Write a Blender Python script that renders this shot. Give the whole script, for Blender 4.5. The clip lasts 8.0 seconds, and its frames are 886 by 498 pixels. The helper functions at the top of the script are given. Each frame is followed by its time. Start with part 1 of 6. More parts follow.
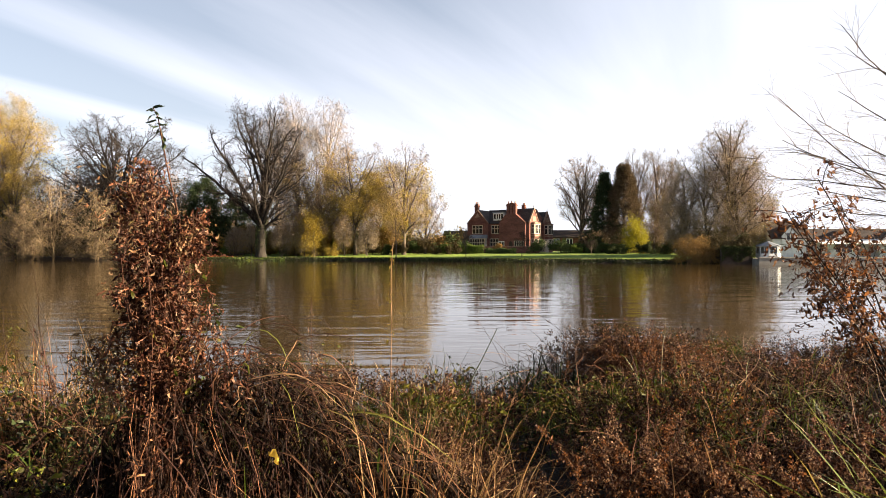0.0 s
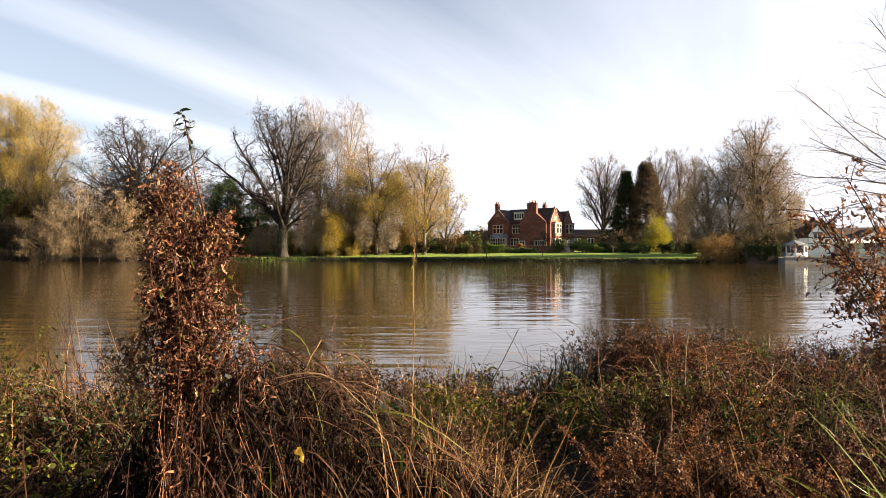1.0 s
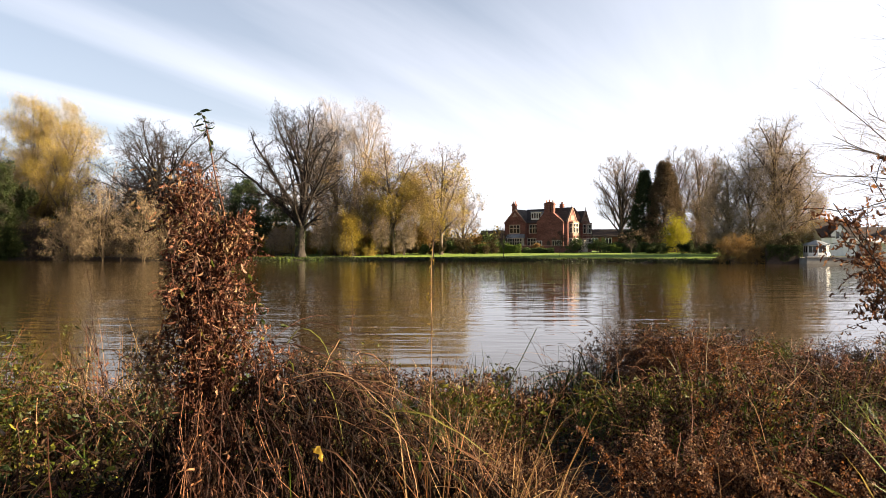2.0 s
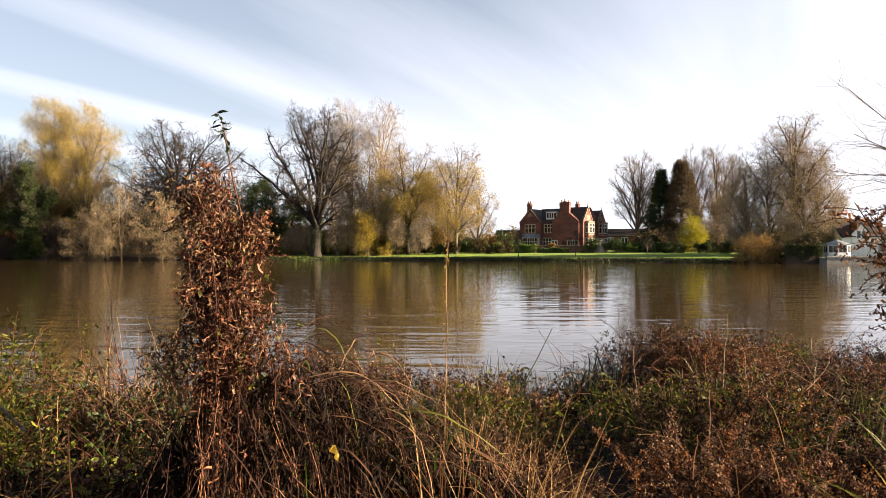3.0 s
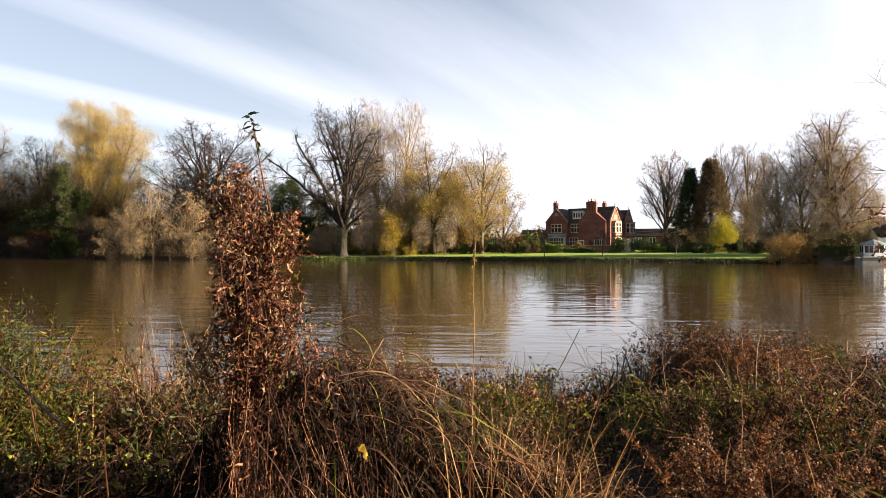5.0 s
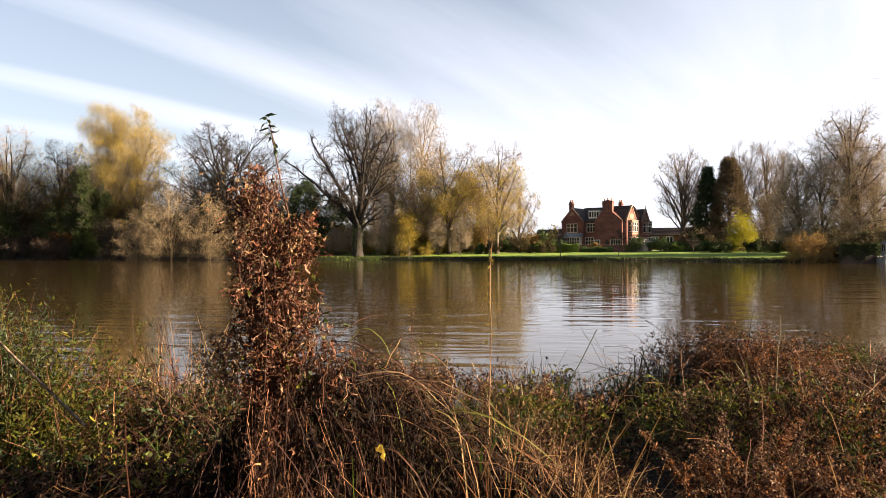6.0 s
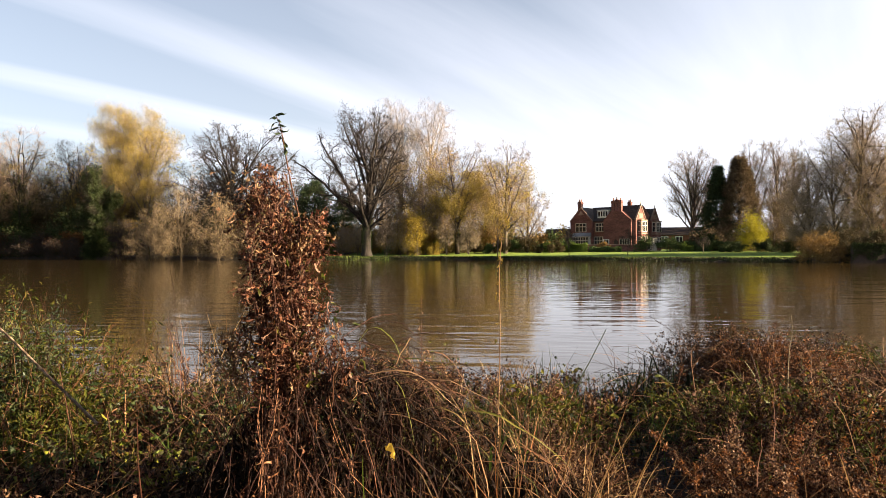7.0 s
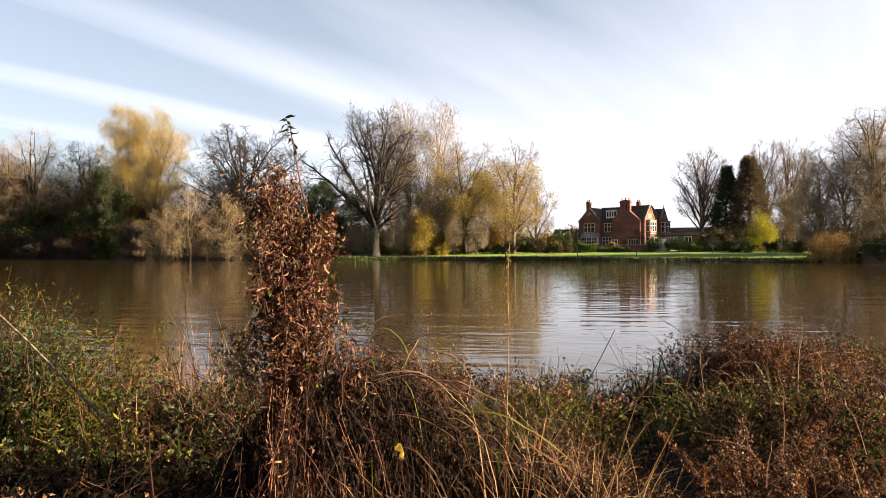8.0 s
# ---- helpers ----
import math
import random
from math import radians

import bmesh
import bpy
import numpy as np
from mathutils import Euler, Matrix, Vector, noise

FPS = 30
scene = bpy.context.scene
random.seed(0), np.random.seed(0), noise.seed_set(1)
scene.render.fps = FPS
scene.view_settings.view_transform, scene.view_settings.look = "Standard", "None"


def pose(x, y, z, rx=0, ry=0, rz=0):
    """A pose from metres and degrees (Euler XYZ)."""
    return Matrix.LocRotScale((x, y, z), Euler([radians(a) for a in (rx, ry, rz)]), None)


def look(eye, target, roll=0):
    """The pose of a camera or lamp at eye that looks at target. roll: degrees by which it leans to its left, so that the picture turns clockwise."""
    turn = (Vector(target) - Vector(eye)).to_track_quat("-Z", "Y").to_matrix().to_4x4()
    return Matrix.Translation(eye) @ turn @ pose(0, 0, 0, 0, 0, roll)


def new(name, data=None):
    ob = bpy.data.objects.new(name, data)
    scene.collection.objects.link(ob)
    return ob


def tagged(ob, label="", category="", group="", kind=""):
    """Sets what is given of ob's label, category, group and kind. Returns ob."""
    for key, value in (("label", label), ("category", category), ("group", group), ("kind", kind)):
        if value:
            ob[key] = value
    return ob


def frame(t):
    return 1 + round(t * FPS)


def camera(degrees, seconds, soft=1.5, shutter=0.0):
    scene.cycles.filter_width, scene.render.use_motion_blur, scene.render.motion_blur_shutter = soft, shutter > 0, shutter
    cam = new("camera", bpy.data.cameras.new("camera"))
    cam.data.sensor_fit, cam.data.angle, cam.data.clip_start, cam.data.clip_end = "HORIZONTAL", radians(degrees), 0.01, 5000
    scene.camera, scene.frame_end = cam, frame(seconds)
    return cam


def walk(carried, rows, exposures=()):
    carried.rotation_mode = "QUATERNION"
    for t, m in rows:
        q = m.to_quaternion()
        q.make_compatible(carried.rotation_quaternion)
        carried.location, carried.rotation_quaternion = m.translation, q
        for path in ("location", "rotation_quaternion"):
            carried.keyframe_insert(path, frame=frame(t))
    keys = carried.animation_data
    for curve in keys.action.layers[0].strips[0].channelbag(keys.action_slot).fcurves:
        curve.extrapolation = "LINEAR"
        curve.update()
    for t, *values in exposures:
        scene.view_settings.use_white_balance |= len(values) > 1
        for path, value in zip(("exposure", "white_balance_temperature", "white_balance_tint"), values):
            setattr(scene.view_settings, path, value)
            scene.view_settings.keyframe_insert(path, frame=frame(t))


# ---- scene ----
cam = camera(69.5, 8.0, soft=0.8)
PATH = [
    (0, (0.164, 0.129, 1.963), (0.18, 2.129, 1.969), 0.1),
    (0.5, (0.161, 0.123, 1.962), (0.143, 2.123, 1.968), 0.0),
    (1, (0.156, 0.119, 1.965), (0.108, 2.119, 1.97), 0.0),
    (1.5, (0.151, 0.121, 1.964), (0.075, 2.12, 1.969), 0.0),
    (3, (0.149, 0.123, 1.965), (0.002, 2.118, 1.969), 0.0),
    (3.5, (0.143, 0.122, 1.967), (-0.03, 2.114, 1.971), 0.0),
    (4, (0.142, 0.124, 1.967), (-0.05, 2.115, 1.971), 0.0),
    (5.5, (0.136, 0.124, 1.966), (-0.113, 2.109, 1.969), 0.0),
    (6, (0.133, 0.126, 1.968), (-0.141, 2.107, 1.971), -0.1),
    (6.5, (0.132, 0.123, 1.967), (-0.157, 2.102, 1.969), 0.0),
    (7, (0.129, 0.125, 1.966), (-0.171, 2.102, 1.968), -0.1),
    (7.5, (0.127, 0.121, 1.969), (-0.186, 2.096, 1.971), 0.0),
    (8, (0.128, 0.114, 1.969), (-0.197, 2.088, 1.972), -0.1),
]
walk(cam, [(t, look(eye, target, roll)) for t, eye, target, roll in PATH], exposures=[(0, 2.45), (8, 2.45)])

# ---- light: a low winter sun off to the right, thin high cloud ----
SUN_AZ, SUN_EL = 94.0, 17.0
to_sun = Vector((math.sin(radians(SUN_AZ)) * math.cos(radians(SUN_EL)), math.cos(radians(SUN_AZ)) * math.cos(radians(SUN_EL)), math.sin(radians(SUN_EL))))
sun_data = bpy.data.lights.new("sun", "SUN")
sun_data.energy, sun_data.angle, sun_data.color = 5.0, radians(0.6), (1.0, 0.81, 0.58)
sun = new("sun", sun_data)
sun.matrix_world = look((0, 0, 60), Vector((0, 0, 60)) - to_sun)

world = bpy.data.worlds.new("world")
scene.world = world
world.use_nodes = True
wn, wl = world.node_tree.nodes, world.node_tree.links
for node in list(wn):
    wn.remove(node)
w_out = wn.new("ShaderNodeOutputWorld")
w_bg = wn.new("ShaderNodeBackground")
w_bg.inputs["Strength"].default_value = 0.028
sky = wn.new("ShaderNodeTexSky")
sky.sky_type, sky.sun_disc = "NISHITA", False
sky.sun_elevation, sky.sun_rotation = radians(SUN_EL), radians(SUN_AZ)
sky.air_density, sky.dust_density, sky.ozone_density = 1.0, 1.2, 1.5
w_co = wn.new("ShaderNodeTexCoord")
w_sep = wn.new("ShaderNodeSeparateXYZ")
wl.new(w_co.outputs["Generated"], w_sep.inputs[0])


def w_math(op, a, b=0.0, c=0.0, clamp=False):
    n = wn.new("ShaderNodeMath")
    n.operation, n.use_clamp = op, clamp
    for i, v in enumerate((a, b, c)):
        if isinstance(v, (int, float)):
            n.inputs[i].default_value = v
        else:
            wl.new(v, n.inputs[i])
    return n.outputs[0]


# cirrus lies on a high flat layer, in long streaks
w_high = w_math("ADD", w_math("MAXIMUM", w_sep.outputs["Z"], 0.0), 0.10)
w_plane = wn.new("ShaderNodeCombineXYZ")
wl.new(w_math("DIVIDE", w_sep.outputs["X"], w_high), w_plane.inputs["X"])
wl.new(w_math("DIVIDE", w_sep.outputs["Y"], w_high), w_plane.inputs["Y"])


def w_noise(scale, turn, stretch, offset, detail, distortion=0.6):
    t = wn.new("ShaderNodeMapping")
    t.inputs["Rotation"].default_value = (0, 0, radians(turn))
    wl.new(w_plane.outputs[0], t.inputs[0])
    m = wn.new("ShaderNodeMapping")
    m.inputs["Location"].default_value = offset
    m.inputs["Scale"].default_value = stretch
    wl.new(t.outputs[0], m.inputs[0])
    n = wn.new("ShaderNodeTexNoise")
    n.inputs["Scale"].default_value, n.inputs["Detail"].default_value, n.inputs["Distortion"].default_value = scale, detail, distortion
    n.inputs["Roughness"].default_value = 0.55
    wl.new(m.outputs[0], n.inputs["Vector"])
    return n.outputs["Fac"]


w_streak = w_noise(0.8, -62, (0.16, 1.0, 1.0), (1.3, 0.9, 0.0), 7, 0.45)
w_veil = w_noise(0.35, -62, (0.35, 1.0, 1.0), (4.0, 2.2, 0.0), 4, 0.3)
w_turn = wn.new("ShaderNodeMapping")
w_turn.inputs["Rotation"].default_value = (0, 0, radians(-62))
wl.new(w_plane.outputs[0], w_turn.inputs[0])
w_across = wn.new("ShaderNodeSeparateXYZ")
wl.new(w_turn.outputs[0], w_across.inputs[0])
# parallel bands of cirrus, about one layer-height apart
w_wave = w_math("COSINE", w_math("MULTIPLY", w_math("SUBTRACT", w_math("MULTIPLY_ADD", w_veil, 0.3, w_across.outputs["Y"]), 2.99), 8.43))
w_band = w_math("MAXIMUM", w_math("MULTIPLY_ADD", w_sep.outputs["X"], -0.5, 0.12), 0.05)  # the bands show where the cloud is thin
w_side = w_math("MULTIPLY_ADD", w_sep.outputs["X"], 1.2, 0.5)  # thicker towards the sun
w_cloud = w_math("ADD", w_math("ADD", w_math("MULTIPLY", w_math("SUBTRACT", w_streak, 0.49), 2.7), w_math("MULTIPLY", w_wave, w_band)), w_side, clamp=True)
w_cloud = w_math("MULTIPLY_ADD", w_cloud, 0.57, 0.39, clamp=True)
# thin cloud looks thickest low down and opens to clear blue overhead
w_thin = w_math("MULTIPLY_ADD", w_sep.outputs["Z"], -1.7, 1.3, clamp=True)
w_cloud = w_math("MULTIPLY", w_cloud, w_thin)
w_mix = wn.new("ShaderNodeMix")
w_mix.data_type = "RGBA"
wl.new(w_cloud, w_mix.inputs["Factor"])
wl.new(sky.outputs[0], w_mix.inputs["A"])
w_mix.inputs["B"].default_value = (8.4, 8.5, 9.4, 1)
wl.new(w_mix.outputs["Result"], w_bg.inputs["Color"])
wl.new(w_bg.outputs[0], w_out.inputs["Surface"])


# ---- materials ----
def ramp_of(nt, fac, colours):
    r = nt.nodes.new("ShaderNodeValToRGB")
    els = r.color_ramp.elements
    while len(els) < len(colours):
        els.new(0.5)
    for i, c in enumerate(colours):
        els[i].position = i / (len(colours) - 1)
        els[i].color = (*c, 1)
    nt.links.new(fac, r.inputs[0])
    return r.outputs[0]


def material(name, colours, rough=0.8, scale=4.0, detail=5, bump=0.4, relief=0.02, fine=6.0, stretch=(1, 1, 1), stain=0.35, island=False, clear=0.0, spec=0.3):
    """Noise-mottled surface. island: each loose piece takes its own colour. clear: share of light let through, for leaves."""
    m = bpy.data.materials.new(name)
    m.use_nodes = True
    nt = m.node_tree
    b = nt.nodes["Principled BSDF"]
    co = nt.nodes.new("ShaderNodeTexCoord")
    mp = nt.nodes.new("ShaderNodeMapping")
    mp.inputs["Scale"].default_value = stretch
    nt.links.new(co.outputs["Object"], mp.inputs[0])
    n1 = nt.nodes.new("ShaderNodeTexNoise")
    n1.inputs["Scale"].default_value, n1.inputs["Detail"].default_value = scale, detail
    nt.links.new(mp.outputs[0], n1.inputs["Vector"])
    n2 = nt.nodes.new("ShaderNodeTexNoise")
    n2.inputs["Scale"].default_value, n2.inputs["Detail"].default_value = scale * 0.13, 3
    nt.links.new(mp.outputs[0], n2.inputs["Vector"])
    if island:
        geo = nt.nodes.new("ShaderNodeNewGeometry")
        colour = ramp_of(nt, geo.outputs["Random Per Island"], colours)
    else:
        spread = nt.nodes.new("ShaderNodeMapRange")
        spread.inputs["From Min"].default_value, spread.inputs["From Max"].default_value = 0.3, 0.7
        nt.links.new(n1.outputs["Fac"], spread.inputs["Value"])
        colour = ramp_of(nt, spread.outputs[0], colours)
    dirt = nt.nodes.new("ShaderNodeMapRange")
    dirt.inputs["From Min"].default_value, dirt.inputs["From Max"].default_value = 0.35, 0.65
    dirt.inputs["To Min"].default_value, dirt.inputs["To Max"].default_value = 1.0 - stain, 1.0 + stain * 0.4
    nt.links.new(n2.outputs["Fac"], dirt.inputs["Value"])
    mul = nt.nodes.new("ShaderNodeVectorMath")
    mul.operation = "SCALE"
    nt.links.new(colour, mul.inputs[0])
    nt.links.new(dirt.outputs[0], mul.inputs["Scale"])
    nt.links.new(mul.outputs[0], b.inputs["Base Color"])
    b.inputs["Roughness"].default_value = rough
    b.inputs["Specular IOR Level"].default_value = spec
    if bump:
        n3 = nt.nodes.new("ShaderNodeTexNoise")
        n3.inputs["Scale"].default_value, n3.inputs["Detail"].default_value = scale * fine, 4
        nt.links.new(mp.outputs[0], n3.inputs["Vector"])
        bp = nt.nodes.new("ShaderNodeBump")
        bp.inputs["Strength"].default_value, bp.inputs["Distance"].default_value = bump, relief
        nt.links.new(n3.outputs["Fac"], bp.inputs["Height"])
        nt.links.new(bp.outputs[0], b.inputs["Normal"])
    if clear:
        tr = nt.nodes.new("ShaderNodeBsdfTranslucent")
        nt.links.new(mul.outputs[0], tr.inputs["Color"])
        mix = nt.nodes.new("ShaderNodeMixShader")
        mix.inputs[0].default_value = clear
        nt.links.new(b.outputs[0], mix.inputs[1])
        nt.links.new(tr.outputs[0], mix.inputs[2])
        nt.links.new(mix.outputs[0], nt.nodes["Material Output"].inputs["Surface"])
    return m


def leafy(name, colours, clear=0.35, rough=0.8, spec=0.12, stain=0.3, scale=9.0):
    return material(name, colours, rough=rough, scale=scale, bump=0, island=True, clear=clear, spec=spec, stain=stain)


soil = material("damp_soil", [(0.008, 0.005, 0.003), (0.02, 0.013, 0.007), (0.035, 0.024, 0.013)], rough=0.95, scale=9, bump=0.8, relief=0.03)
lawn = material("mown_lawn", [(0.1, 0.16, 0.015), (0.165, 0.235, 0.022), (0.2, 0.25, 0.032)], rough=0.9, scale=1.3, bump=0.8, relief=0.06, fine=9, stain=0.25)
bark_dark = material("dark_bark", [(0.01, 0.0075, 0.006), (0.022, 0.017, 0.0125), (0.04, 0.032, 0.024)], rough=0.95, scale=3, stretch=(1, 1, 0.25), bump=0.7, relief=0.05)
bark_brown = material("brown_bark", [(0.05, 0.037, 0.026), (0.1, 0.075, 0.053), (0.15, 0.115, 0.083)], rough=0.95, scale=3, stretch=(1, 1, 0.25), bump=0.7, relief=0.05)
bark_pale = material("pale_bark", [(0.16, 0.13, 0.10), (0.27, 0.23, 0.19), (0.38, 0.34, 0.29)], rough=0.9, scale=3, stretch=(1, 1, 0.3), bump=0.5, relief=0.04)
banded_bark = material("banded_bark", [(0.02, 0.013, 0.009), (0.12, 0.075, 0.045), (0.4, 0.28, 0.18)], rough=0.7, scale=26, bump=0.3, relief=0.002)
twig_dark = leafy("dark_twigs", [(0.025, 0.019, 0.015), (0.06, 0.045, 0.034)], clear=0, rough=0.9, spec=0.1)
twig_brown = leafy("brown_twigs", [(0.12, 0.085, 0.06), (0.26, 0.185, 0.125), (0.17, 0.12, 0.08)], clear=0, rough=0.9, spec=0.1)
twig_pale = leafy("pale_twigs", [(0.22, 0.17, 0.13), (0.34, 0.275, 0.215)], clear=0, rough=0.9, spec=0.1)
twig_straw = leafy("straw_twigs", [(0.2, 0.152, 0.105), (0.37, 0.29, 0.2), (0.25, 0.182, 0.125)], clear=0, rough=0.9, spec=0.1)
twig_scrub = leafy("scrub_twigs", [(0.085, 0.062, 0.038), (0.2, 0.145, 0.085), (0.12, 0.083, 0.052), (0.32, 0.24, 0.135)], clear=0, rough=0.9, spec=0.1)
leaf_gold = leafy("golden_leaves", [(0.3, 0.21, 0.035), (0.46, 0.35, 0.065), (0.38, 0.25, 0.04), (0.4, 0.33, 0.075)])
leaf_yellow = leafy("yellow_leaves", [(0.3, 0.21, 0.03), (0.4, 0.28, 0.04), (0.22, 0.17, 0.03)])
leaf_rustgold = leafy("rusty_gold_leaves", [(0.32, 0.18, 0.03), (0.46, 0.29, 0.04), (0.28, 0.22, 0.04), (0.4, 0.22, 0.035)])
leaf_ivy = leafy("ivy_leaves", [(0.018, 0.028, 0.008), (0.035, 0.05, 0.014), (0.05, 0.055, 0.018)], clear=0.12, rough=0.8)
leaf_olive = leafy("olive_brown_leaves", [(0.16, 0.12, 0.04), (0.28, 0.19, 0.06), (0.21, 0.18, 0.055)], clear=0.25)
leaf_rust_far = leafy("rusty_undergrowth", [(0.05, 0.024, 0.01), (0.14, 0.06, 0.02), (0.03, 0.02, 0.008)], clear=0.2)
# brown leaves darkened to put the shade under the trees into their colour
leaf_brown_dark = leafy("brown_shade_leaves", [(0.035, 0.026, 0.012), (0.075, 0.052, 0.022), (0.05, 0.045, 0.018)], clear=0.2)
leaf_yew = leafy("yew_needles", [(0.025, 0.04, 0.016), (0.05, 0.075, 0.03), (0.07, 0.08, 0.035)], clear=0.2)
leaf_cypress = leafy("cypress_needles", [(0.09, 0.062, 0.036), (0.15, 0.105, 0.06), (0.11, 0.085, 0.045)], clear=0.25)
leaf_lime = leafy("lime_green_leaves", [(0.2, 0.19, 0.012), (0.32, 0.29, 0.018), (0.27, 0.21, 0.02)])
leaf_orange = leafy("orange_brown_leaves", [(0.24, 0.14, 0.045), (0.35, 0.21, 0.065), (0.18, 0.115, 0.045)])
leaf_hedge = leafy("hedge_leaves", [(0.03, 0.05, 0.015), (0.06, 0.09, 0.026), (0.085, 0.095, 0.034)], clear=0.12)
leaf_hedge_light = leafy("light_hedge_leaves", [(0.07, 0.11, 0.02), (0.13, 0.17, 0.03)], clear=0.25)
leaf_red = leafy("red_fallen_leaves", [(0.25, 0.06, 0.03), (0.34, 0.1, 0.05), (0.2, 0.07, 0.04)])
dark_stem = leafy("dark_red_stems", [(0.015, 0.006, 0.004), (0.035, 0.013, 0.008), (0.055, 0.022, 0.012), (0.02, 0.008, 0.005), (0.025, 0.011, 0.007)], clear=0, rough=0.6, scale=40)
dead_leaf = leafy("dead_brown_leaves", [(0.032, 0.014, 0.009), (0.1, 0.045, 0.022), (0.17, 0.08, 0.038), (0.33, 0.2, 0.105), (0.055, 0.026, 0.015), (0.02, 0.01, 0.007)], clear=0.3, rough=0.55, scale=60)
maroon_leaf = leafy("maroon_shrivelled_leaves", [(0.03, 0.011, 0.007), (0.085, 0.031, 0.016), (0.15, 0.06, 0.027), (0.23, 0.095, 0.05), (0.04, 0.014, 0.01), (0.11, 0.04, 0.022), (0.32, 0.18, 0.115), (0.018, 0.008, 0.006), (0.07, 0.025, 0.016)], clear=0.3, rough=0.6, scale=60)
yellow_green_leaf = leafy("yellow_green_leaves", [(0.03, 0.036, 0.006), (0.075, 0.08, 0.012), (0.15, 0.135, 0.02), (0.1, 0.05, 0.016), (0.02, 0.022, 0.006)], clear=0.4, rough=0.5, scale=50)
tan_leaf = leafy("tan_curled_leaves", [(0.24, 0.13, 0.065), (0.15, 0.07, 0.033), (0.1, 0.075, 0.025), (0.32, 0.2, 0.11), (0.07, 0.03, 0.016)], clear=0.35, rough=0.55, scale=60)
rust_leaf = leafy("rust_leaves", [(0.045, 0.016, 0.007), (0.13, 0.05, 0.017), (0.27, 0.11, 0.035), (0.07, 0.028, 0.012), (0.025, 0.011, 0.006)], clear=0.35, rough=0.55, scale=60)
orange_leaf = leafy("orange_dry_leaves", [(0.05, 0.02, 0.013), (0.12, 0.047, 0.02), (0.32, 0.13, 0.04), (0.18, 0.085, 0.042), (0.06, 0.027, 0.018), (0.26, 0.15, 0.085), (0.09, 0.04, 0.025)], clear=0.4, rough=0.5, scale=60)
dead_stem = leafy("dead_stems", [(0.03, 0.012, 0.007), (0.09, 0.035, 0.016), (0.24, 0.13, 0.06), (0.06, 0.022, 0.012), (0.04, 0.017, 0.009), (0.05, 0.02, 0.012)], clear=0, rough=0.6, scale=40)
straw = leafy("straw_blades", [(0.14, 0.075, 0.028), (0.42, 0.26, 0.11), (0.08, 0.038, 0.016), (0.26, 0.14, 0.05), (0.56, 0.39, 0.2), (0.2, 0.1, 0.035)], clear=0.3, rough=0.5, scale=40)
green_blade = leafy("green_blades", [(0.03, 0.05, 0.009), (0.07, 0.1, 0.016), (0.14, 0.15, 0.025), (0.15, 0.12, 0.03)], clear=0.35, rough=0.45, scale=40)
strand = leafy("rusty_strands", [(0.11, 0.042, 0.019), (0.26, 0.12, 0.055), (0.04, 0.015, 0.009), (0.06, 0.023, 0.012), (0.07, 0.026, 0.013)], clear=0, rough=0.6, scale=40)
sedge_blade = leafy("blackish_sedge", [(0.008, 0.012, 0.006), (0.018, 0.024, 0.01), (0.03, 0.03, 0.014)], clear=0.1, rough=0.5, scale=40)
# near-black leaf colour that paints the shade between and beneath plants
shade_leaf = leafy("shade_dark_leaves", [(0.005, 0.003, 0.002), (0.012, 0.007, 0.004), (0.028, 0.013, 0.007)], clear=0.05, rough=0.9, scale=40)
flag_blade = leafy("green_flag_blades", [(0.05, 0.08, 0.01), (0.1, 0.14, 0.016), (0.17, 0.18, 0.028), (0.18, 0.13, 0.035)], clear=0.5, rough=0.4, scale=40)
dark_blade = leafy("dark_sedge", [(0.02, 0.03, 0.012), (0.04, 0.055, 0.018), (0.06, 0.055, 0.025)], clear=0.2, rough=0.4, scale=40)
green_leaf = leafy("green_leaves", [(0.012, 0.019, 0.004), (0.03, 0.04, 0.006), (0.07, 0.078, 0.011), (0.11, 0.09, 0.013), (0.02, 0.027, 0.005)], clear=0.4, rough=0.45, scale=50)
fresh_leaf = leafy("fresh_nettle_leaves", [(0.07, 0.09, 0.012), (0.16, 0.18, 0.022), (0.24, 0.22, 0.03), (0.1, 0.12, 0.016)], clear=0.4, rough=0.45, scale=50)
# leaf litter colour, also darkening plants where shade is painted
litter_shade_leaf = leafy("litter_shade_leaf", [(0.012, 0.007, 0.004), (0.03, 0.017, 0.009), (0.06, 0.032, 0.015)], clear=0.1, rough=0.8, scale=40)
brick = material("red_brick", [(0.10, 0.042, 0.033), (0.165, 0.068, 0.051), (0.21, 0.1, 0.078)], rough=0.9, scale=2.5, bump=0.5, stretch=(1, 1, 3), stain=0.3)
stone = material("weathered_stone", [(0.4, 0.34, 0.26), (0.5, 0.44, 0.35), (0.58, 0.52, 0.42)], rough=0.9, scale=2, bump=0.4)
brownstone = material("brown_sandstone", [(0.16, 0.1, 0.07), (0.24, 0.155, 0.11), (0.3, 0.21, 0.15)], rough=0.9, scale=2, bump=0.4)
slate = material("dark_roof_tiles", [(0.03, 0.021, 0.017), (0.048, 0.034, 0.027), (0.07, 0.047, 0.037)], rough=0.75, scale=3, stretch=(1, 1, 4), bump=0.6)
lead = material("lead_roofing", [(0.16, 0.18, 0.2), (0.24, 0.26, 0.28)], rough=0.6, scale=2, bump=0.2)
white_paint = material("white_paint", [(0.62, 0.62, 0.6), (0.78, 0.78, 0.76)], rough=0.55, scale=2, bump=0.1, stain=0.15)
render_wall = material("cream_render", [(0.34, 0.34, 0.34), (0.45, 0.45, 0.45)], rough=0.8, scale=1.5, bump=0.2, stain=0.2)
dark_wall = material("dark_brick", [(0.04, 0.028, 0.022), (0.075, 0.05, 0.038)], rough=0.9, scale=3, bump=0.5)
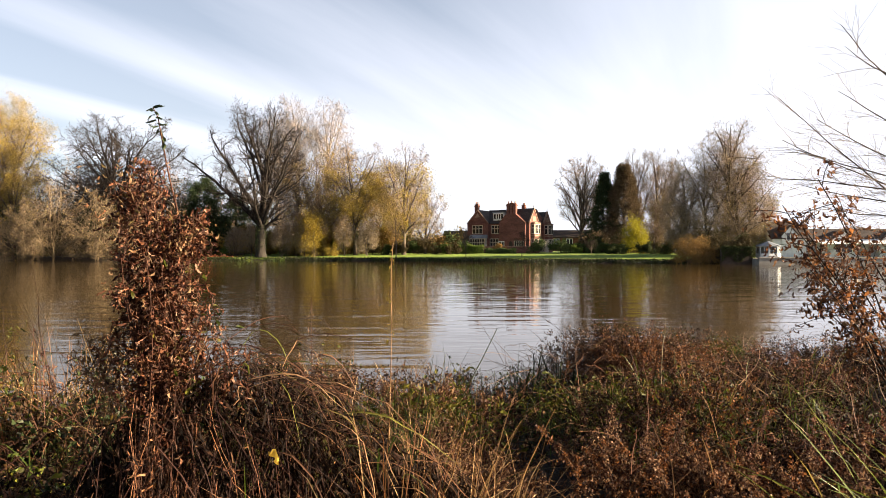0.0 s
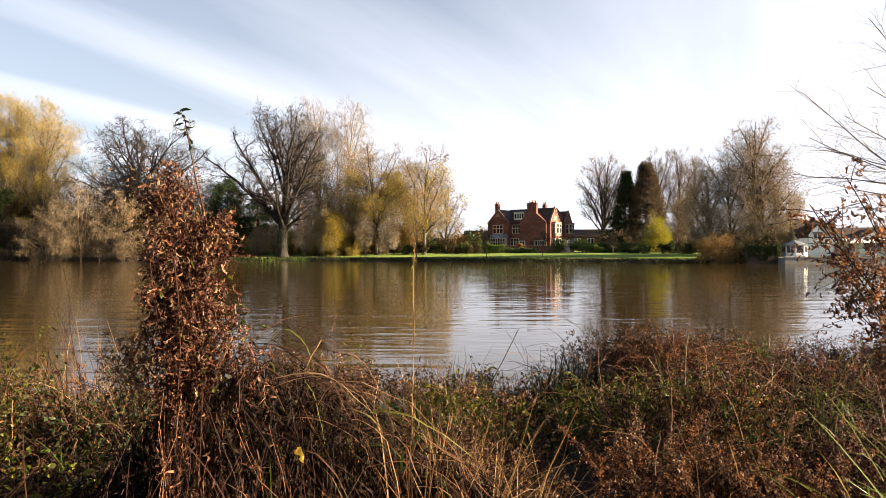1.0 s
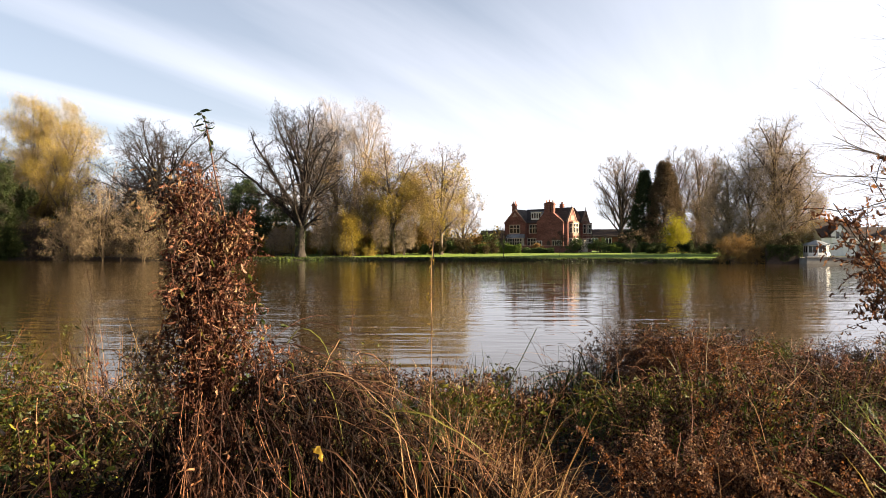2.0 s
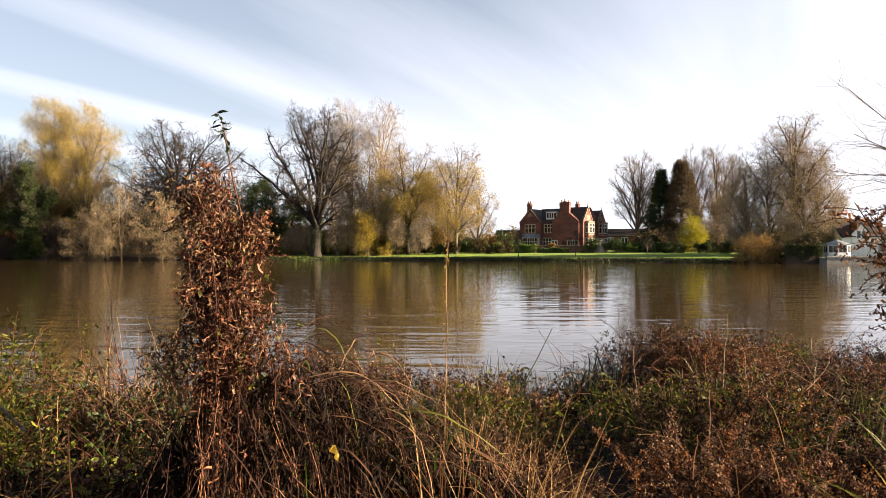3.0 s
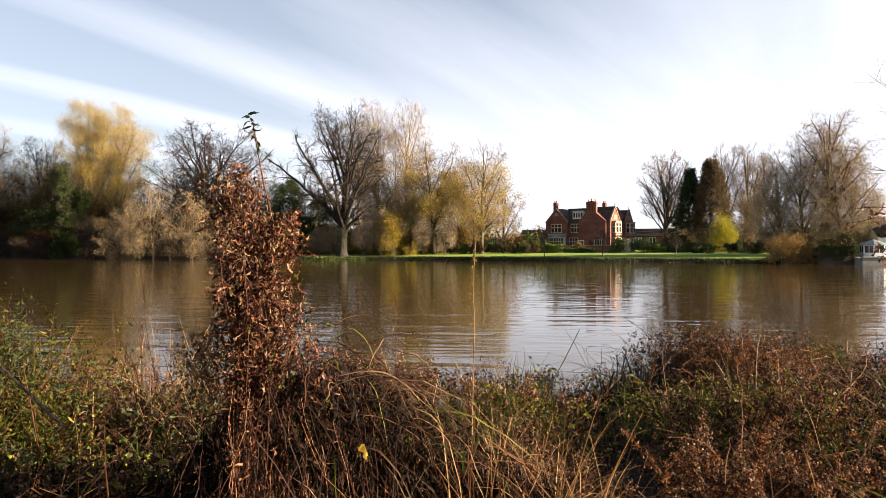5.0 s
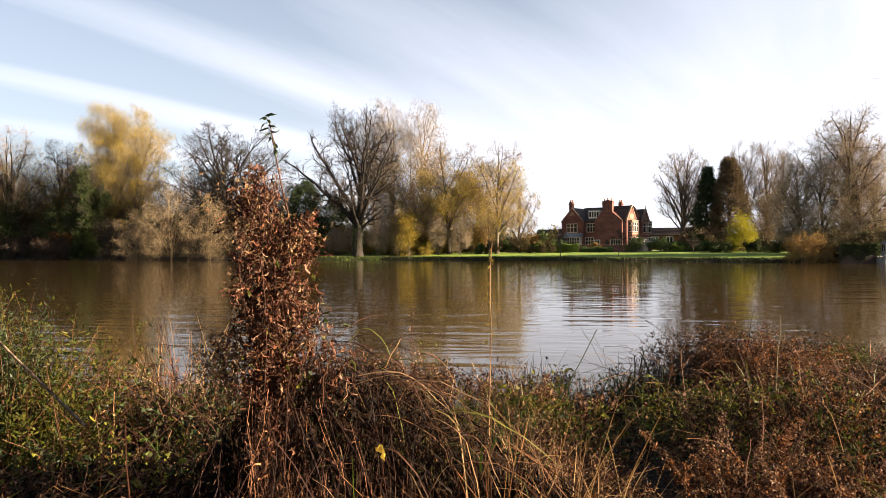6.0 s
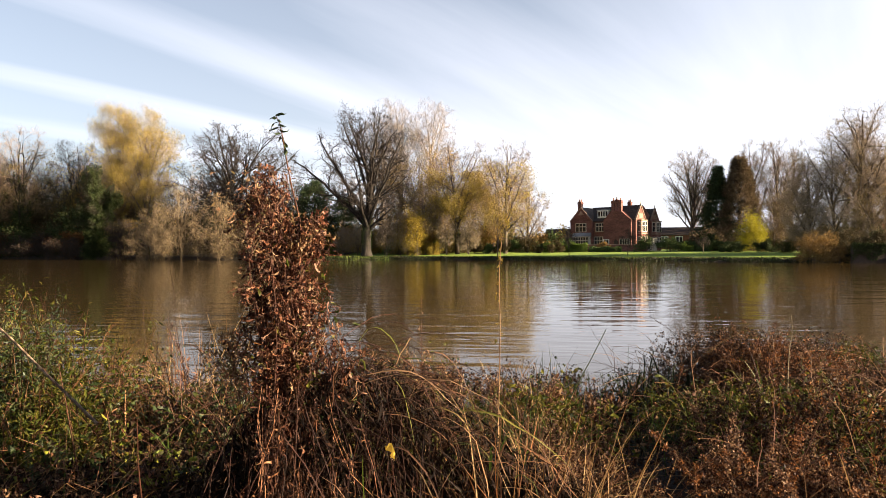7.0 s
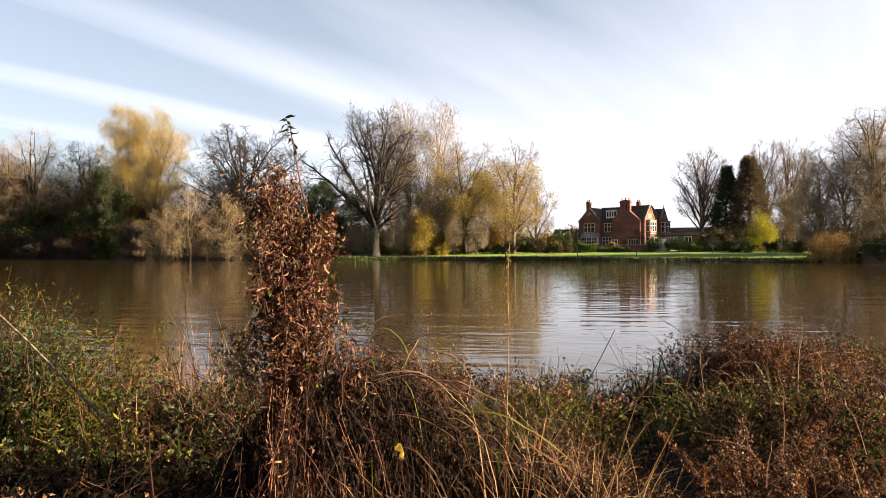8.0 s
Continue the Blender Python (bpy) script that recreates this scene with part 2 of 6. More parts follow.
concrete = material("grey_concrete", [(0.25, 0.23, 0.2), (0.36, 0.34, 0.3)], rough=0.9, scale=1.5, bump=0.4)
terracotta = material("terracotta", [(0.33, 0.13, 0.07), (0.42, 0.19, 0.1)], rough=0.8, scale=6, bump=0.2)

glass = bpy.data.materials.new("window_glass")
glass.use_nodes = True
gb = glass.node_tree.nodes["Principled BSDF"]
gb.inputs["Base Color"].default_value = (0.02, 0.022, 0.025, 1)
gb.inputs["Roughness"].default_value = 0.06
gb.inputs["Specular IOR Level"].default_value = 0.7

# murky lake water with small wind ripples, crests lying across the view
water_mat = bpy.data.materials.new("lake_water")
water_mat.use_nodes = True
nt = water_mat.node_tree
b = nt.nodes["Principled BSDF"]
b.inputs["Base Color"].default_value = (0.04, 0.026, 0.01, 1)
b.inputs["Roughness"].default_value = 0.04
b.inputs["IOR"].default_value = 1.33
b.inputs["Specular IOR Level"].default_value = 0.5
co = nt.nodes.new("ShaderNodeTexCoord")


def ripple(stretch, scale, detail, turn, distortion=0.3):
    mp = nt.nodes.new("ShaderNodeMapping")
    mp.inputs["Scale"].default_value = stretch
    mp.inputs["Rotation"].default_value = (0, 0, radians(turn))
    nt.links.new(co.outputs["Object"], mp.inputs[0])
    n = nt.nodes.new("ShaderNodeTexNoise")
    n.inputs["Scale"].default_value, n.inputs["Detail"].default_value, n.inputs["Distortion"].default_value = scale, detail, distortion
    nt.links.new(mp.outputs[0], n.inputs["Vector"])
    return n.outputs["Fac"]


def blend(a, k, c):
    n = nt.nodes.new("ShaderNodeMath")
    n.operation = "MULTIPLY_ADD"
    nt.links.new(a, n.inputs[0])
    n.inputs[1].default_value = k
    nt.links.new(c, n.inputs[2])
    return n.outputs[0]


r_small = ripple((0.25, 1.0, 1), 3.2, 2, 4)
r_mid = ripple((0.22, 1.0, 1), 1.1, 2, -5)
r_large = ripple((0.3, 1.0, 1), 0.25, 1, 8)
height = blend(r_mid, 2.6, r_small)
height = blend(r_large, 4.0, height)
bp = nt.nodes.new("ShaderNodeBump")
bp.inputs["Strength"].default_value, bp.inputs["Distance"].default_value = 1.0, 0.0085
nt.links.new(height, bp.inputs["Height"])
nt.links.new(bp.outputs[0], b.inputs["Normal"])


# ---- mesh tools ----
def mesh_object(name, chunks, mat, parent=None, smooth=False):
    """One mesh object from chunks of (vertices, faces); faces of a chunk all have the same number of corners."""
    vs, flat, sizes, base = [], [], [], 0
    for v, f in chunks:
        v = np.asarray(v, float).reshape(-1, 3)
        f = np.asarray(f, int)
        vs.append(v)
        flat.append((f + base).ravel())
        sizes.append(np.full(len(f), f.shape[1]))
        base += len(v)
    vs, flat, sizes = np.concatenate(vs), np.concatenate(flat), np.concatenate(sizes)
    me = bpy.data.meshes.new(name)
    me.vertices.add(len(vs))
    me.vertices.foreach_set("co", vs.ravel())
    me.loops.add(len(flat))
    me.loops.foreach_set("vertex_index", flat)
    me.polygons.add(len(sizes))
    me.polygons.foreach_set("loop_start", np.concatenate(([0], np.cumsum(sizes)[:-1])))
    me.polygons.foreach_set("loop_total", sizes)
    me.polygons.foreach_set("use_smooth", np.full(len(sizes), smooth))
    me.update(calc_edges=True)
    me.materials.append(mat)
    ob = new(name, me)
    ob.parent = parent
    return ob


def part(name, bm, mat, parent, label=""):
    me = bpy.data.meshes.new(name)
    bmesh.ops.recalc_face_normals(bm, faces=bm.faces)
    bm.to_mesh(me)
    bm.free()
    me.materials.append(mat)
    ob = new(name, me)
    ob.parent = parent
    return tagged(ob, label=label)


def thing(name, place, label, category, group="", kind=""):
    ob = new(name)
    ob.matrix_basis = place
    ob.empty_display_size = 0.2
    return tagged(ob, label, category, group, kind)


def box(bm, x0, x1, y0, y1, z0, z1, bevel=0.0):
    r = bmesh.ops.create_cube(bm, size=1.0, matrix=Matrix.Translation(((x0 + x1) / 2, (y0 + y1) / 2, (z0 + z1) / 2)) @ Matrix.Diagonal((x1 - x0, y1 - y0, z1 - z0, 1)))
    if bevel:
        edges = list({e for v in r["verts"] for e in v.link_edges})
        bmesh.ops.bevel(bm, geom=edges, offset=bevel, segments=1, affect="EDGES")
    return bm


def prism(bm, profile, axis, a, c):
    """A profile of (u, z) carried along an axis ('x': u is y; 'y': u is x) from a to c."""
    rows = []
    for s in (a, c):
        rows.append([bm.verts.new((s, u, z) if axis == "x" else (u, s, z)) for u, z in profile])
    n = len(profile)
    bm.faces.new(rows[0])
    bm.faces.new(rows[1][::-1])
    for i in range(n):
        j = (i + 1) % n
        bm.faces.new((rows[0][i], rows[0][j], rows[1][j], rows[1][i]))
    return bm


def unit(v):
    return v / np.maximum(np.linalg.norm(v, axis=-1, keepdims=True), 1e-9)


def frames_of(d):
    """Two unit vectors square to each direction."""
    ref = np.where(np.abs(d[..., 2:3]) < 0.9, np.array([0.0, 0, 1]), np.array([1.0, 0, 0]))
    u = unit(np.cross(d, ref))
    return u, np.cross(d, u)


def tubes(p, r, k):
    """Tubes along paths p (n, s, 3) with radii r (n, s) and k sides."""
    n, s, _ = p.shape
    u, v = frames_of(unit(p[:, -1] - p[:, 0]))
    a = np.arange(k) * 2 * np.pi / k
    ring = u[:, None, None] * np.cos(a)[:, None] + v[:, None, None] * np.sin(a)[:, None]
    vs = p[:, :, None] + ring * r[:, :, None, None]
    i = np.arange(n)[:, None, None] * s * k
    j = np.arange(s - 1)[None, :, None] * k
    q = np.arange(k)
    q2 = (q + 1) % k
    f = np.stack([i + j + q, i + j + q2, i + j + k + q2, i + j + k + q], -1)
    return vs.reshape(-1, 3), f.reshape(-1, 4)


def spikes(p0, p1, r):
    """Thin three-sided twigs that run out to a point."""
    n = len(p0)
    u, v = frames_of(unit(p1 - p0))
    a = np.arange(3) * 2 * np.pi / 3
    ring = p0[:, None] + (u[:, None] * np.cos(a)[:, None] + v[:, None] * np.sin(a)[:, None]) * r[:, None, None]
    vs = np.concatenate([ring, p1[:, None]], 1)
    i = np.arange(n)[:, None, None] * 4
    f = i + np.array([[0, 1, 3], [1, 2, 3], [2, 0, 3]])
    return vs.reshape(-1, 3), f.reshape(-1, 3)


def slivers(rng, p0, p1, w):
    """The finest far-off twigs: one narrow face each."""
    n = len(p0)
    u, v = frames_of(unit(p1 - p0))
    a = rng.uniform(0, 2 * np.pi, n)[:, None]
    side = (u * np.cos(a) + v * np.sin(a)) * w
    vs = np.stack([p0 - side, p0 + side, p1], 1)
    return vs.reshape(-1, 3), np.arange(n * 3).reshape(-1, 3)


def leaves(rng, pos, d, length, width, rows=2, curl=1.0, fold=0.5, shape=None, crinkle=0.12):
    """Folded, curling leaves at pos that point along d."""
    n = len(pos)
    d = unit(d)
    u, v = frames_of(d)
    t = rng.uniform(0, 2 * np.pi, n)[:, None]
    side = u * np.cos(t) + v * np.sin(t)
    nrm = np.cross(side, d)
    c = (rng.normal(0, 1, n) * curl + 0.05)[:, None]
    c = np.where(np.abs(c) < 0.05, 0.05, c)
    length = np.broadcast_to(length, n)[:, None]
    width = np.broadcast_to(width, n)[:, None]
    if rows == 1:
        mid = pos + d * length * 0.45
        tip = pos + d * length * 0.85 + nrm * length * 0.3 * np.tanh(c)
        lift = nrm * width * 0.5 * fold
        vs = np.stack([pos, mid + side * width * 0.5 + lift, tip, mid - side * width * 0.5 + lift], 1)
        i = np.arange(n)[:, None, None] * 4
        return vs.reshape(-1, 3), (i + np.array([[0, 1, 2], [0, 2, 3]])).reshape(-1, 3)
    shape = shape or [math.sin(math.pi * min(1, (0.08 + 0.92 * i / rows)) ** 0.8) for i in range(rows + 1)]
    cols = []
    fo = fold * rng.uniform(0.4, 1.4, n)[:, None]
    for i in range(rows + 1):
        s = i / rows
        p = pos + length * (d * np.sin(c * s) / c + nrm * (1 - np.cos(c * s)) / c)
        nl = nrm * np.cos(c * s) - d * np.sin(c * s)
        w = width * 0.5 * shape[i]
        cols += [p - side * w * np.cos(fo) + nl * w * np.sin(fo), p, p + side * w * np.cos(fo) + nl * w * np.sin(fo)]
    vs = np.stack(cols, 1)
    if crinkle:
        vs = vs + rng.normal(0, 1, vs.shape) * (width * crinkle)[:, :, None]
    quads = []
    for i in range(rows):
        for k in (0, 1):
            quads.append([3 * i + k, 3 * i + k + 1, 3 * i + k + 4, 3 * i + k + 3])
    f = np.arange(n)[:, None, None] * 3 * (rows + 1) + np.array(quads)
    return vs.reshape(-1, 3), f.reshape(-1, 4)


def arcs(rng, pos, d, length, droop, s, wobble=0.0):
    """Paths (n, s+1, 3) that start along d and sink by droop (share of the length)."""
    n = len(pos)
    t = np.linspace(0, 1, s + 1)[None, :, None]
    length = np.broadcast_to(length, n)[:, None, None]
    droop = np.broadcast_to(droop, n)[:, None, None]
    p = pos[:, None] + unit(d)[:, None] * length * t - np.array([0, 0, 1.0]) * length * droop * t ** 2.2
    if wobble:
        p = p + np.cumsum(rng.normal(0, wobble, (n, s + 1, 3)), 1) * length * t
    return p


def blades(rng, p, width, fold=0.35):
    """Grass blades along paths p, creased along the middle and running out to a point."""
    n, s, _ = p.shape
    d = unit(p[:, -1] - p[:, 0])
    t = rng.uniform(0, 2 * np.pi, n)[:, None]
    u, v = frames_of(d)
    flat = unit(np.cross(d, np.array([0, 0, 1.0])) + 1e-6)
    side = unit(flat + (u * np.cos(t) + v * np.sin(t)) * 0.6)
    up = np.cross(side, d)
    prof = np.array([0.55 + 0.45 * math.sin(math.pi * min(1, i / (s - 1) * 1.4 + 0.1)) if i < s - 1 else 0.06 for i in range(s)])
    w = np.broadcast_to(width, n)[:, None, None] * 0.5 * prof[None, :, None]
    vs = np.stack([p - side[:, None] * w + up[:, None] * w * fold, p, p + side[:, None] * w + up[:, None] * w * fold], 2)
    i = np.arange(n)[:, None, None] * s * 3
    j = np.arange(s - 1)[None, :, None] * 3
    f = np.stack([np.concatenate([i + j + k, i + j + k + 1, i + j + k + 4, i + j + k + 3], -1) for k in (0, 1)], 2)
    return vs.reshape(-1, 3), f.reshape(-1, 4)


def dirs(rng, n, up=0.0, spread=1.0):
    d = rng.normal(0, spread, (n, 3))
    d[:, 2] = d[:, 2] + up
    return unit(d)


# ---- the lie of the land ----
def smooth(a, c, x):
    t = np.clip((x - a) / (c - a), 0, 1)
    return t * t * (3 - 2 * t)


def near_shore(x):
    return 7.2 + 2.0 * smooth(0.9, 2.6, x) - 0.9 * smooth(-0.6, -2.2, x) + 0.25 * np.sin(x * 2.1) + 0.12 * np.sin(x * 5.3 + 1)


def far_shore(x):
    return np.interp(x, [-400, -140, -100, -70, -30, 0, 20, 40, 60, 90, 400], [150, 134, 126, 119, 124, 113, 105, 98, 93.5, 92, 90]) + 0.5 * np.sin(x * 0.35) + 0.3 * np.sin(x * 0.9 + 2)


def land(x, y):
    x, y = np.asarray(x, float), np.asarray(y, float)
    s = near_shore(x)
    near = 0.56 - 0.14 * smooth(s - 3.2, s - 0.6, y) - 1.0 * smooth(s - 0.5, s + 1.2, y) - 0.14 * np.exp(-((x - 0.75) / 0.45) ** 2) * smooth(2.5, 4.5, y)
    near = near + 0.05 * np.sin(x * 3.1 + y * 1.3) * np.cos(y * 2.3 - x) + 0.03 * np.sin(x * 7 + 2) * np.sin(y * 6)
    f = far_shore(x)
    rise = 1.35 * smooth(f - 0.5, f + 3.5, y) + 0.65 * smooth(f + 3, f + 26, y) + 0.35 * smooth(f + 20, f + 45, y)
    return np.where(y < 30, near, -0.7 + rise + 0.04 * np.sin(x * 0.8) * np.sin(y * 0.7))


xs = np.concatenate([[-3000, -1200, -600, -350], np.arange(-240, -12, 6.0), np.arange(-12, -4, 0.8), np.arange(-4, 7, 0.16), np.arange(7, 14, 0.8), np.arange(14, 150, 5.0), [200, 350, 600, 1200, 3000]])
ys = np.concatenate([[-600, -100, -20, -6, -2], np.arange(-1, 10.5, 0.16), np.arange(10.5, 16, 1.0), [25, 40, 60, 75, 84], np.arange(88, 140, 0.9), np.arange(140, 200, 4.0), [220, 300, 500, 900, 1800, 4000]])
gx, gy = np.meshgrid(xs, ys)
gz = land(gx, gy)
nx = len(xs)
ii, jj = np.meshgrid(np.arange(nx - 1), np.arange(len(ys) - 1))
a0 = (jj * nx + ii).ravel()
ground = mesh_object("ground", [(np.stack([gx, gy, gz], -1), np.stack([a0, a0 + 1, a0 + nx + 1, a0 + nx], -1))], soil, smooth=True)
ground.data.materials.append(lawn)
fy = (gy[:-1, :-1].ravel() > 60)
above = (gz[:-1, :-1].ravel() > 0.35) & (gx[:-1, :-1].ravel() > -46)
ground.data.polygons.foreach_set("material_index", (fy & above).astype(int))
tagged(ground, "dark damp soil bank and mown green lawn", "ground", kind="structure")
water = mesh_object("water", [([(-900, -1, 0), (900, -1, 0), (900, 170, 0), (-900, 170, 0)], [[0, 1, 2, 3]])], water_mat)
tagged(water, "murky brown lake water with small ripples", "water", kind="structure")


# ---- trees ----
def grow(rng, pos, d, length, rad, s, wiggle, up, taper=0.25):
    n = len(pos)
    pts = [pos]
    d = unit(d)
    step = (np.broadcast_to(length, n) / s)[:, None]
    p = pos
    for _ in range(s):
        d = unit(d + rng.normal(0, wiggle, (n, 3)) + np.array([0, 0, up]))
        p = p + d * step
        pts.append(p)
    r = np.broadcast_to(rad, n)[:, None] * np.linspace(1, taper, s + 1)[None]
    return np.stack(pts, 1), r


def spawn(rng, p, r, n, t0, t1, lo, hi, flat=0.0):
    """n children on every path: places, directions, radii and how far along they sit."""
    m, s, _ = p.shape
    t = (np.arange(n)[None] + rng.uniform(0.1, 0.9, (m, n))) / n * (t1 - t0) + t0
    x = np.clip(t * (s - 1), 0, s - 1.001)
    i = x.astype(int)
    fr = (x - i)[..., None]
    k = np.arange(m)[:, None]
    pos = p[k, i] * (1 - fr) + p[k, i + 1] * fr
    pd = unit(p[k, i + 1] - p[k, i])
    rr = r[k, i] * (1 - fr[..., 0]) + r[k, i + 1] * fr[..., 0]
    u, v = frames_of(pd)
    az = (np.arange(n)[None] * 2.4 + rng.uniform(0, 6.28, (m, 1)) + rng.normal(0, 0.4, (m, n)))[..., None]
    an = np.radians(rng.uniform(lo, hi, (m, n)))[..., None]
    side = u * np.cos(az) + v * np.sin(az)
    if flat:
        side[..., 2] = side[..., 2] * (1 - flat)
        side = unit(side)
    d = pd * np.cos(an) + side * np.sin(an)
    return pos.reshape(-1, 3), d.reshape(-1, 3), rr.ravel(), t.ravel()


def bare_tree(seed, height, half, trunk=0.45, fork=0.3, wide=0.45, low=None, n=1700, up=0.05, wiggle=0.16, lean=(0, 0), stems=1, twigs=3, twig_len=1.4, twig_r=0.0115, limbs=(), more=(), boughs=None, arch=(-0.08, 0.14), angle=(30, 68), leader=0.9, sag=-0.45):
    """Wood of a leafless tree: trunk, arching limbs that reach to an uneven rounded crown, branches, sprays and twigs.
    limbs: extra limbs as (height on the trunk, end point); more: extra crown parts as (centre, axes); n sets how dense the crown is."""
    rng = np.random.default_rng(seed)
    low = fork * height * 0.75 if low is None else low
    dense = (n / 1700) ** 0.25
    mid_z = low + wide * (height - low)

    def within(p):
        """How far out in the crown a point lies: 1 on its skin."""
        az = np.arctan2(p[..., 1], p[..., 0])
        u = (p[..., 2] - mid_z) / np.where(p[..., 2] > mid_z, height - mid_z, (mid_z - low) * 1.08)
        lump = 1 + 0.09 * np.sin(3 * az + seed + 3 * u) + 0.07 * np.sin(5 * az + 2.3 * seed - 5 * u) + 0.05 * np.sin(8 * u + 2 * az + seed)
        rho = np.hypot(p[..., 0] - lean[0] * p[..., 2], p[..., 1] - lean[1] * p[..., 2]) / (half * lump)
        e = (np.abs(rho) ** 2.3 + np.abs(u / (0.96 + 0.04 * lump)) ** 2.3) ** (1 / 2.3)
        for c, ax in more:
            e = np.minimum(e, np.sqrt((((p - np.array(c)) / np.array(ax)) ** 2).sum(-1)))
        return e

    def fit(p, d, want, edge):
        """Lengths cut short where a branch would leave the crown."""
        k = np.linspace(0.15, 1.0, 10)
        e = within(p[:, None] + d[:, None] * (want[:, None] * k)[..., None]) <= edge[:, None]
        ok = np.where(e, k, 0.0).max(1)
        return want * np.maximum(ok, 0.12)

    def bough(o, end, rise, s=13):
        t = np.linspace(0, 1, s)[:, None]
        ln = np.linalg.norm(end - o)
        c = (o + end) / 2 + np.array([0, 0, rise * ln])
        way = o * (1 - t) ** 2 + 2 * c * t * (1 - t) + end * t ** 2
        return way + np.cumsum(rng.normal(0, wiggle * ln / s * 0.6, (s, 3)), 0) * np.sqrt(t)

    lines, rads, p1, r1 = [], [], [], []
    count = boughs or max(3, int(round(12 * dense / stems + (1 if stems > 1 else 0))))
    for k in range(stems):
        b = np.array([0, 0, -0.3]) + (rng.normal(0, 0.3 * trunk * stems, 3) * np.array([1, 1, 0]) if stems > 1 else 0)
        d = np.array([lean[0], lean[1], 1.0]) + (rng.normal(0, 0.3, 3) * np.array([1, 1, 0]) if stems > 1 else 0)
        line = grow(rng, b[None], d[None], fork * height + 0.3, 1.0, 8, 0.025, 0.05)[0][0]
        rad = trunk * np.concatenate([[1.5, 1.1], np.linspace(1, 0.8, 7)])
        lines.append(line)
        rads.append(rad)
        top = line[-1]
        if leader:
            end = top + np.array([rng.normal(0, 0.12) * half, rng.normal(0, 0.12) * half, 0])
            end[2] = low + leader * (height - low)
            p1.append(bough(top, end, 0.0))
            r1.append(np.linspace(trunk * 0.72, twig_r * 2, 13))
        turn = rng.uniform(0, 6.28)
        for i in range(count):
            f = (i + rng.uniform(0.1, 0.9)) / count
            az = turn + i * 2.4 + rng.normal(0, 0.3)
            tilt = math.asin(min(0.98, max(-0.95, sag + (0.97 - sag) * f + rng.normal(0, 0.08))))
            out = np.array([math.cos(az) * math.cos(tilt), math.sin(az) * math.cos(tilt), math.sin(tilt)])
            end = np.array([0, 0, mid_z]) + out * np.array([half, half, (height - mid_z) if tilt > 0 else (mid_z - low)]) * rng.uniform(0.8, 0.92)
            end[:2] += np.array(lean) * end[2]
            along = 0.62 + 0.38 * f if not leader or f < 0.55 else 1.0
            o = line[-1] * along + line[0] * (1 - along)
            if along == 1.0:
                o = p1[-1 if i == 0 else -(i + 1)][int(5 * (f - 0.55) / 0.45)]
            p1.append(bough(o, end, rng.uniform(*arch)))
            r1.append(np.linspace(trunk * rng.uniform(0.34, 0.5) / stems ** 0.2, twig_r * 2, 13))
    for z, end in limbs:
        i = int(np.argmin(np.abs(lines[0][:, 2] - z)))
        p1.append(bough(lines[0][i], np.array(end, float), -0.06))
        r1.append(np.linspace(trunk * 0.52, twig_r * 6, 13))
    p0, r0, p1, r1 = np.array(lines), np.array(rads), np.array(p1), np.array(r1)

    def branch(p, r, many, t0, want, thick, s, edge, wig, rise):
        q, d, rr, tt = spawn(rng, p, r, many, t0, 0.96, *angle)
        ln = np.repeat(np.linalg.norm(p[:, -1] - p[:, 0], axis=1), many) * want * (1.25 - 0.75 * tt) * rng.uniform(0.7, 1.25, len(q))
        d = unit(d + np.array([0, 0, rise]))
        ln = fit(q, d, ln, rng.uniform(edge - 0.12, edge + 0.03, len(q)))
        return grow(rng, q, d, ln, np.maximum(rr * thick, twig_r * 0.9), s, wig, rise * 0.4, 0.3)

    p2, r2 = branch(p1, r1, int(round(8 * dense)), 0.2, 0.42, 0.62, 6, 0.98, wiggle, up)
    p3, r3 = branch(p2, r2, int(round(7 * dense)), 0.15, 0.48, 0.62, 4, 1.0, wiggle * 1.2, up)
    q, d, rr, tt = spawn(rng, p3, r3, 5, 0.1, 1.0, 18, 60)
    d = unit(d + np.array([0, 0, up]) + rng.normal(0, 0.15, d.shape))
    e = q + d * (fit(q, d, twig_len * 1.1 * rng.uniform(0.5, 1.2, len(q)), np.full(len(q), 1.05)))[:, None]
    k = np.repeat(np.arange(len(q)), twigs)
    f = rng.uniform(0.1, 1.0, len(k))[:, None]
    base = q[k] * (1 - f) + e[k] * f
    tip = base + unit(d[k] * 0.8 + rng.normal(0, 0.5, (len(k), 3)) + np.array([0, 0, up])) * (twig_len * 0.62 * rng.uniform(0.35, 1.0, len(k)))[:, None]
    wood = [tubes(p0, r0, 9), tubes(p1, r1, 7), tubes(p2, r2, 4)]
    fine_wood = [tubes(p3, r3, 3), slivers(rng, q, e, twig_r * 1.2), slivers(rng, base, tip, twig_r * 1.15)]
    return rng, wood, fine_wood, np.concatenate([tip, e]), base, (p0, r0, p1, r1)


def plant_tree(name, place, turn, wood, fine_wood, bark, twig, label, category="tree", group="", extra=()):
    x, y = place
    ob = thing(name, pose(x, y, float(land(x, y)), 0, 0, turn), label, category, group)
    mesh_object("trunk", wood, bark, ob, smooth=True)
    if fine_wood:
        mesh_object("crown", fine_wood, twig, ob)
    for pname, chunks, mat, plabel in extra:
        tagged(mesh_object(pname, chunks, mat, ob), label=plabel)
    return ob


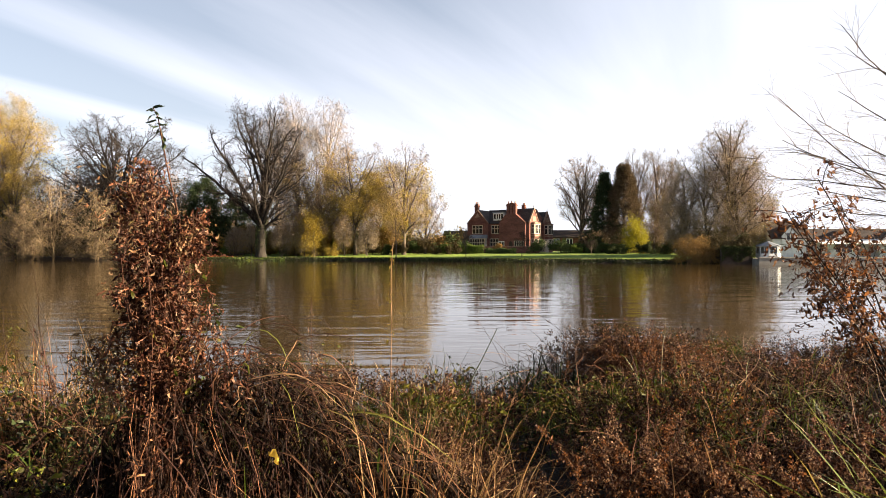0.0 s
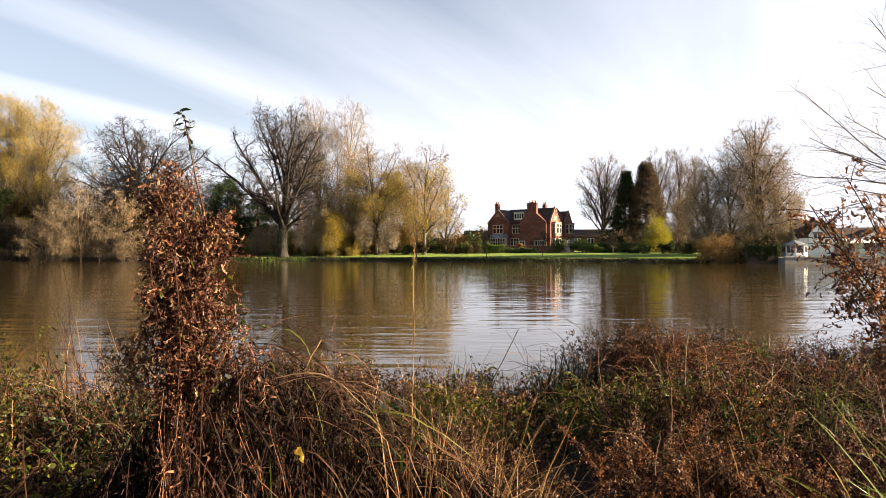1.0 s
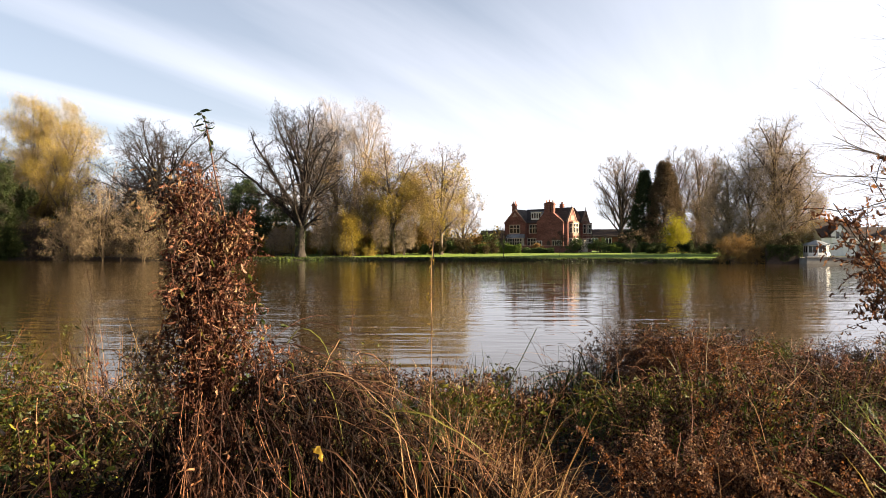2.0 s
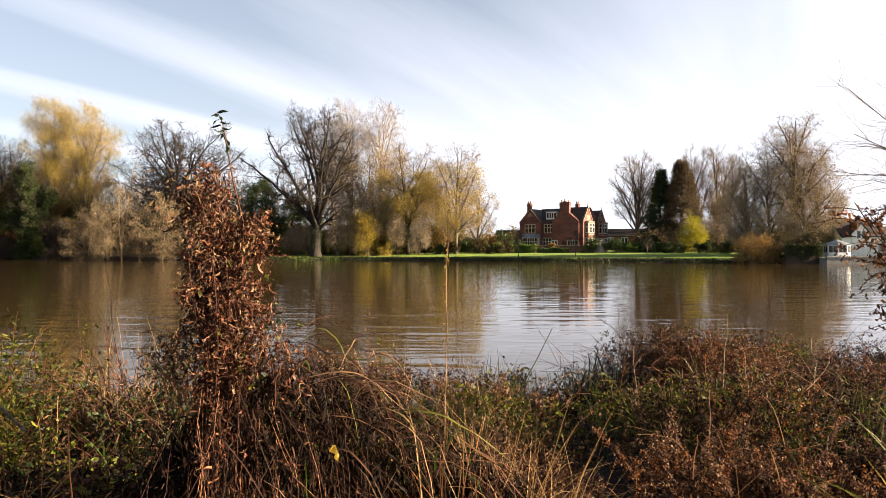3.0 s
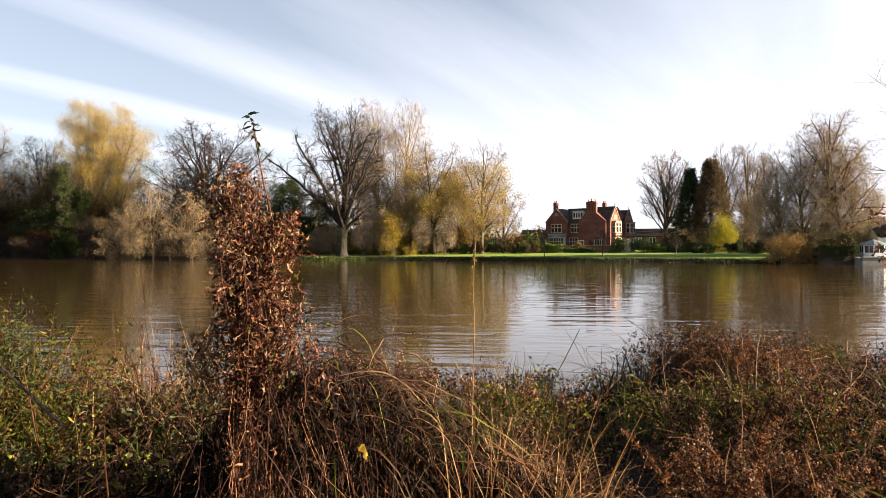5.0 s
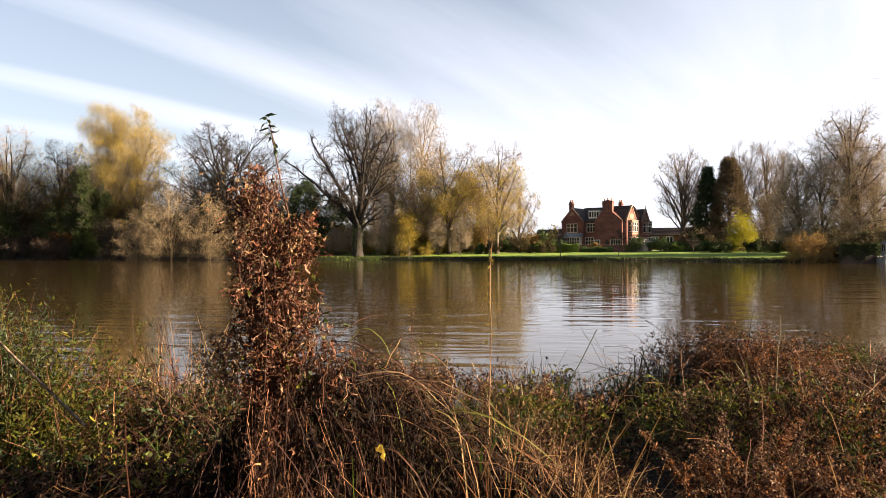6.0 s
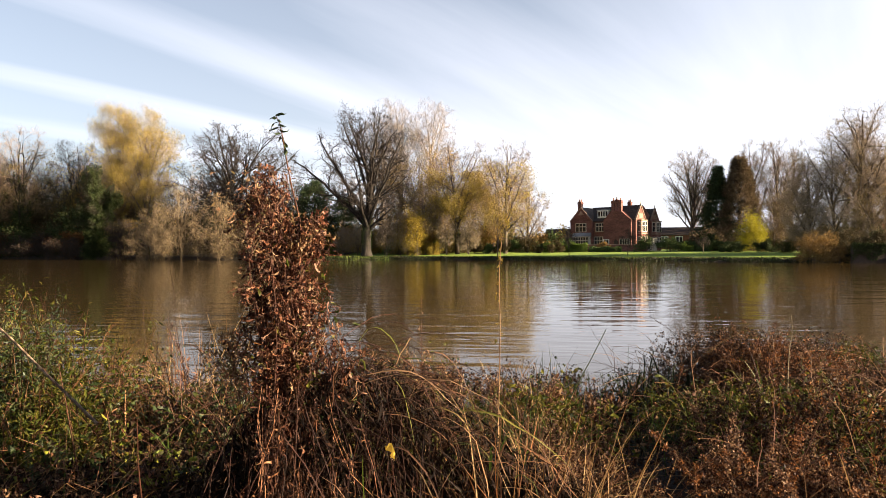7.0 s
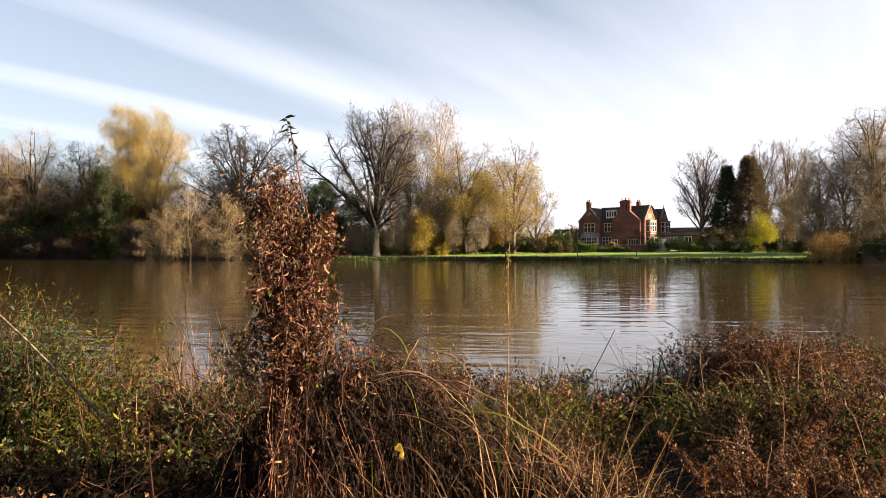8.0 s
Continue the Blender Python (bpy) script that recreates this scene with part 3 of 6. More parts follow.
def foliage(rng, tips, n, size, low=-1e9, high=1e9, jitter=0.35, gap=0.0):
    """Small leaves about the twig tips between two heights, thinned in clumps by gap."""
    ok = tips[(tips[:, 2] > low) & (tips[:, 2] < high)]
    if gap:
        f = np.sin(ok[:, 0] * 1.1 + 1) * np.sin(ok[:, 1] * 1.2) + np.sin(ok[:, 2] * 1.0 + ok[:, 0] * 0.6)
        ok = ok[f + rng.normal(0, 0.5, len(ok)) > gap - 1]
    pos = ok[rng.integers(0, len(ok), n)] + rng.normal(0, jitter, (n, 3))
    return leaves(rng, pos, dirs(rng, n, -0.4), size * rng.uniform(0.6, 1.3, n), size * 0.7 * rng.uniform(0.6, 1.3, n), rows=1)


def ivy_on(rng, p, r, n, thick, size, low, high):
    """Ivy leaves in a ragged sleeve round stems."""
    m, s, _ = p.shape
    k = rng.integers(0, m, n)
    x = rng.uniform(0, s - 1.001, n)
    i = x.astype(int)
    fr = (x - i)[:, None]
    pos = p[k, i] * (1 - fr) + p[k, i + 1] * fr
    lump = 0.55 + 0.45 * np.sin(pos[:, 2] * 1.3 + k * 2.0) + 0.25 * np.sin(pos[:, 2] * 3.1 + pos[:, 0] * 2)
    off = dirs(rng, n) * (r[k, i] + thick * np.clip(lump, 0.15, 1.3) * rng.uniform(0.2, 1, n) ** 0.6)[:, None]
    ok = (pos[:, 2] > low) & (pos[:, 2] < high)
    pos, off = (pos + off)[ok], off[ok]
    return leaves(rng, pos, off + dirs(rng, len(pos), -0.5) * 0.6, size * rng.uniform(0.6, 1.3, len(pos)), size * 0.8, rows=1)


def bush_geo(seed, wide, deep, tall, stems, n, size, lumps=9, ground_gap=0.0, twig_r=0.012):
    """A shrub: stems out of one base, and leaves in uneven clumps with gaps between them."""
    rng = np.random.default_rng(seed)
    base = rng.normal(0, 1, (stems, 3)) * np.array([wide * 0.22, deep * 0.22, 0])
    base[:, 2] = -0.15
    ends = dirs(rng, stems, 0.9) * np.array([wide, deep, tall]) * rng.uniform(0.6, 1.05, (stems, 1))
    ends[:, 2] = np.abs(ends[:, 2]) * 0.95 + ground_gap
    t = np.linspace(0, 1, 6)[None, :, None]
    p = base[:, None] * (1 - t) + ends[:, None] * t + np.array([0, 0, 1.0]) * tall * 0.18 * np.sin(t * np.pi)
    p = p + np.cumsum(rng.normal(0, 0.02 * tall, p.shape), 1) * t
    r = np.linspace(1, 0.3, 6)[None] * rng.uniform(1.5, 3.0, (stems, 1)) * twig_r
    q, d, rr, tt = spawn(rng, p, r, 7, 0.3, 1.0, 20, 60)
    e = q + d * (tall * 0.2 * rng.uniform(0.4, 1.2, len(q)))[:, None]
    q2 = (q + e) / 2
    d2 = unit(d + dirs(rng, len(q)) * 0.7)
    e2 = q2 + d2 * (tall * 0.12 * rng.uniform(0.4, 1.2, len(q)))[:, None]
    wood = [tubes(p, r, 4), spikes(q, e, np.full(len(q), twig_r * 0.7)), spikes(q2, e2, np.full(len(q), twig_r * 0.5))]
    tips = np.concatenate([e, e2, q])
    chosen = tips[rng.integers(0, len(tips), max(6, len(tips) // 3))]
    pos = chosen[rng.integers(0, len(chosen), n)] + rng.normal(0, 0.07 * tall, (n, 3))
    pos[:, 2] = np.maximum(pos[:, 2], 0.03)
    lv = [leaves(rng, pos, dirs(rng, n, -0.2), size * rng.uniform(0.6, 1.3, n), size * 0.7, rows=1)] if n else []
    return wood, lv


def shrub(name, x, y, seed, wide, deep, tall, stems, n, size, wood_mat, leaf_mat, label, category="shrub", group="", **kw):
    wood, lv = bush_geo(seed, wide, deep, tall, stems, n, size, **kw)
    ob = thing(name, pose(x, y, float(land(x, y))), label, category, group)
    mesh_object("stem_tangle", wood, wood_mat, ob)
    if lv:
        mesh_object("foliage", lv, leaf_mat, ob)
    return ob


# ---- far bank: the wood on the north-west side ----
def add_bare(name, x, y, turn, seed, height, half, bark, twig, label, group="", **kw):
    rng, wood, fine_wood, tips, q, main = bare_tree(seed, height, half, **kw)
    return rng, tips, main, wood, fine_wood, (name, (x, y), turn, wood, fine_wood, bark, twig, label, "tree", group)


def finish(made, extra=()):
    return plant_tree(*made[5], extra=extra)


# tall ivy-clad trees at the west end
for k, (x, y, h, w) in enumerate([(-125, 140, 32.5, 8.5), (-131, 136, 28, 7), (-116, 146, 29.5, 7), (-152, 150, 32, 9), (-140, 146, 27, 8), (-109, 150, 26, 6.5)]):
    t = add_bare("ivy_clad_tree", x, y, k * 70, 100 + k, h, w, bark_dark, twig_brown if k in (0, 1, 3, 5) else twig_dark, "tall bare tree with ivy-clad trunk on the lakeside", "trees of the west wood", stems=2, trunk=0.4, fork=0.34, low=h * 0.25, wide=0.52, up=0.04, n=1700, boughs=8, sag=-0.7)
    rng, p0, r0, p1, r1 = t[0], *t[2]
    finish(t, [("ivy", [ivy_on(rng, p0, r0, 7000, 1.5, 0.4, 0.3, h * 0.62), ivy_on(rng, p1, r1, 2200, 0.8, 0.38, 1, h * 0.6)], leaf_ivy, "dark ivy leaves"), ("foliage", [foliage(rng, t[1], 7000, 0.24, low=5, high=h * 0.72, jitter=0.5, gap=0.4)], (leaf_olive, leaf_brown_dark, leaf_rustgold)[k % 3], "")])
# ivy-smothered tree, dark green
t = add_bare("ivy_smothered_tree", -96.5, 128, 20, 120, 21.5, 4.6, bark_dark, twig_dark, "broad tree wholly smothered in dark green ivy", trunk=0.45, fork=0.3, n=700)
finish(t, [("ivy", [ivy_on(t[0], t[2][0], t[2][1], 14000, 2.6, 0.42, 0.2, 22), ivy_on(t[0], t[2][2], t[2][3], 22000, 1.5, 0.42, 0.6, 24)], leaf_ivy, "thick dark ivy leaves")])
# golden poplars
for k, (x, y, h, w, n) in enumerate([(-99.5, 140, 36.5, 8.2, 30000), (-91, 138, 35, 8.0, 30000)]):
    t = add_bare("golden_poplar", x, y, k * 50, 130 + k, h, w, bark_brown, twig_brown, "tall poplar with golden yellow autumn leaves", "golden poplars", trunk=0.45, fork=0.35, low=h * 0.16, wide=0.55, up=0.14, n=1300, arch=(-0.12, 0.02))
    finish(t, [("foliage", [foliage(t[0], t[1], n, 0.21, low=8, jitter=0.5, gap=0.1)], leaf_gold, "golden yellow leaves"), ("inner_foliage", [foliage(t[0], t[1], n // 2, 0.21, low=7, jitter=0.6, gap=0.1)], leaf_olive, "duller olive leaves"), ("ivy", [ivy_on(t[0], t[2][0], t[2][1], 5000, 1.6, 0.36, 0.2, 13)], leaf_olive, "")])
# the wide bare oak
t = add_bare("bare_oak", -69.5, 140, 0, 141, 31.5, 17.0, bark_dark, twig_dark, "wide-crowned bare oak with dark twisting branches", trunk=0.85, fork=0.24, low=6.0, wide=0.42, up=0.02, wiggle=0.3, sag=-0.7, n=2600, twig_r=0.02, twig_len=1.3, twigs=4, boughs=26, leader=0.88, arch=(0.0, 0.2), angle=(30, 65))
finish(t)
# yew beside it
def conifer(name, x, y, seed, height, half, n, size, mat, label, power=0.8, ragged=0.25, tiers=26):
    rng = np.random.default_rng(seed)
    ob = thing(name, pose(x, y, float(land(x, y))), label, "conifer")
    p0, r0 = grow(rng, np.array([[0, 0, -0.3]]), np.array([[0, 0, 1.0]]), height, 0.035 * height ** 0.9, 10, 0.01, 0, 0.1)
    m = tiers * 9
    z = rng.uniform(0.05, 0.98, m)
    reach = half * (1 - z) ** power * (1 + ragged * np.sin(z * 37 + rng.uniform(0, 6, m))) + 0.15
    az = rng.uniform(0, 6.28, m)
    out = np.stack([np.cos(az), np.sin(az), rng.uniform(-0.15, 0.35, m)], 1)
    q = np.stack([0 * z, 0 * z, z * height], 1)
    p = arcs(rng, q, out, reach, 0.2, 4, 0.02)
    mesh_object("trunk", [tubes(p0, r0, 7), tubes(p, np.linspace(0.05, 0.015, 5)[None].repeat(m, 0), 3)], bark_dark, ob, smooth=True)
    k = rng.integers(0, m, n)
    s = rng.uniform(0.15, 1.0, n) ** 0.5 * 3.99
    i = s.astype(int)
    pos = p[k, i] * (1 - (s - i))[:, None] + p[k, i + 1] * (s - i)[:, None] + rng.normal(0, 0.045 * half + 0.1, (n, 3))
    dd = out[k] + dirs(rng, n, -0.1) * 0.8
    mesh_object("foliage", [leaves(rng, pos, dd, size * rng.uniform(0.6, 1.4, n), size * 0.4, rows=1)], mat, ob)
    return ob


conifer("yew_tree", -53, 145, 150, 17.2, 7.2, 17000, 0.5, leaf_yew, "dark green spreading yew tree", power=0.55, ragged=0.3)
conifer("yew_tree", -47, 150, 151, 13, 5.0, 9000, 0.5, leaf_yew, "dark green spreading yew tree", power=0.5, ragged=0.3)

# the great bare tree by the lawn, with one long limb to the west
rng, wood, fine_wood, tips, q, main = bare_tree(160, 33.0, 10.6, trunk=0.95, fork=0.25, low=5.0, wide=0.52, up=0.04, wiggle=0.24, lean=(0.0, 0), n=1500, twig_r=0.017, twigs=4, boughs=17, leader=0.88, sag=-0.7, arch=(-0.02, 0.2), angle=(28, 62),
                                                limbs=((7.0, (-15.5, 0.5, 22.5)), (8.2, (-9.5, -1.5, 25.5)), (8.2, (6.0, 2.0, 24.0))), more=(((-9.5, 0, 17.0), (6.5, 4.0, 7.0)), ((-15.0, 0.5, 24.0), (3.2, 2.6, 3.0))))
big = plant_tree("great_bare_tree", (-35.2, 128), 0, wood, fine_wood, bark_dark, twig_dark, "great bare tree with one long drooping limb on the lawn edge",
                 extra=[("ivy", [ivy_on(rng, main[0], main[1], 1500, 0.35, 0.25, 2, 15)], leaf_ivy, "")])
# pale feathery trees behind it
for k, (x, y, h, w) in enumerate([(-33, 148, 37, 6.8), (-26, 152, 37, 8), (-38, 154, 34, 6.5)]):
    finish(add_bare("pale_bare_tree", x, y, k * 40, 170 + k, h, w, bark_pale, twig_pale, "tall slender bare tree with pale feathery twigs", "pale trees behind the lawn", trunk=0.4, fork=0.5, low=h * 0.38, wide=0.62, up=0.08, n=1900, twig_len=1.5))
# brown, half-leafless trees between
for k, (x, y, h, w, lm, n) in enumerate([(-31, 139, 21, 5.5, leaf_olive, 9000), (-22.5, 141, 24, 6.4, leaf_rustgold, 5000), (-12.5, 146, 21, 6, leaf_rustgold, 9000), (-24, 134, 15, 4.0, leaf_olive, 3500), (-28, 146, 26, 6.4, leaf_olive, 3000)]):
    t = add_bare("brown_tree", x, y, k * 55, 180 + k, h, w, bark_brown, twig_brown, "half-bare tree with brown twigs and ivy on its trunk", "trees behind the lawn", trunk=0.36, fork=0.3, low=h * 0.12, wide=0.5, up=0.03, n=900, sag=-0.8)
    finish(t, [("foliage", [foliage(t[0], t[1], n, 0.28, jitter=0.4, gap=0.4)], lm, ""), ("ivy", [ivy_on(t[0], t[2][0], t[2][1], 2200, 0.9, 0.36, 0.2, h * 0.55)], leaf_olive, "")])
# golden trees towards the house
for k, (x, y, h, w, n, lo_z, hi_z) in enumerate([(-17.5, 137, 27, 7.6, 22000, 2, 18), (-7, 134.5, 25.4, 6.6, 10000, 2, 19)]):
    t = add_bare("golden_tree", x, y, 30 + k * 80, 190 + k, h, w, bark_brown, twig_brown, "broad tree with thinning golden leaves on its lower crown", "trees behind the lawn", trunk=0.42, fork=0.25, low=h * 0.16, wide=0.5, up=0.02, wiggle=0.2, n=1500, sag=-0.75, boughs=13)
    finish(t, [("foliage", [foliage(t[0], t[1], n, 0.25, low=lo_z, high=hi_z, jitter=0.5, gap=0.5)], leaf_gold, "golden brown leaves")])
t = add_bare("round_bare_tree", -2.6, 139, 10, 195, 15.6, 5.0, bark_brown, twig_brown, "small round-headed tree nearly bare of leaves", trunk=0.28, fork=0.22, low=3.5, wide=0.5, up=0.04, n=1200, twig_len=1.0)
finish(t, [("foliage", [foliage(t[0], t[1], 700, 0.26, low=8, gap=0.8)], leaf_gold, "")])
shrub("yellow_maple", -24.9, 130.5, 200, 1.9, 1.9, 9.0, 16, 3000, 0.3, bark_brown, leaf_yellow, "small bright yellow maple by the lawn", "tree")
shrub("yellow_maple", -21.6, 131, 201, 1.5, 1.5, 3.6, 10, 1200, 0.26, bark_brown, leaf_gold, "small yellowing bush by the lawn", "tree")

# scrub that hangs over the water, leafless and straw-coloured
for k, (x, y, w, h) in enumerate([(-79, 121.5, 6.5, 11.5), (-72, 120.8, 7.5, 15.5), (-64, 121, 6.5, 14), (-57, 122.5, 5.0, 9), (-87, 124, 6, 9), (-103, 128, 7, 5), (-114, 131, 7, 5.5), (-126, 134, 8, 6), (-50.5, 124.5, 3.6, 4.5)]):
    # low western scrub gets dark twigs, standing in for shade in the wood
    low = k in (5, 6, 7)
    t = add_bare("willow_scrub", x, y, k * 50, 210 + k, h, w, twig_dark if low or k == 4 else twig_scrub, twig_dark if low or k == 4 else twig_scrub, "tangled leafless willow scrub overhanging the water", "lakeside scrub", trunk=0.09, fork=0.07, low=0.0, wide=0.36, stems=6, up=0.0, wiggle=0.3, n=420, twig_len=0.9, twigs=2, twig_r=0.019, angle=(25, 70), sag=-0.9, arch=(0.05, 0.35), boughs=3)
    finish(t, [("foliage", [foliage(t[0], t[1], 900 if low else 500, 0.26, gap=0.5)], leaf_rust_far if low else leaf_olive, "")])
# pale leafless saplings under the trees at the edge of the lawn
for k, (x, y, w, h) in enumerate([(-32.0, 131.5, 2.2, 8.5), (-29.2, 132.5, 2.4, 10.0), (-27.2, 131.5, 1.8, 6.5), (-19.2, 132.0, 2.2, 9.0), (-14.5, 132.5, 2.4, 7.5), (-38.5, 133.0, 2.2, 7.0), (-42.0, 134.0, 2.4, 6.0)]):
    t = add_bare("leafless_sapling", x, y, k * 65, 1700 + k, h, w, bark_brown, twig_straw, "thin leafless sapling with tan twigs beneath the trees", "saplings behind the lawn", trunk=0.07, fork=0.12, low=0.3, wide=0.5, stems=3, up=0.06, wiggle=0.2, n=420, twig_len=0.9, twigs=2, twig_r=0.016, boughs=4)
    finish(t, [("foliage", [foliage(t[0], t[1], 500, 0.22, gap=0.5)], (leaf_olive, leaf_rustgold)[k % 2], "")])
for k in range(24):
    rr = random.Random(300 + k)
    x = -143 + k * 4.1
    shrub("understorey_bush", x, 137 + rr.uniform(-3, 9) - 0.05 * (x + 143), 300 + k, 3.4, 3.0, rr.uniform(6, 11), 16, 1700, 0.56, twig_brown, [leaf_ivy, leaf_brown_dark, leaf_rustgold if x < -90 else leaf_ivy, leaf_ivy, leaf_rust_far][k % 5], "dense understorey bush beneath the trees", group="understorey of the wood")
# the wood goes on behind, as one brown mass of twigs
rng = np.random.default_rng(330)
n = 300
bx = rng.uniform(-240, -4, n)
by = 160 + rng.uniform(0, 26, n) - 0.02 * bx
pos = np.stack([bx, by, land(bx, by) - 0.2], 1)
wp, wr = grow(rng, pos, dirs(rng, n, 4), rng.uniform(13, 21, n) * np.where(bx < -100, 1.35, 1.0), 0.2, 6, 0.08, 0.05, 0.25)
q, d, rr, tt = spawn(rng, wp, wr, 10, 0.12, 1.0, 25, 75)
w2, wr2 = grow(rng, q, d, rng.uniform(2, 6, len(q)), 0.06, 3, 0.2, 0.06, 0.3)
q, d, rr, tt = spawn(rng, w2, wr2, 9, 0.05, 1.0, 20, 70)
tagged(mesh_object("far_wood", [tubes(wp, wr, 4), tubes(w2, wr2, 3), spikes(q, q + d * rng.uniform(0.8, 2.2, len(q))[:, None], np.full(len(q), 0.05))], twig_brown), "brown leafless wood behind the lakeside trees", "wood", kind="stuff")


def thicket(x0, x1, y, deep, tall, n, size, mat, label, seed):
    """A dense ragged belt of undergrowth, leaves through its whole depth."""
    rng = np.random.default_rng(seed)
    x = rng.uniform(x0, x1, n)
    yy = y + rng.uniform(-0.5, 0.5, n) * deep
    top = tall * (0.72 + 0.2 * np.sin(x * 0.42 + seed) + 0.14 * np.sin(x * 1.1 + 2 * seed) + 0.1 * np.sin(yy * 0.9))
    h = top * rng.uniform(0, 1, n) ** 1.15 * rng.uniform(0.85, 1.05, n)
    pos = np.stack([x, yy, land(x, yy) + h], 1)
    m = n // 12
    sx, sy = rng.uniform(x0, x1, m), y + rng.uniform(-0.5, 0.5, m) * deep
    st = np.stack([sx, sy, land(sx, sy) - 0.1], 1)
    chunk = [leaves(rng, pos, dirs(rng, n, -0.2), size * rng.uniform(0.6, 1.3, n), size * 0.7, rows=1), spikes(st, st + dirs(rng, m, 2.5) * tall * rng.uniform(0.5, 1.1, m)[:, None], np.full(m, 0.06))]
    tagged(mesh_object("undergrowth", chunk, mat), label, "undergrowth", kind="stuff")


# the western belts hold the wood's shade in their dark leaf colours
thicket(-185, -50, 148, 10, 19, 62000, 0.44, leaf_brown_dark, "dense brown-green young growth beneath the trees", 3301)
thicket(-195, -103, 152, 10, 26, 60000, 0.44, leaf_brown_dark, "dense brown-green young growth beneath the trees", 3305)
thicket(-165, -84, 136, 6, 8.0, 11000, 0.55, leaf_ivy, "dark undergrowth along the far shore", 3302)
thicket(-50, 6, 151, 7, 6.5, 8000, 0.6, leaf_olive, "olive-brown undergrowth behind the lawn", 3303)
thicket(33, 70, 146, 8, 5.0, 6000, 0.6, leaf_cypress, "dark undergrowth behind the lawn", 3304)
# dark evergreens behind the lawn
for k in range(22):
    rr = random.Random(340 + k)
    x = -49 + k * 2.75
    shrub("evergreen_bush", x, 136 + rr.uniform(-1.5, 4) + (4 if x > 6 else 0), 340 + k, 2.4, 2.0, rr.uniform(2.0, 4.2) * (0.45 if x > 6 else 1), 10, 1800, 0.3, bark_dark, (leaf_olive, leaf_rustgold, leaf_hedge_light, leaf_olive)[k % 4] if x < -14 else (leaf_hedge, leaf_brown_dark)[k % 2], "dense mixed bush at the back of the lawn", group="evergreens behind the lawn")

for k in range(22):
    rr = random.Random(1500 + k)
    x = -52 + k * 2.9 if k < 20 else 34 + (k - 20) * 3
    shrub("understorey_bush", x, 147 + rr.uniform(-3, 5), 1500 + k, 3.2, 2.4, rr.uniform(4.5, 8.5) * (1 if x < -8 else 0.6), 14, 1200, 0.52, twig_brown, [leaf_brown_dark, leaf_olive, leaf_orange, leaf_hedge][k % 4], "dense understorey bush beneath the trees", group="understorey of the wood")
for k in range(11):
    rr = random.Random(1530 + k)
    x = 35 + k * 2.9
    shrub("understorey_bush", x, 146 + rr.uniform(-3, 5) - (k > 5) * 14, 1530 + k, 3.0, 2.4, rr.uniform(3.5, 6), 14, 1200, 0.52, twig_brown, [leaf_ivy, leaf_cypress, leaf_hedge][k % 3], "dense understorey bush beneath the trees", group="understorey of the wood")


def hedge(name, x0, y0, x1, y1, deep, tall, n, mat, label, seed):
    """A clipped hedge: twiggy core and a skin of small leaves, a little uneven."""
    rng = np.random.default_rng(seed)
    ln = math.hypot(x1 - x0, y1 - y0)
    ob = thing(name, pose(x0, y0, float(land((x0 + x1) / 2, (y0 + y1) / 2)) - 0.05, 0, 0, math.degrees(math.atan2(y1 - y0, x1 - x0))), label, "hedge")
    u = rng.uniform(0, ln, n)
    side = rng.integers(0, 3, n)
    a, h = rng.uniform(-0.5, 0.5, n), rng.uniform(0, 1, n)
    bump = 0.08 * np.sin(u * 2.3) + 0.05 * np.sin(u * 5.1 + h * 4)
    y = np.where(side == 0, -0.5, np.where(side == 1, 0.5, a)) * deep + bump
    z = np.where(side == 2, 1.0, h) * tall + bump * (side == 2) * 2
    pos = np.stack([u, y, z], 1) + rng.normal(0, 0.06, (n, 3))
    m = int(ln * 6)
    b0 = np.stack([rng.uniform(0, ln, m), rng.uniform(-0.4, 0.4, m) * deep, np.full(m, -0.1)], 1)
    stems = mesh_object("stem_tangle", [tubes(arcs(rng, b0, dirs(rng, m, 3), tall, 0.0, 3, 0.03), np.full((m, 4), 0.025), 3)], bark_dark, ob)
    tagged(stems, kind="stuff")
    mesh_object("foliage", [leaves(rng, pos, dirs(rng, n), 0.3, 0.24, rows=1)], mat, ob)
    return ob


hedge("clipped_hedge", 1, 139, 10, 138, 1.6, 1.7, 4200, leaf_hedge_light, "clipped light green garden hedge", 400)
hedge("clipped_hedge", 10.5, 138.6, 17, 138, 1.5, 0.9, 2600, leaf_hedge, "clipped dark green garden hedge", 401)
hedge("clipped_hedge", 27, 139, 38, 137, 1.6, 1.8, 4200, leaf_hedge, "clipped dark green garden hedge", 402)
for k, (x, y, w, h, m) in enumerate([(21.6, 136, 2.6, 3.3, leaf_hedge), (26.2, 136, 2.8, 3.4, leaf_hedge), (29.6, 135.5, 1.2, 1.9, leaf_hedge_light), (13.5, 140, 1.6, 2.1, leaf_orange), (33, 137, 2.2, 2.8, leaf_hedge)]):
    shrub("rounded_bush", x, y, 410 + k, w, w * 0.9, h, 14, 2800, 0.22, bark_dark, m, "clipped rounded evergreen bush before the house" if m is not leaf_orange else "russet shrub before the house", group="bushes before the house")

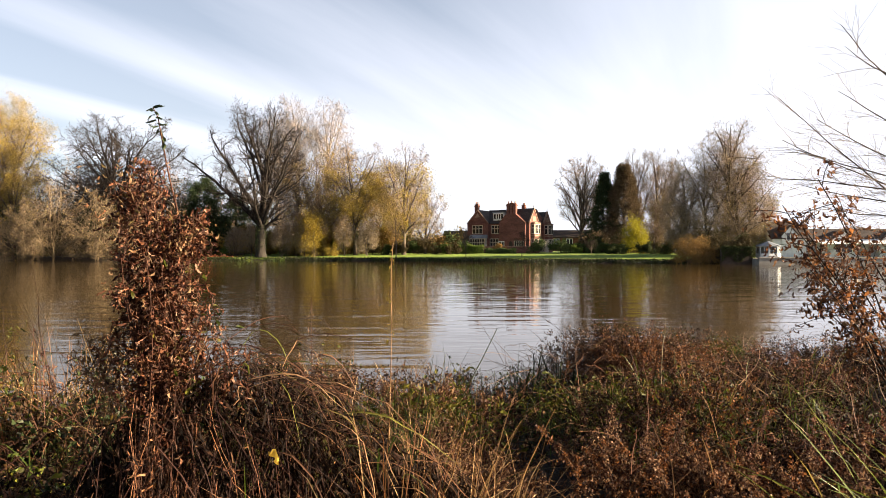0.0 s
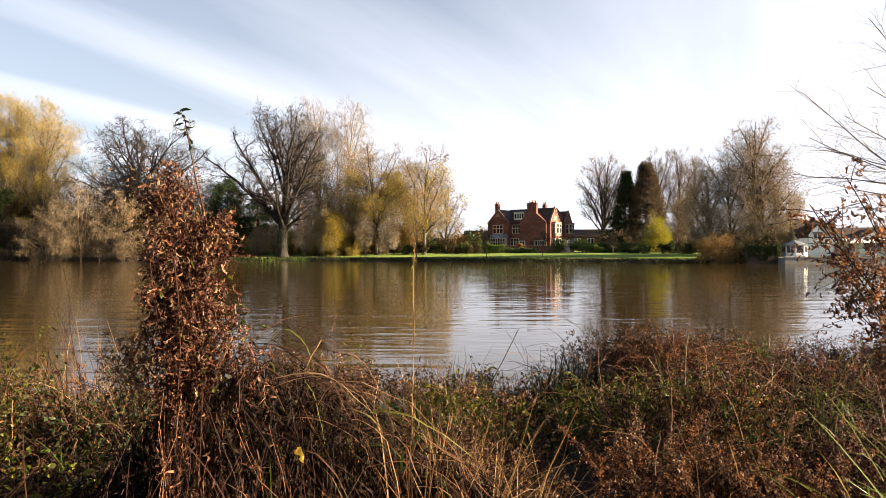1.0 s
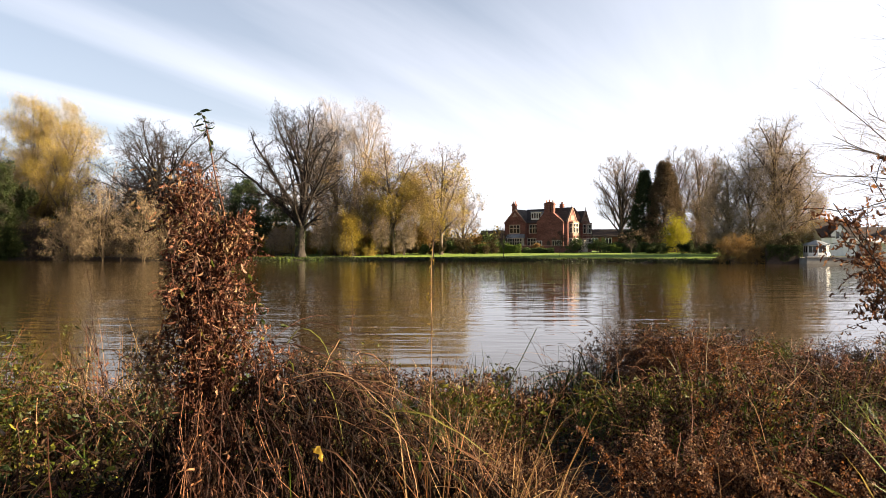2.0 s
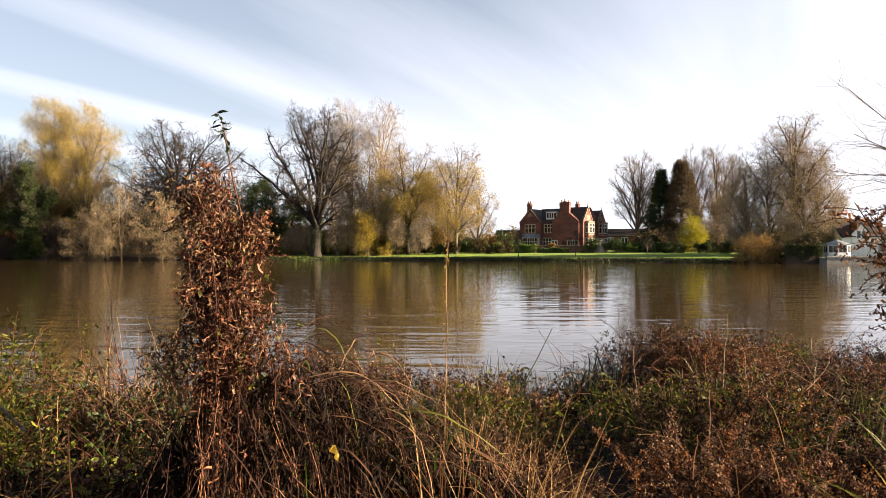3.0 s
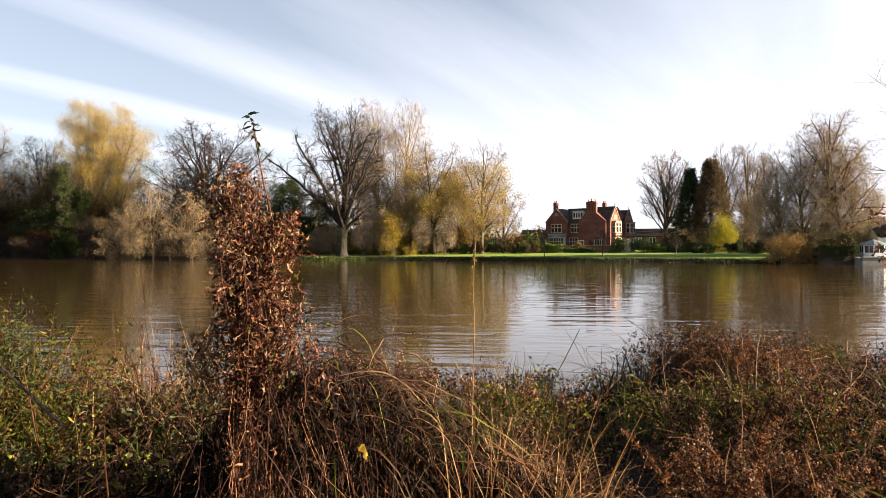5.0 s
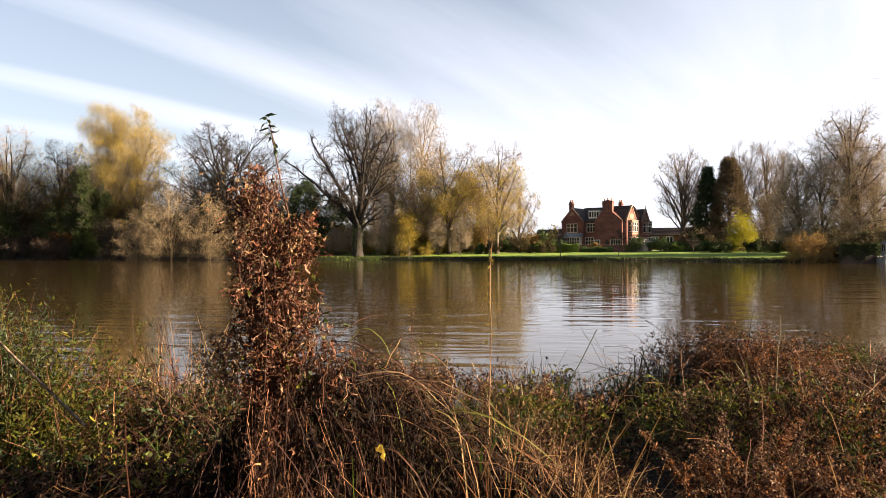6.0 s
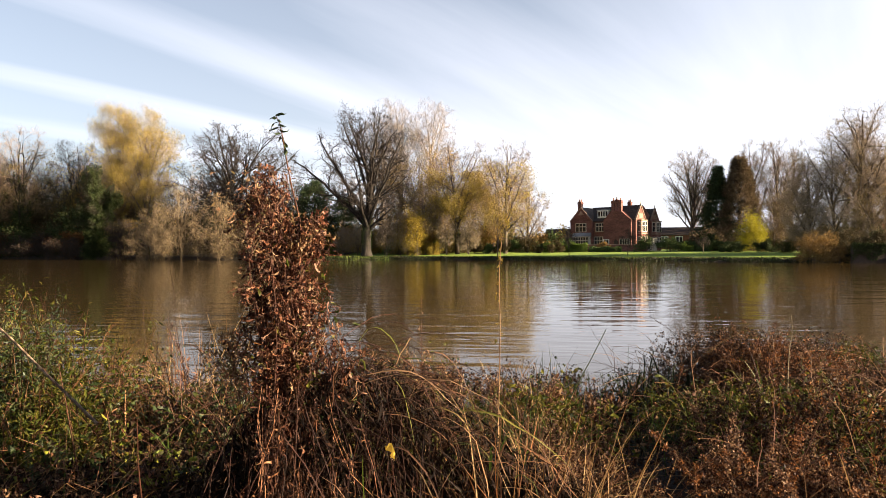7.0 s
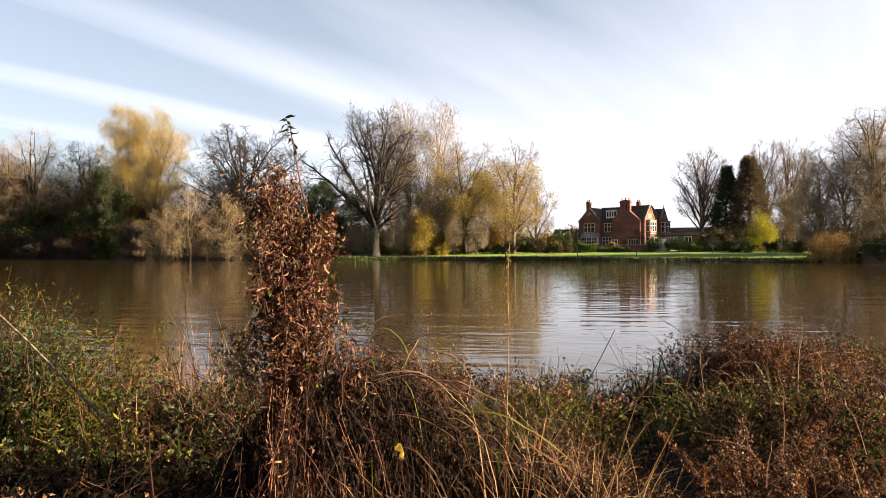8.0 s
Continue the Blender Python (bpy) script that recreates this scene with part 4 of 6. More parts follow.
# ---- right-hand side of the far bank ----
finish(add_bare("lone_bare_tree", 36, 160, 0, 220, 25.0, 7.4, bark_brown, twig_brown, "lone bare lime tree with upswept branches beside the house", trunk=0.6, fork=0.3, low=6.0, wide=0.55, up=0.1, wiggle=0.12, n=1300, arch=(-0.12, 0.06), angle=(22, 52), twig_r=0.015, boughs=14))
finish(add_bare("bare_tree", 42, 172, 0, 221, 19, 5.5, bark_brown, twig_pale, "hazy bare tree behind the conifers", trunk=0.35, fork=0.3, low=4, up=0.14, n=1300))
conifer("spruce_tree", 40.6, 155, 222, 19.2, 5.2, 20000, 0.5, leaf_yew, "dark pointed spruce tree", power=0.85, ragged=0.2, tiers=34)
conifer("cypress_tree", 44.8, 153, 223, 21.2, 6.4, 34000, 0.45, leaf_cypress, "dense dark cone-shaped cypress tree", power=0.68, ragged=0.07, tiers=70)
for k, (x, y, h, w) in enumerate([(50.3, 160, 26.3, 5.2), (54.8, 157, 26, 5.8), (60, 163, 24, 5.8)]):
    finish(add_bare("bare_tree", x, y, k * 90, 225 + k, h, w, bark_brown, twig_brown, "tall bare tree behind the lawn", "bare trees by the conifers", trunk=0.42, fork=0.36, low=h * 0.3, wide=0.6, up=0.1, n=1300, arch=(-0.14, 0.0), angle=(20, 50)))
for k, (x, y, h, w) in enumerate([(47, 138, 11.5, 3.8), (51, 140, 14, 4.2)]):
    t = add_bare("brown_tree", x, y, k * 90, 230 + k, h, w, bark_brown, twig_brown, "small brown twiggy tree on the lakeside", "", trunk=0.22, fork=0.2, low=1, up=0.1, n=900)
    finish(t, [("foliage", [foliage(t[0], t[1], 1500, 0.25, gap=0.4)], leaf_olive, "")])
shrub("lime_green_bush", 41.6, 132.5, 235, 3.0, 2.5, 7.6, 24, 6000, 0.28, bark_brown, leaf_lime, "bright lime-green leafy bush on the lawn")
# the great tree with an ivy-grown trunk by the water
for k, (x, y, h, w, n) in enumerate([(52.0, 114, 24.9, 7.0, 0), (48.6, 115, 21.0, 6.8, 6000), (53.6, 113, 20.8, 7.0, 6000), (57.0, 116, 16.0, 4.8, 1500), (45.4, 117, 16.5, 5.0, 3500)]):
    t = add_bare("ivy_grown_tree", x, y, k * 70, 240 + k, h, w, bark_brown, twig_straw, "tall brown-twigged tree with an ivy-grown trunk by the water", "lakeside trees by the boathouse", trunk=0.4 if k else 0.55, fork=0.2 if k else 0.5, low=h * (0.04 if k else 0.35), wide=0.48, up=0.0, angle=(32, 75), wiggle=0.2, n=1900 if k else 1500, boughs=16 if k else 15, twigs=4 if k else 3, sag=-0.9 if k else -0.3)
    extra = [("ivy", [ivy_on(t[0], t[2][0], t[2][1], 2400, 0.8, 0.28, 0.2, h * 0.6)], leaf_olive, "")]
    if n:
        extra.append(("foliage", [foliage(t[0], t[1], n, 0.2, high=h * 0.8, gap=0.4)], leaf_olive if k != 3 else leaf_gold, ""))
    finish(t, extra)
shrub("russet_bush", 40.0, 99.6, 250, 3.4, 2.2, 4.4, 42, 5200, 0.2, twig_brown, leaf_orange, "russet twiggy bush hanging over the water")
shrub("russet_bush", 42.6, 99.2, 251, 2.0, 1.8, 3.2, 26, 2600, 0.2, twig_brown, leaf_orange, "russet twiggy bush hanging over the water")
for k, (x, y, w, h) in enumerate([(45.2, 98.5, 2.5, 4.2), (47.4, 99, 1.8, 4.0), (44, 104, 3.0, 4.5), (36, 127, 2.5, 2.2), (41, 126, 2.5, 2.6), (46, 122, 3, 4), (51, 106, 3, 4)]):
    shrub("ivy_thicket", x, y, 255 + k, w, 2.0, h, 18, 4500, 0.24, bark_dark, leaf_ivy if k > 2 else leaf_brown_dark, "dark ivy thicket on the lake wall", group="thickets by the lake")


# ---- house ----
def gabled(bm, x0, x1, y0, y1, eave, ridge, axis):
    if axis == "x":
        prism(bm, [(y0, 0), (y1, 0), (y1, eave), ((y0 + y1) / 2, ridge), (y0, eave)], "x", x0, x1)
    else:
        prism(bm, [(x0, 0), (x1, 0), (x1, eave), ((x0 + x1) / 2, ridge), (x0, eave)], "y", y0, y1)
    return bm


def roof_over(bm, x0, x1, y0, y1, eave, ridge, axis, over=0.3, thick=0.16):
    """Two tiled slopes with real thickness."""
    a, c = (y0, y1) if axis == "x" else (x0, x1)
    m = (a + c) / 2
    sl = (ridge - eave) / (m - a)
    for s in (-1, 1):
        e = m + s * (c - a + 2 * over) / 2
        ez = eave - over * sl
        prof = [(m, ridge + 0.02), (m, ridge + thick + 0.05), (e, ez + thick + 0.02), (e, ez + 0.02)]
        if axis == "x":
            prism(bm, prof, "x", x0, x1)
        else:
            prism(bm, prof, "y", y0, y1)
    return bm


def window(parent, origin, turn, wide, tall, cols, rows, frame_mat=stone, bar=0.16):
    """A mullioned window on a wall; local x runs along the wall, -y points out."""
    bm = bmesh.new()
    w, h = wide / 2, tall
    rings = [[bm.verts.new((sx * (w + g), y, h / 2 + sz * (h / 2 + g))) for sx, sz in ((-1, -1), (1, -1), (1, 1), (-1, 1))] for g, y in ((0.14, 0.02), (0.14, -0.10), (0.0, -0.10), (0.0, 0.02))]
    for a, c in zip(rings, rings[1:] + rings[:1]):
        for i in range(4):
            bm.faces.new((a[i], a[(i + 1) % 4], c[(i + 1) % 4], c[i]))
    fr = part("window", bm, frame_mat, parent)
    for i in range(1, cols):
        x = -w + wide * i / cols
        part("mullion", box(bmesh.new(), x - bar / 2, x + bar / 2, -0.085, 0.02, 0, h), frame_mat, fr)
    for j in range(1, rows):
        z = h * (j / rows if rows != 2 else 0.62)
        part("transom", box(bmesh.new(), -w, w, -0.08, 0.02, z - bar / 2, z + bar / 2), frame_mat, fr)
    fr.matrix_basis = Matrix.Translation(origin) @ pose(0, 0, 0, 0, 0, turn)
    bm = box(bmesh.new(), -w, w, -0.03, -0.004, 0, h)
    part("pane", bm, glass, fr)
    return fr


def chimney(parent, x, y, z0, z1, w, d, pots):
    bm = box(bmesh.new(), x - w / 2, x + w / 2, y - d / 2, y + d / 2, z0, z1)
    box(bm, x - w / 2 - 0.1, x + w / 2 + 0.1, y - d / 2 - 0.1, y + d / 2 + 0.1, z1 - 0.45, z1 - 0.25)
    box(bm, x - w / 2 - 0.06, x + w / 2 + 0.06, y - d / 2 - 0.06, y + d / 2 + 0.06, z1, z1 + 0.12)
    ch = part("chimney", bm, brick, parent)
    for i in range(pots):
        px = x - w / 2 + w * (i + 0.5) / pots
        bm = bmesh.new()
        bmesh.ops.create_cone(bm, cap_ends=True, segments=10, radius1=0.17, radius2=0.13, depth=0.6, matrix=Matrix.Translation((px, y, z1 + 0.4)))
        part("chimney_pot", bm, terracotta, ch)
    return ch


house = thing("country_house", pose(7.5, 156, 1.6, 0, 0, -33.7) @ Matrix.Scale(0.97, 4), "large red-brick gabled country house with stone mullioned windows and dark roofs", "house")
EAVE, RIDGE = 7.2, 10.6
bm = gabled(bmesh.new(), 3.0, 16.2, 0.8, 11.0, EAVE, RIDGE, "x")
part("wall", bm, brick, house)
bm = gabled(bmesh.new(), 0.0, 5.9, -0.3, 9.0, EAVE, 10.4, "y")
part("wall", bm, brick, house)
part("roof", roof_over(bmesh.new(), 2.9, 16.0, 0.8, 11.0, EAVE, RIDGE, "x"), slate, house)
part("roof", roof_over(bmesh.new(), 0.0, 5.9, 0.05, 9.2, EAVE, 10.4, "y", over=0.05), slate, house)
# stone copings and the carved panel of the left gable
bm = bmesh.new()
for s in (-1, 1):
    prism(bm, [(2.95, 10.42), (2.95, 10.66), (2.95 + s * 3.1, EAVE + 0.08), (2.95 + s * 3.1, EAVE - 0.12)], "y", -0.42, -0.02)
part("coping", bm, brownstone, house)
bm = prism(bmesh.new(), [(2.1, 8.7), (3.8, 8.7), (2.95, 9.7)], "y", -0.36, -0.30)
part("gable_panel", bm, brownstone, house)
chimney(house, 2.3, 0.6, 8.8, 11.9, 0.95, 0.8, 2)
# chimney gable with sloping shoulders
bm = prism(bmesh.new(), [(9.2, 0), (16.2, 0), (16.2, EAVE), (14.0, 9.0), (13.6, 9.3), (11.0, 9.3), (10.6, 8.8), (9.2, EAVE)], "y", -0.7, 1.6)
part("wall", bm, brick, house)
for i, dx in enumerate((11.35, 12.2, 13.1)):
    chimney(house, dx, 0.2, 9.2, 11.7 if i != 1 else 11.9, 0.75, 0.85, 1)
chimney(house, 13.6, 4.0, 9.0, 11.5, 0.8, 0.8, 2)
# gables on the sunny side
for y0, y1, top, name in ((0.0, 5.2, 10.5, "a"), (8.2, 12.4, 10.0, "b")):
    part("wall", gabled(bmesh.new(), 10.5, 17.0, y0, y1, EAVE, top, "x"), brick, house)
    part("roof", roof_over(bmesh.new(), 10.0, 16.75, y0, y1, EAVE, top, "x", over=0.05), slate, house)
    m = (y0 + y1) / 2
    bm = bmesh.new()
    for s in (-1, 1):
        prism(bm, [(m, top), (m, top + 0.32), (m + s * (y1 - y0) / 2 * 1.03, EAVE + 0.2), (m + s * (y1 - y0) / 2 * 1.03, EAVE - 0.15)], "x", 16.72, 17.12)
    part("coping", bm, brownstone, house)
    bm = box(bmesh.new(), 17.0, 17.06, m - 0.95, m + 0.95, 7.6, 8.7)
    part("gable_panel", bm, brownstone, house)
    # two-storey brick bay with stone bands
    part("bay", box(bmesh.new(), 16.9, 17.85, m - 1.55, m + 1.55, 0, 6.95, 0.05), brick, house)
    for z in (3.9, 6.95):
        part("bay_band", box(bmesh.new(), 16.9, 17.95, m - 1.65, m + 1.65, z, z + 0.3, 0.03), brownstone, house)
    for z in (1.1, 4.6):
        window(house, (17.87, m, z), 90, 2.5, 2.1, 3, 2)
        window(house, (17.4, m - 1.57, z), 0, 0.6, 2.1, 1, 2)
bm = box(bmesh.new(), 15.5, 16.4, 5.2, 8.2, 0, EAVE)
part("wall", bm, brick, house)
part("roof", prism(bmesh.new(), [(16.7, EAVE - 0.1), (16.7, EAVE + 0.08), (12.5, 10.2), (12.5, 10.0)], "y", 5.0, 8.5), slate, house)
bm = box(bmesh.new(), 16.4, 18.6, 5.6, 7.8, 0, 2.7, 0.03)
box(bm, 16.4, 18.75, 5.45, 7.95, 2.7, 2.95)
part("porch", bm, stone, house)
window(house, (17.5, 5.58, 0.5), 0, 0.8, 1.9, 1, 1)
# windows of the shaded front
window(house, (2.95, -0.32, 4.7), 0, 2.7, 1.9, 3, 2)
bm = box(bmesh.new(), 1.2, 5.6, -1.2, -0.3, 0, 3.5)
part("bay", bm, stone, house)
bm = prism(bmesh.new(), [(-1.35, 3.5), (-0.3, 3.5), (-0.3, 4.4), (-0.6, 4.4)], "x", 1.0, 5.8)
part("bay_roof", bm, lead, house)
window(house, (3.4, -1.22, 1.2), 0, 4.0, 2.1, 6, 2)
window(house, (7.6, 0.78, 4.7), 0, 2.2, 1.9, 3, 2)
window(house, (7.1, 0.78, 1.2), 0, 2.1, 2.1, 3, 2)
window(house, (9.9, -0.72, 1.2), 0, 1.3, 1.4, 2, 1, white_paint)
window(house, (14.6, -0.72, 1.2), 0, 2.3, 1.5, 4, 1)
bm = prism(bmesh.new(), [(11.9, 0.6), (12.9, 0.6), (12.9, 2.3), (12.4, 2.8), (11.9, 2.3)], "y", -0.78, -0.70)
part("arched_door", bm, dark_wall, house)
# dormer
bm = box(bmesh.new(), 6.4, 9.3, 1.6, 4.5, 7.9, 9.8)
part("dormer", bm, white_paint, house)
part("dormer_roof", box(bmesh.new(), 6.2, 9.5, 1.4, 5.0, 9.8, 9.98), lead, house)
window(house, (7.85, 1.58, 8.3), 0, 2.5, 1.2, 4, 1, white_paint, bar=0.22)
for fx, fy, fz in ((17.0, 2.6, 10.8), (17.0, 10.3, 10.3)):
    bm = bmesh.new()
    bmesh.ops.create_cone(bm, cap_ends=True, segments=8, radius1=0.13, radius2=0.03, depth=0.9, matrix=Matrix.Translation((fx - 0.1, fy, fz + 0.4)))
    part("finial", bm, stone, house)

# low brick wall of the front garden
garden = thing("garden_wall", pose(9.0, 141.2, float(land(13, 141)) - 0.1, 0, 0, -4), "low dark red brick garden wall with a stone coping", "wall", kind="structure")
part("wall", box(bmesh.new(), 0, 13.5, -0.17, 0.17, 0, 1.5), brick, garden)
part("coping", box(bmesh.new(), -0.05, 13.55, -0.22, 0.22, 1.5, 1.62, 0.02), brownstone, garden)
# low conservatory wing beside the house
wing = thing("garden_wing", pose(1.2, 157, 1.7, 0, 0, -20), "low brick wing with a tiled roof and white windows", "outbuilding")
part("wall", box(bmesh.new(), 0, 7.5, 0, 4, 0, 2.9), brick, wing)
part("roof", roof_over(bmesh.new(), -0.2, 7.7, 0, 4, 2.9, 5.0, "x"), slate, wing)
for i in range(3):
    window(wing, (1.6 + i * 2.1, -0.02, 0.9), 0, 1.6, 1.7, 3, 1, white_paint)
# cottages behind the lone tree
for k, (x, y, w, h, r) in enumerate([(29.5, 172, 12, 3.8, 5.6), (40, 176, 9, 4.2, 7.4)]):
    c = thing("cottage", pose(x, y, 1.9, 0, 0, -8), "low brick cottage with a dark tiled roof", "house", "cottages behind the house")
    part("wall", gabled(bmesh.new(), 0, w, 0, 6, h, r, "x") if k == 0 else gabled(bmesh.new(), 0, w, 0, 6, h, r, "y"), brick if k == 0 else render_wall, c)
    part("roof", roof_over(bmesh.new(), -0.3, w + 0.3, 0, 6, h, r, "x") if k == 0 else roof_over(bmesh.new(), 0, w, -0.1, 6.1, h, r, "y"), slate, c)
    for i in range(3):
        window(c, (w * (i + 0.7) / 3.4, -0.02, 1.9), 0, 1.5, 1.4, 2, 1, white_paint)

# ---- boathouse corner on the right ----
wall = thing("lake_wall", pose(0, 0, 0), "dark brick retaining wall at the water's edge", "wall", kind="structure")
part("wall", box(bmesh.new(), 43.2, 47.8, 96.6, 97.2, -0.8, 2.4), dark_wall, wall)
rng = np.random.default_rng(1190)
n = 1600
ivy_x, drop = rng.uniform(43.0, 48.0, n), rng.uniform(0, 1, n) ** 1.5
ivy = mesh_object("hanging_ivy", [leaves(rng, np.stack([ivy_x, 96.5 - rng.uniform(0, 0.35, n), 2.75 - drop * (2.0 + 0.5 * np.sin(ivy_x * 2.1))], 1), dirs(rng, n, -0.6), 0.22 * rng.uniform(0.6, 1.3, n), 0.16, rows=1)], leaf_ivy)
tagged(ivy, "dark ivy hanging over the lake wall", "ivy", kind="stuff")
quay = thing("stone_quay", pose(0, 0, 0), "pale stone quay wall along the water", "quay", kind="structure")
bm = box(bmesh.new(), 47.8, 120, 94.5, 104, -0.8, 0.9, 0.04)
box(bm, 47.8, 120, 94.4, 95.0, 0.9, 1.1, 0.03)
part("quay", bm, concrete, quay)
pav = thing("white_pavilion", pose(51.0, 98, 0.95) @ Matrix.Scale(0.7, 4), "small white octagonal pavilion with a grey pointed roof", "pavilion")
bm = bmesh.new()
bmesh.ops.create_cone(bm, cap_ends=True, segments=8, radius1=2.5, radius2=2.5, depth=0.9, matrix=Matrix.Translation((0, 0, 0.45)) @ pose(0, 0, 0, 0, 0, 22.5))
part("plinth", bm, white_paint, pav)
for i in range(8):
    a = radians(22.5 + 45 * i)
    bm = box(bmesh.new(), -0.11, 0.11, -0.11, 0.11, 0.9, 2.6)
    o = part("post", bm, white_paint, pav)
    o.matrix_basis = Matrix.Translation((2.35 * math.cos(a), 2.35 * math.sin(a), 0)) @ pose(0, 0, 0, 0, 0, 22.5 + 45 * i)
    am = radians(45 * i)
    if i != 2:
        o = window(pav, (2.2 * math.cos(am), 2.2 * math.sin(am), 1.0), 45 * i + 90, 1.5, 1.4, 2, 1, white_paint, bar=0.08)
bm = bmesh.new()
bmesh.ops.create_cone(bm, cap_ends=True, segments=8, radius1=2.9, radius2=0.1, depth=1.1, matrix=Matrix.Translation((0, 0, 3.15)) @ pose(0, 0, 0, 0, 0, 22.5))
part("roof", bm, lead, pav)
boat = thing("boathouse", pose(58.5, 110, 0.9, 0, 0, -6), "long white rendered boathouse with dark pitched roofs", "boathouse")
part("wall", gabled(bmesh.new(), -0.5, 5, 0, 8, 3.4, 6.2, "x"), white_paint, boat)
part("roof", roof_over(bmesh.new(), -0.7, 5.2, 0, 8, 3.4, 6.2, "x"), slate, boat)
part("gable", gabled(bmesh.new(), 1.0, 3.6, -0.25, 3.2, 3.9, 5.4, "y"), white_paint, boat)
part("roof", roof_over(bmesh.new(), 1.0, 3.6, -0.45, 3.2, 3.9, 5.4, "y", over=0.15), slate, boat)
part("wall", box(bmesh.new(), 5.0, 6.0, 1.2, 7.5, 0, 2.9), render_wall, boat)
part("wall", gabled(bmesh.new(), 6, 34, 1, 8, 2.9, 4.9, "x"), render_wall, boat)
part("roof", roof_over(bmesh.new(), 6, 34, 1, 8, 2.9, 4.9, "x"), slate, boat)
for i in range(3):
    part("wall", gabled(bmesh.new(), 9 + i * 8, 13.5 + i * 8, 0.2, 4, 2.9, 4.5, "y"), white_paint, boat)
    part("roof", roof_over(bmesh.new(), 9 + i * 8, 13.5 + i * 8, -0.1, 4, 2.9, 4.5, "y"), slate, boat)
    window(boat, (11.25 + i * 8, 0.18, 1.0), 0, 2.6, 1.5, 3, 1, white_paint)
window(boat, (2.5, -0.02, 0.9), 0, 2.6, 1.6, 3, 1, white_paint)
window(boat, (2.3, -0.27, 3.1), 0, 1.2, 1.1, 2, 1, white_paint)
part("awning", prism(bmesh.new(), [(-2.6, 2.3), (-2.6, 2.4), (0.9, 3.2), (0.9, 3.1)], "x", 6.5, 33), white_paint, boat)

# ---- lawn edge ----
rng = np.random.default_rng(500)
n = 9000
ex = rng.uniform(-48, 49, n)
ey = far_shore(ex) + rng.uniform(0.5, 2.9, n)
pos = np.stack([ex, ey, land(ex, ey) - 0.03], 1)
tagged(mesh_object("bank_grass", [blades(rng, arcs(rng, pos, dirs(rng, n, 2.0), rng.uniform(0.3, 0.65, n), 0.3, 2), 0.14)], dark_blade), "rough dark grass along the lawn's edge", "grass", kind="stuff")
n = 5000
ex = rng.uniform(-48, 49, n)
ey = far_shore(ex) + rng.uniform(2.6, 4.5, n)
pos = np.stack([ex, ey, land(ex, ey) - 0.03], 1)
tagged(mesh_object("lawn_grass", [blades(rng, arcs(rng, pos, dirs(rng, n, 2.0), rng.uniform(0.1, 0.3, n), 0.3, 2), 0.08)], green_blade), "longer green grass on the lawn's brow", "grass", kind="stuff")
n = 1500
ex = rng.normal(-46, 2.4, n)
ey = 129 + rng.normal(0, 1.2, n)
pos = np.stack([ex, ey, land(ex, ey) + 0.3 * np.exp(-((ex + 46) / 2) ** 2) * rng.uniform(0, 1, n)], 1)
tagged(mesh_object("fallen_leaves", [leaves(rng, pos, dirs(rng, n), 0.3, 0.25, rows=1)], leaf_red), "heap of red-brown fallen leaves on the lawn", "leaves", kind="stuff")
t = add_bare("slender_golden_tree", -7.6, 119, 0, 263, 13.2, 2.0, bark_brown, twig_brown, "slender young tree with sparse golden leaves on the lawn", trunk=0.1, fork=0.25, low=2.2, wide=0.45, n=420, twig_len=0.6, twig_r=0.009)
finish(t, [("foliage", [foliage(t[0], t[1], 2000, 0.2, jitter=0.25, gap=0.3)], leaf_yellow, "sparse golden leaves")])
# young staked trees on the lawn
for k, (x, y, h) in enumerate([(15.8, 119, 4.8), (5.5, 121, 5.6), (30, 124, 3)]):
    finish(add_bare("young_tree", x, y, k * 50, 260 + k, h, 1.5, bark_brown, twig_dark, "slender young bare tree on the lawn", "young trees on the lawn", trunk=0.07, fork=0.4, n=140, twig_len=0.5, twig_r=0.01))


# ---- near bank: undergrowth ----
def in_hollow(x, y):
    """The trodden dark way down to the water, between the middle and the right-hand plants."""
    slope = (x - 0.14) / np.maximum(y, 0.1)
    return (slope > 0.095) & (slope < np.where(y < 4.3, 0.25, 0.21)) & (y > 1.8) & (y < 4.9)


def on_land(pos, sink=0.02):
    pos[:, 2] = land(pos[:, 0], pos[:, 1]) - sink
    return pos


def scatter(rng, n, x0, x1, y0, y1):
    p = np.zeros((n, 3))
    p[:, 0], p[:, 1] = rng.uniform(x0, x1, n), rng.uniform(y0, y1, n)
    p = p[(p[:, 1] < near_shore(p[:, 0]) - 0.15) & ~in_hollow(p[:, 0], p[:, 1])]
    return on_land(p)


def stem_leaves(rng, p, per, size, mat_rows=2, t0=0.3, curl=1.2, down=-0.6, slim=0.45, jitter=0.02, crinkle=0.16, whorls=0):
    """Leaves along stems p, mostly hanging."""
    m, s, _ = p.shape
    n = m * per
    k = np.repeat(np.arange(m), per)
    f = rng.uniform(0, 1, n)
    if whorls:
        f = np.clip((np.floor(f * whorls) + 0.5 + rng.normal(0, 0.14, n)) / whorls + (rng.uniform(0, 0.25, m) / whorls)[k], 0, 1)
    x = (t0 + (1 - t0) * f) * (s - 1.001)
    i = x.astype(int)
    fr = (x - i)[:, None]
    pos = p[k, i] * (1 - fr) + p[k, i + 1] * fr + rng.normal(0, jitter, (n, 3))
    ln = size * rng.uniform(0.55, 1.35, n)
    return leaves(rng, pos, dirs(rng, n, down), ln, ln * slim, rows=mat_rows, curl=curl, fold=0.6, crinkle=crinkle)


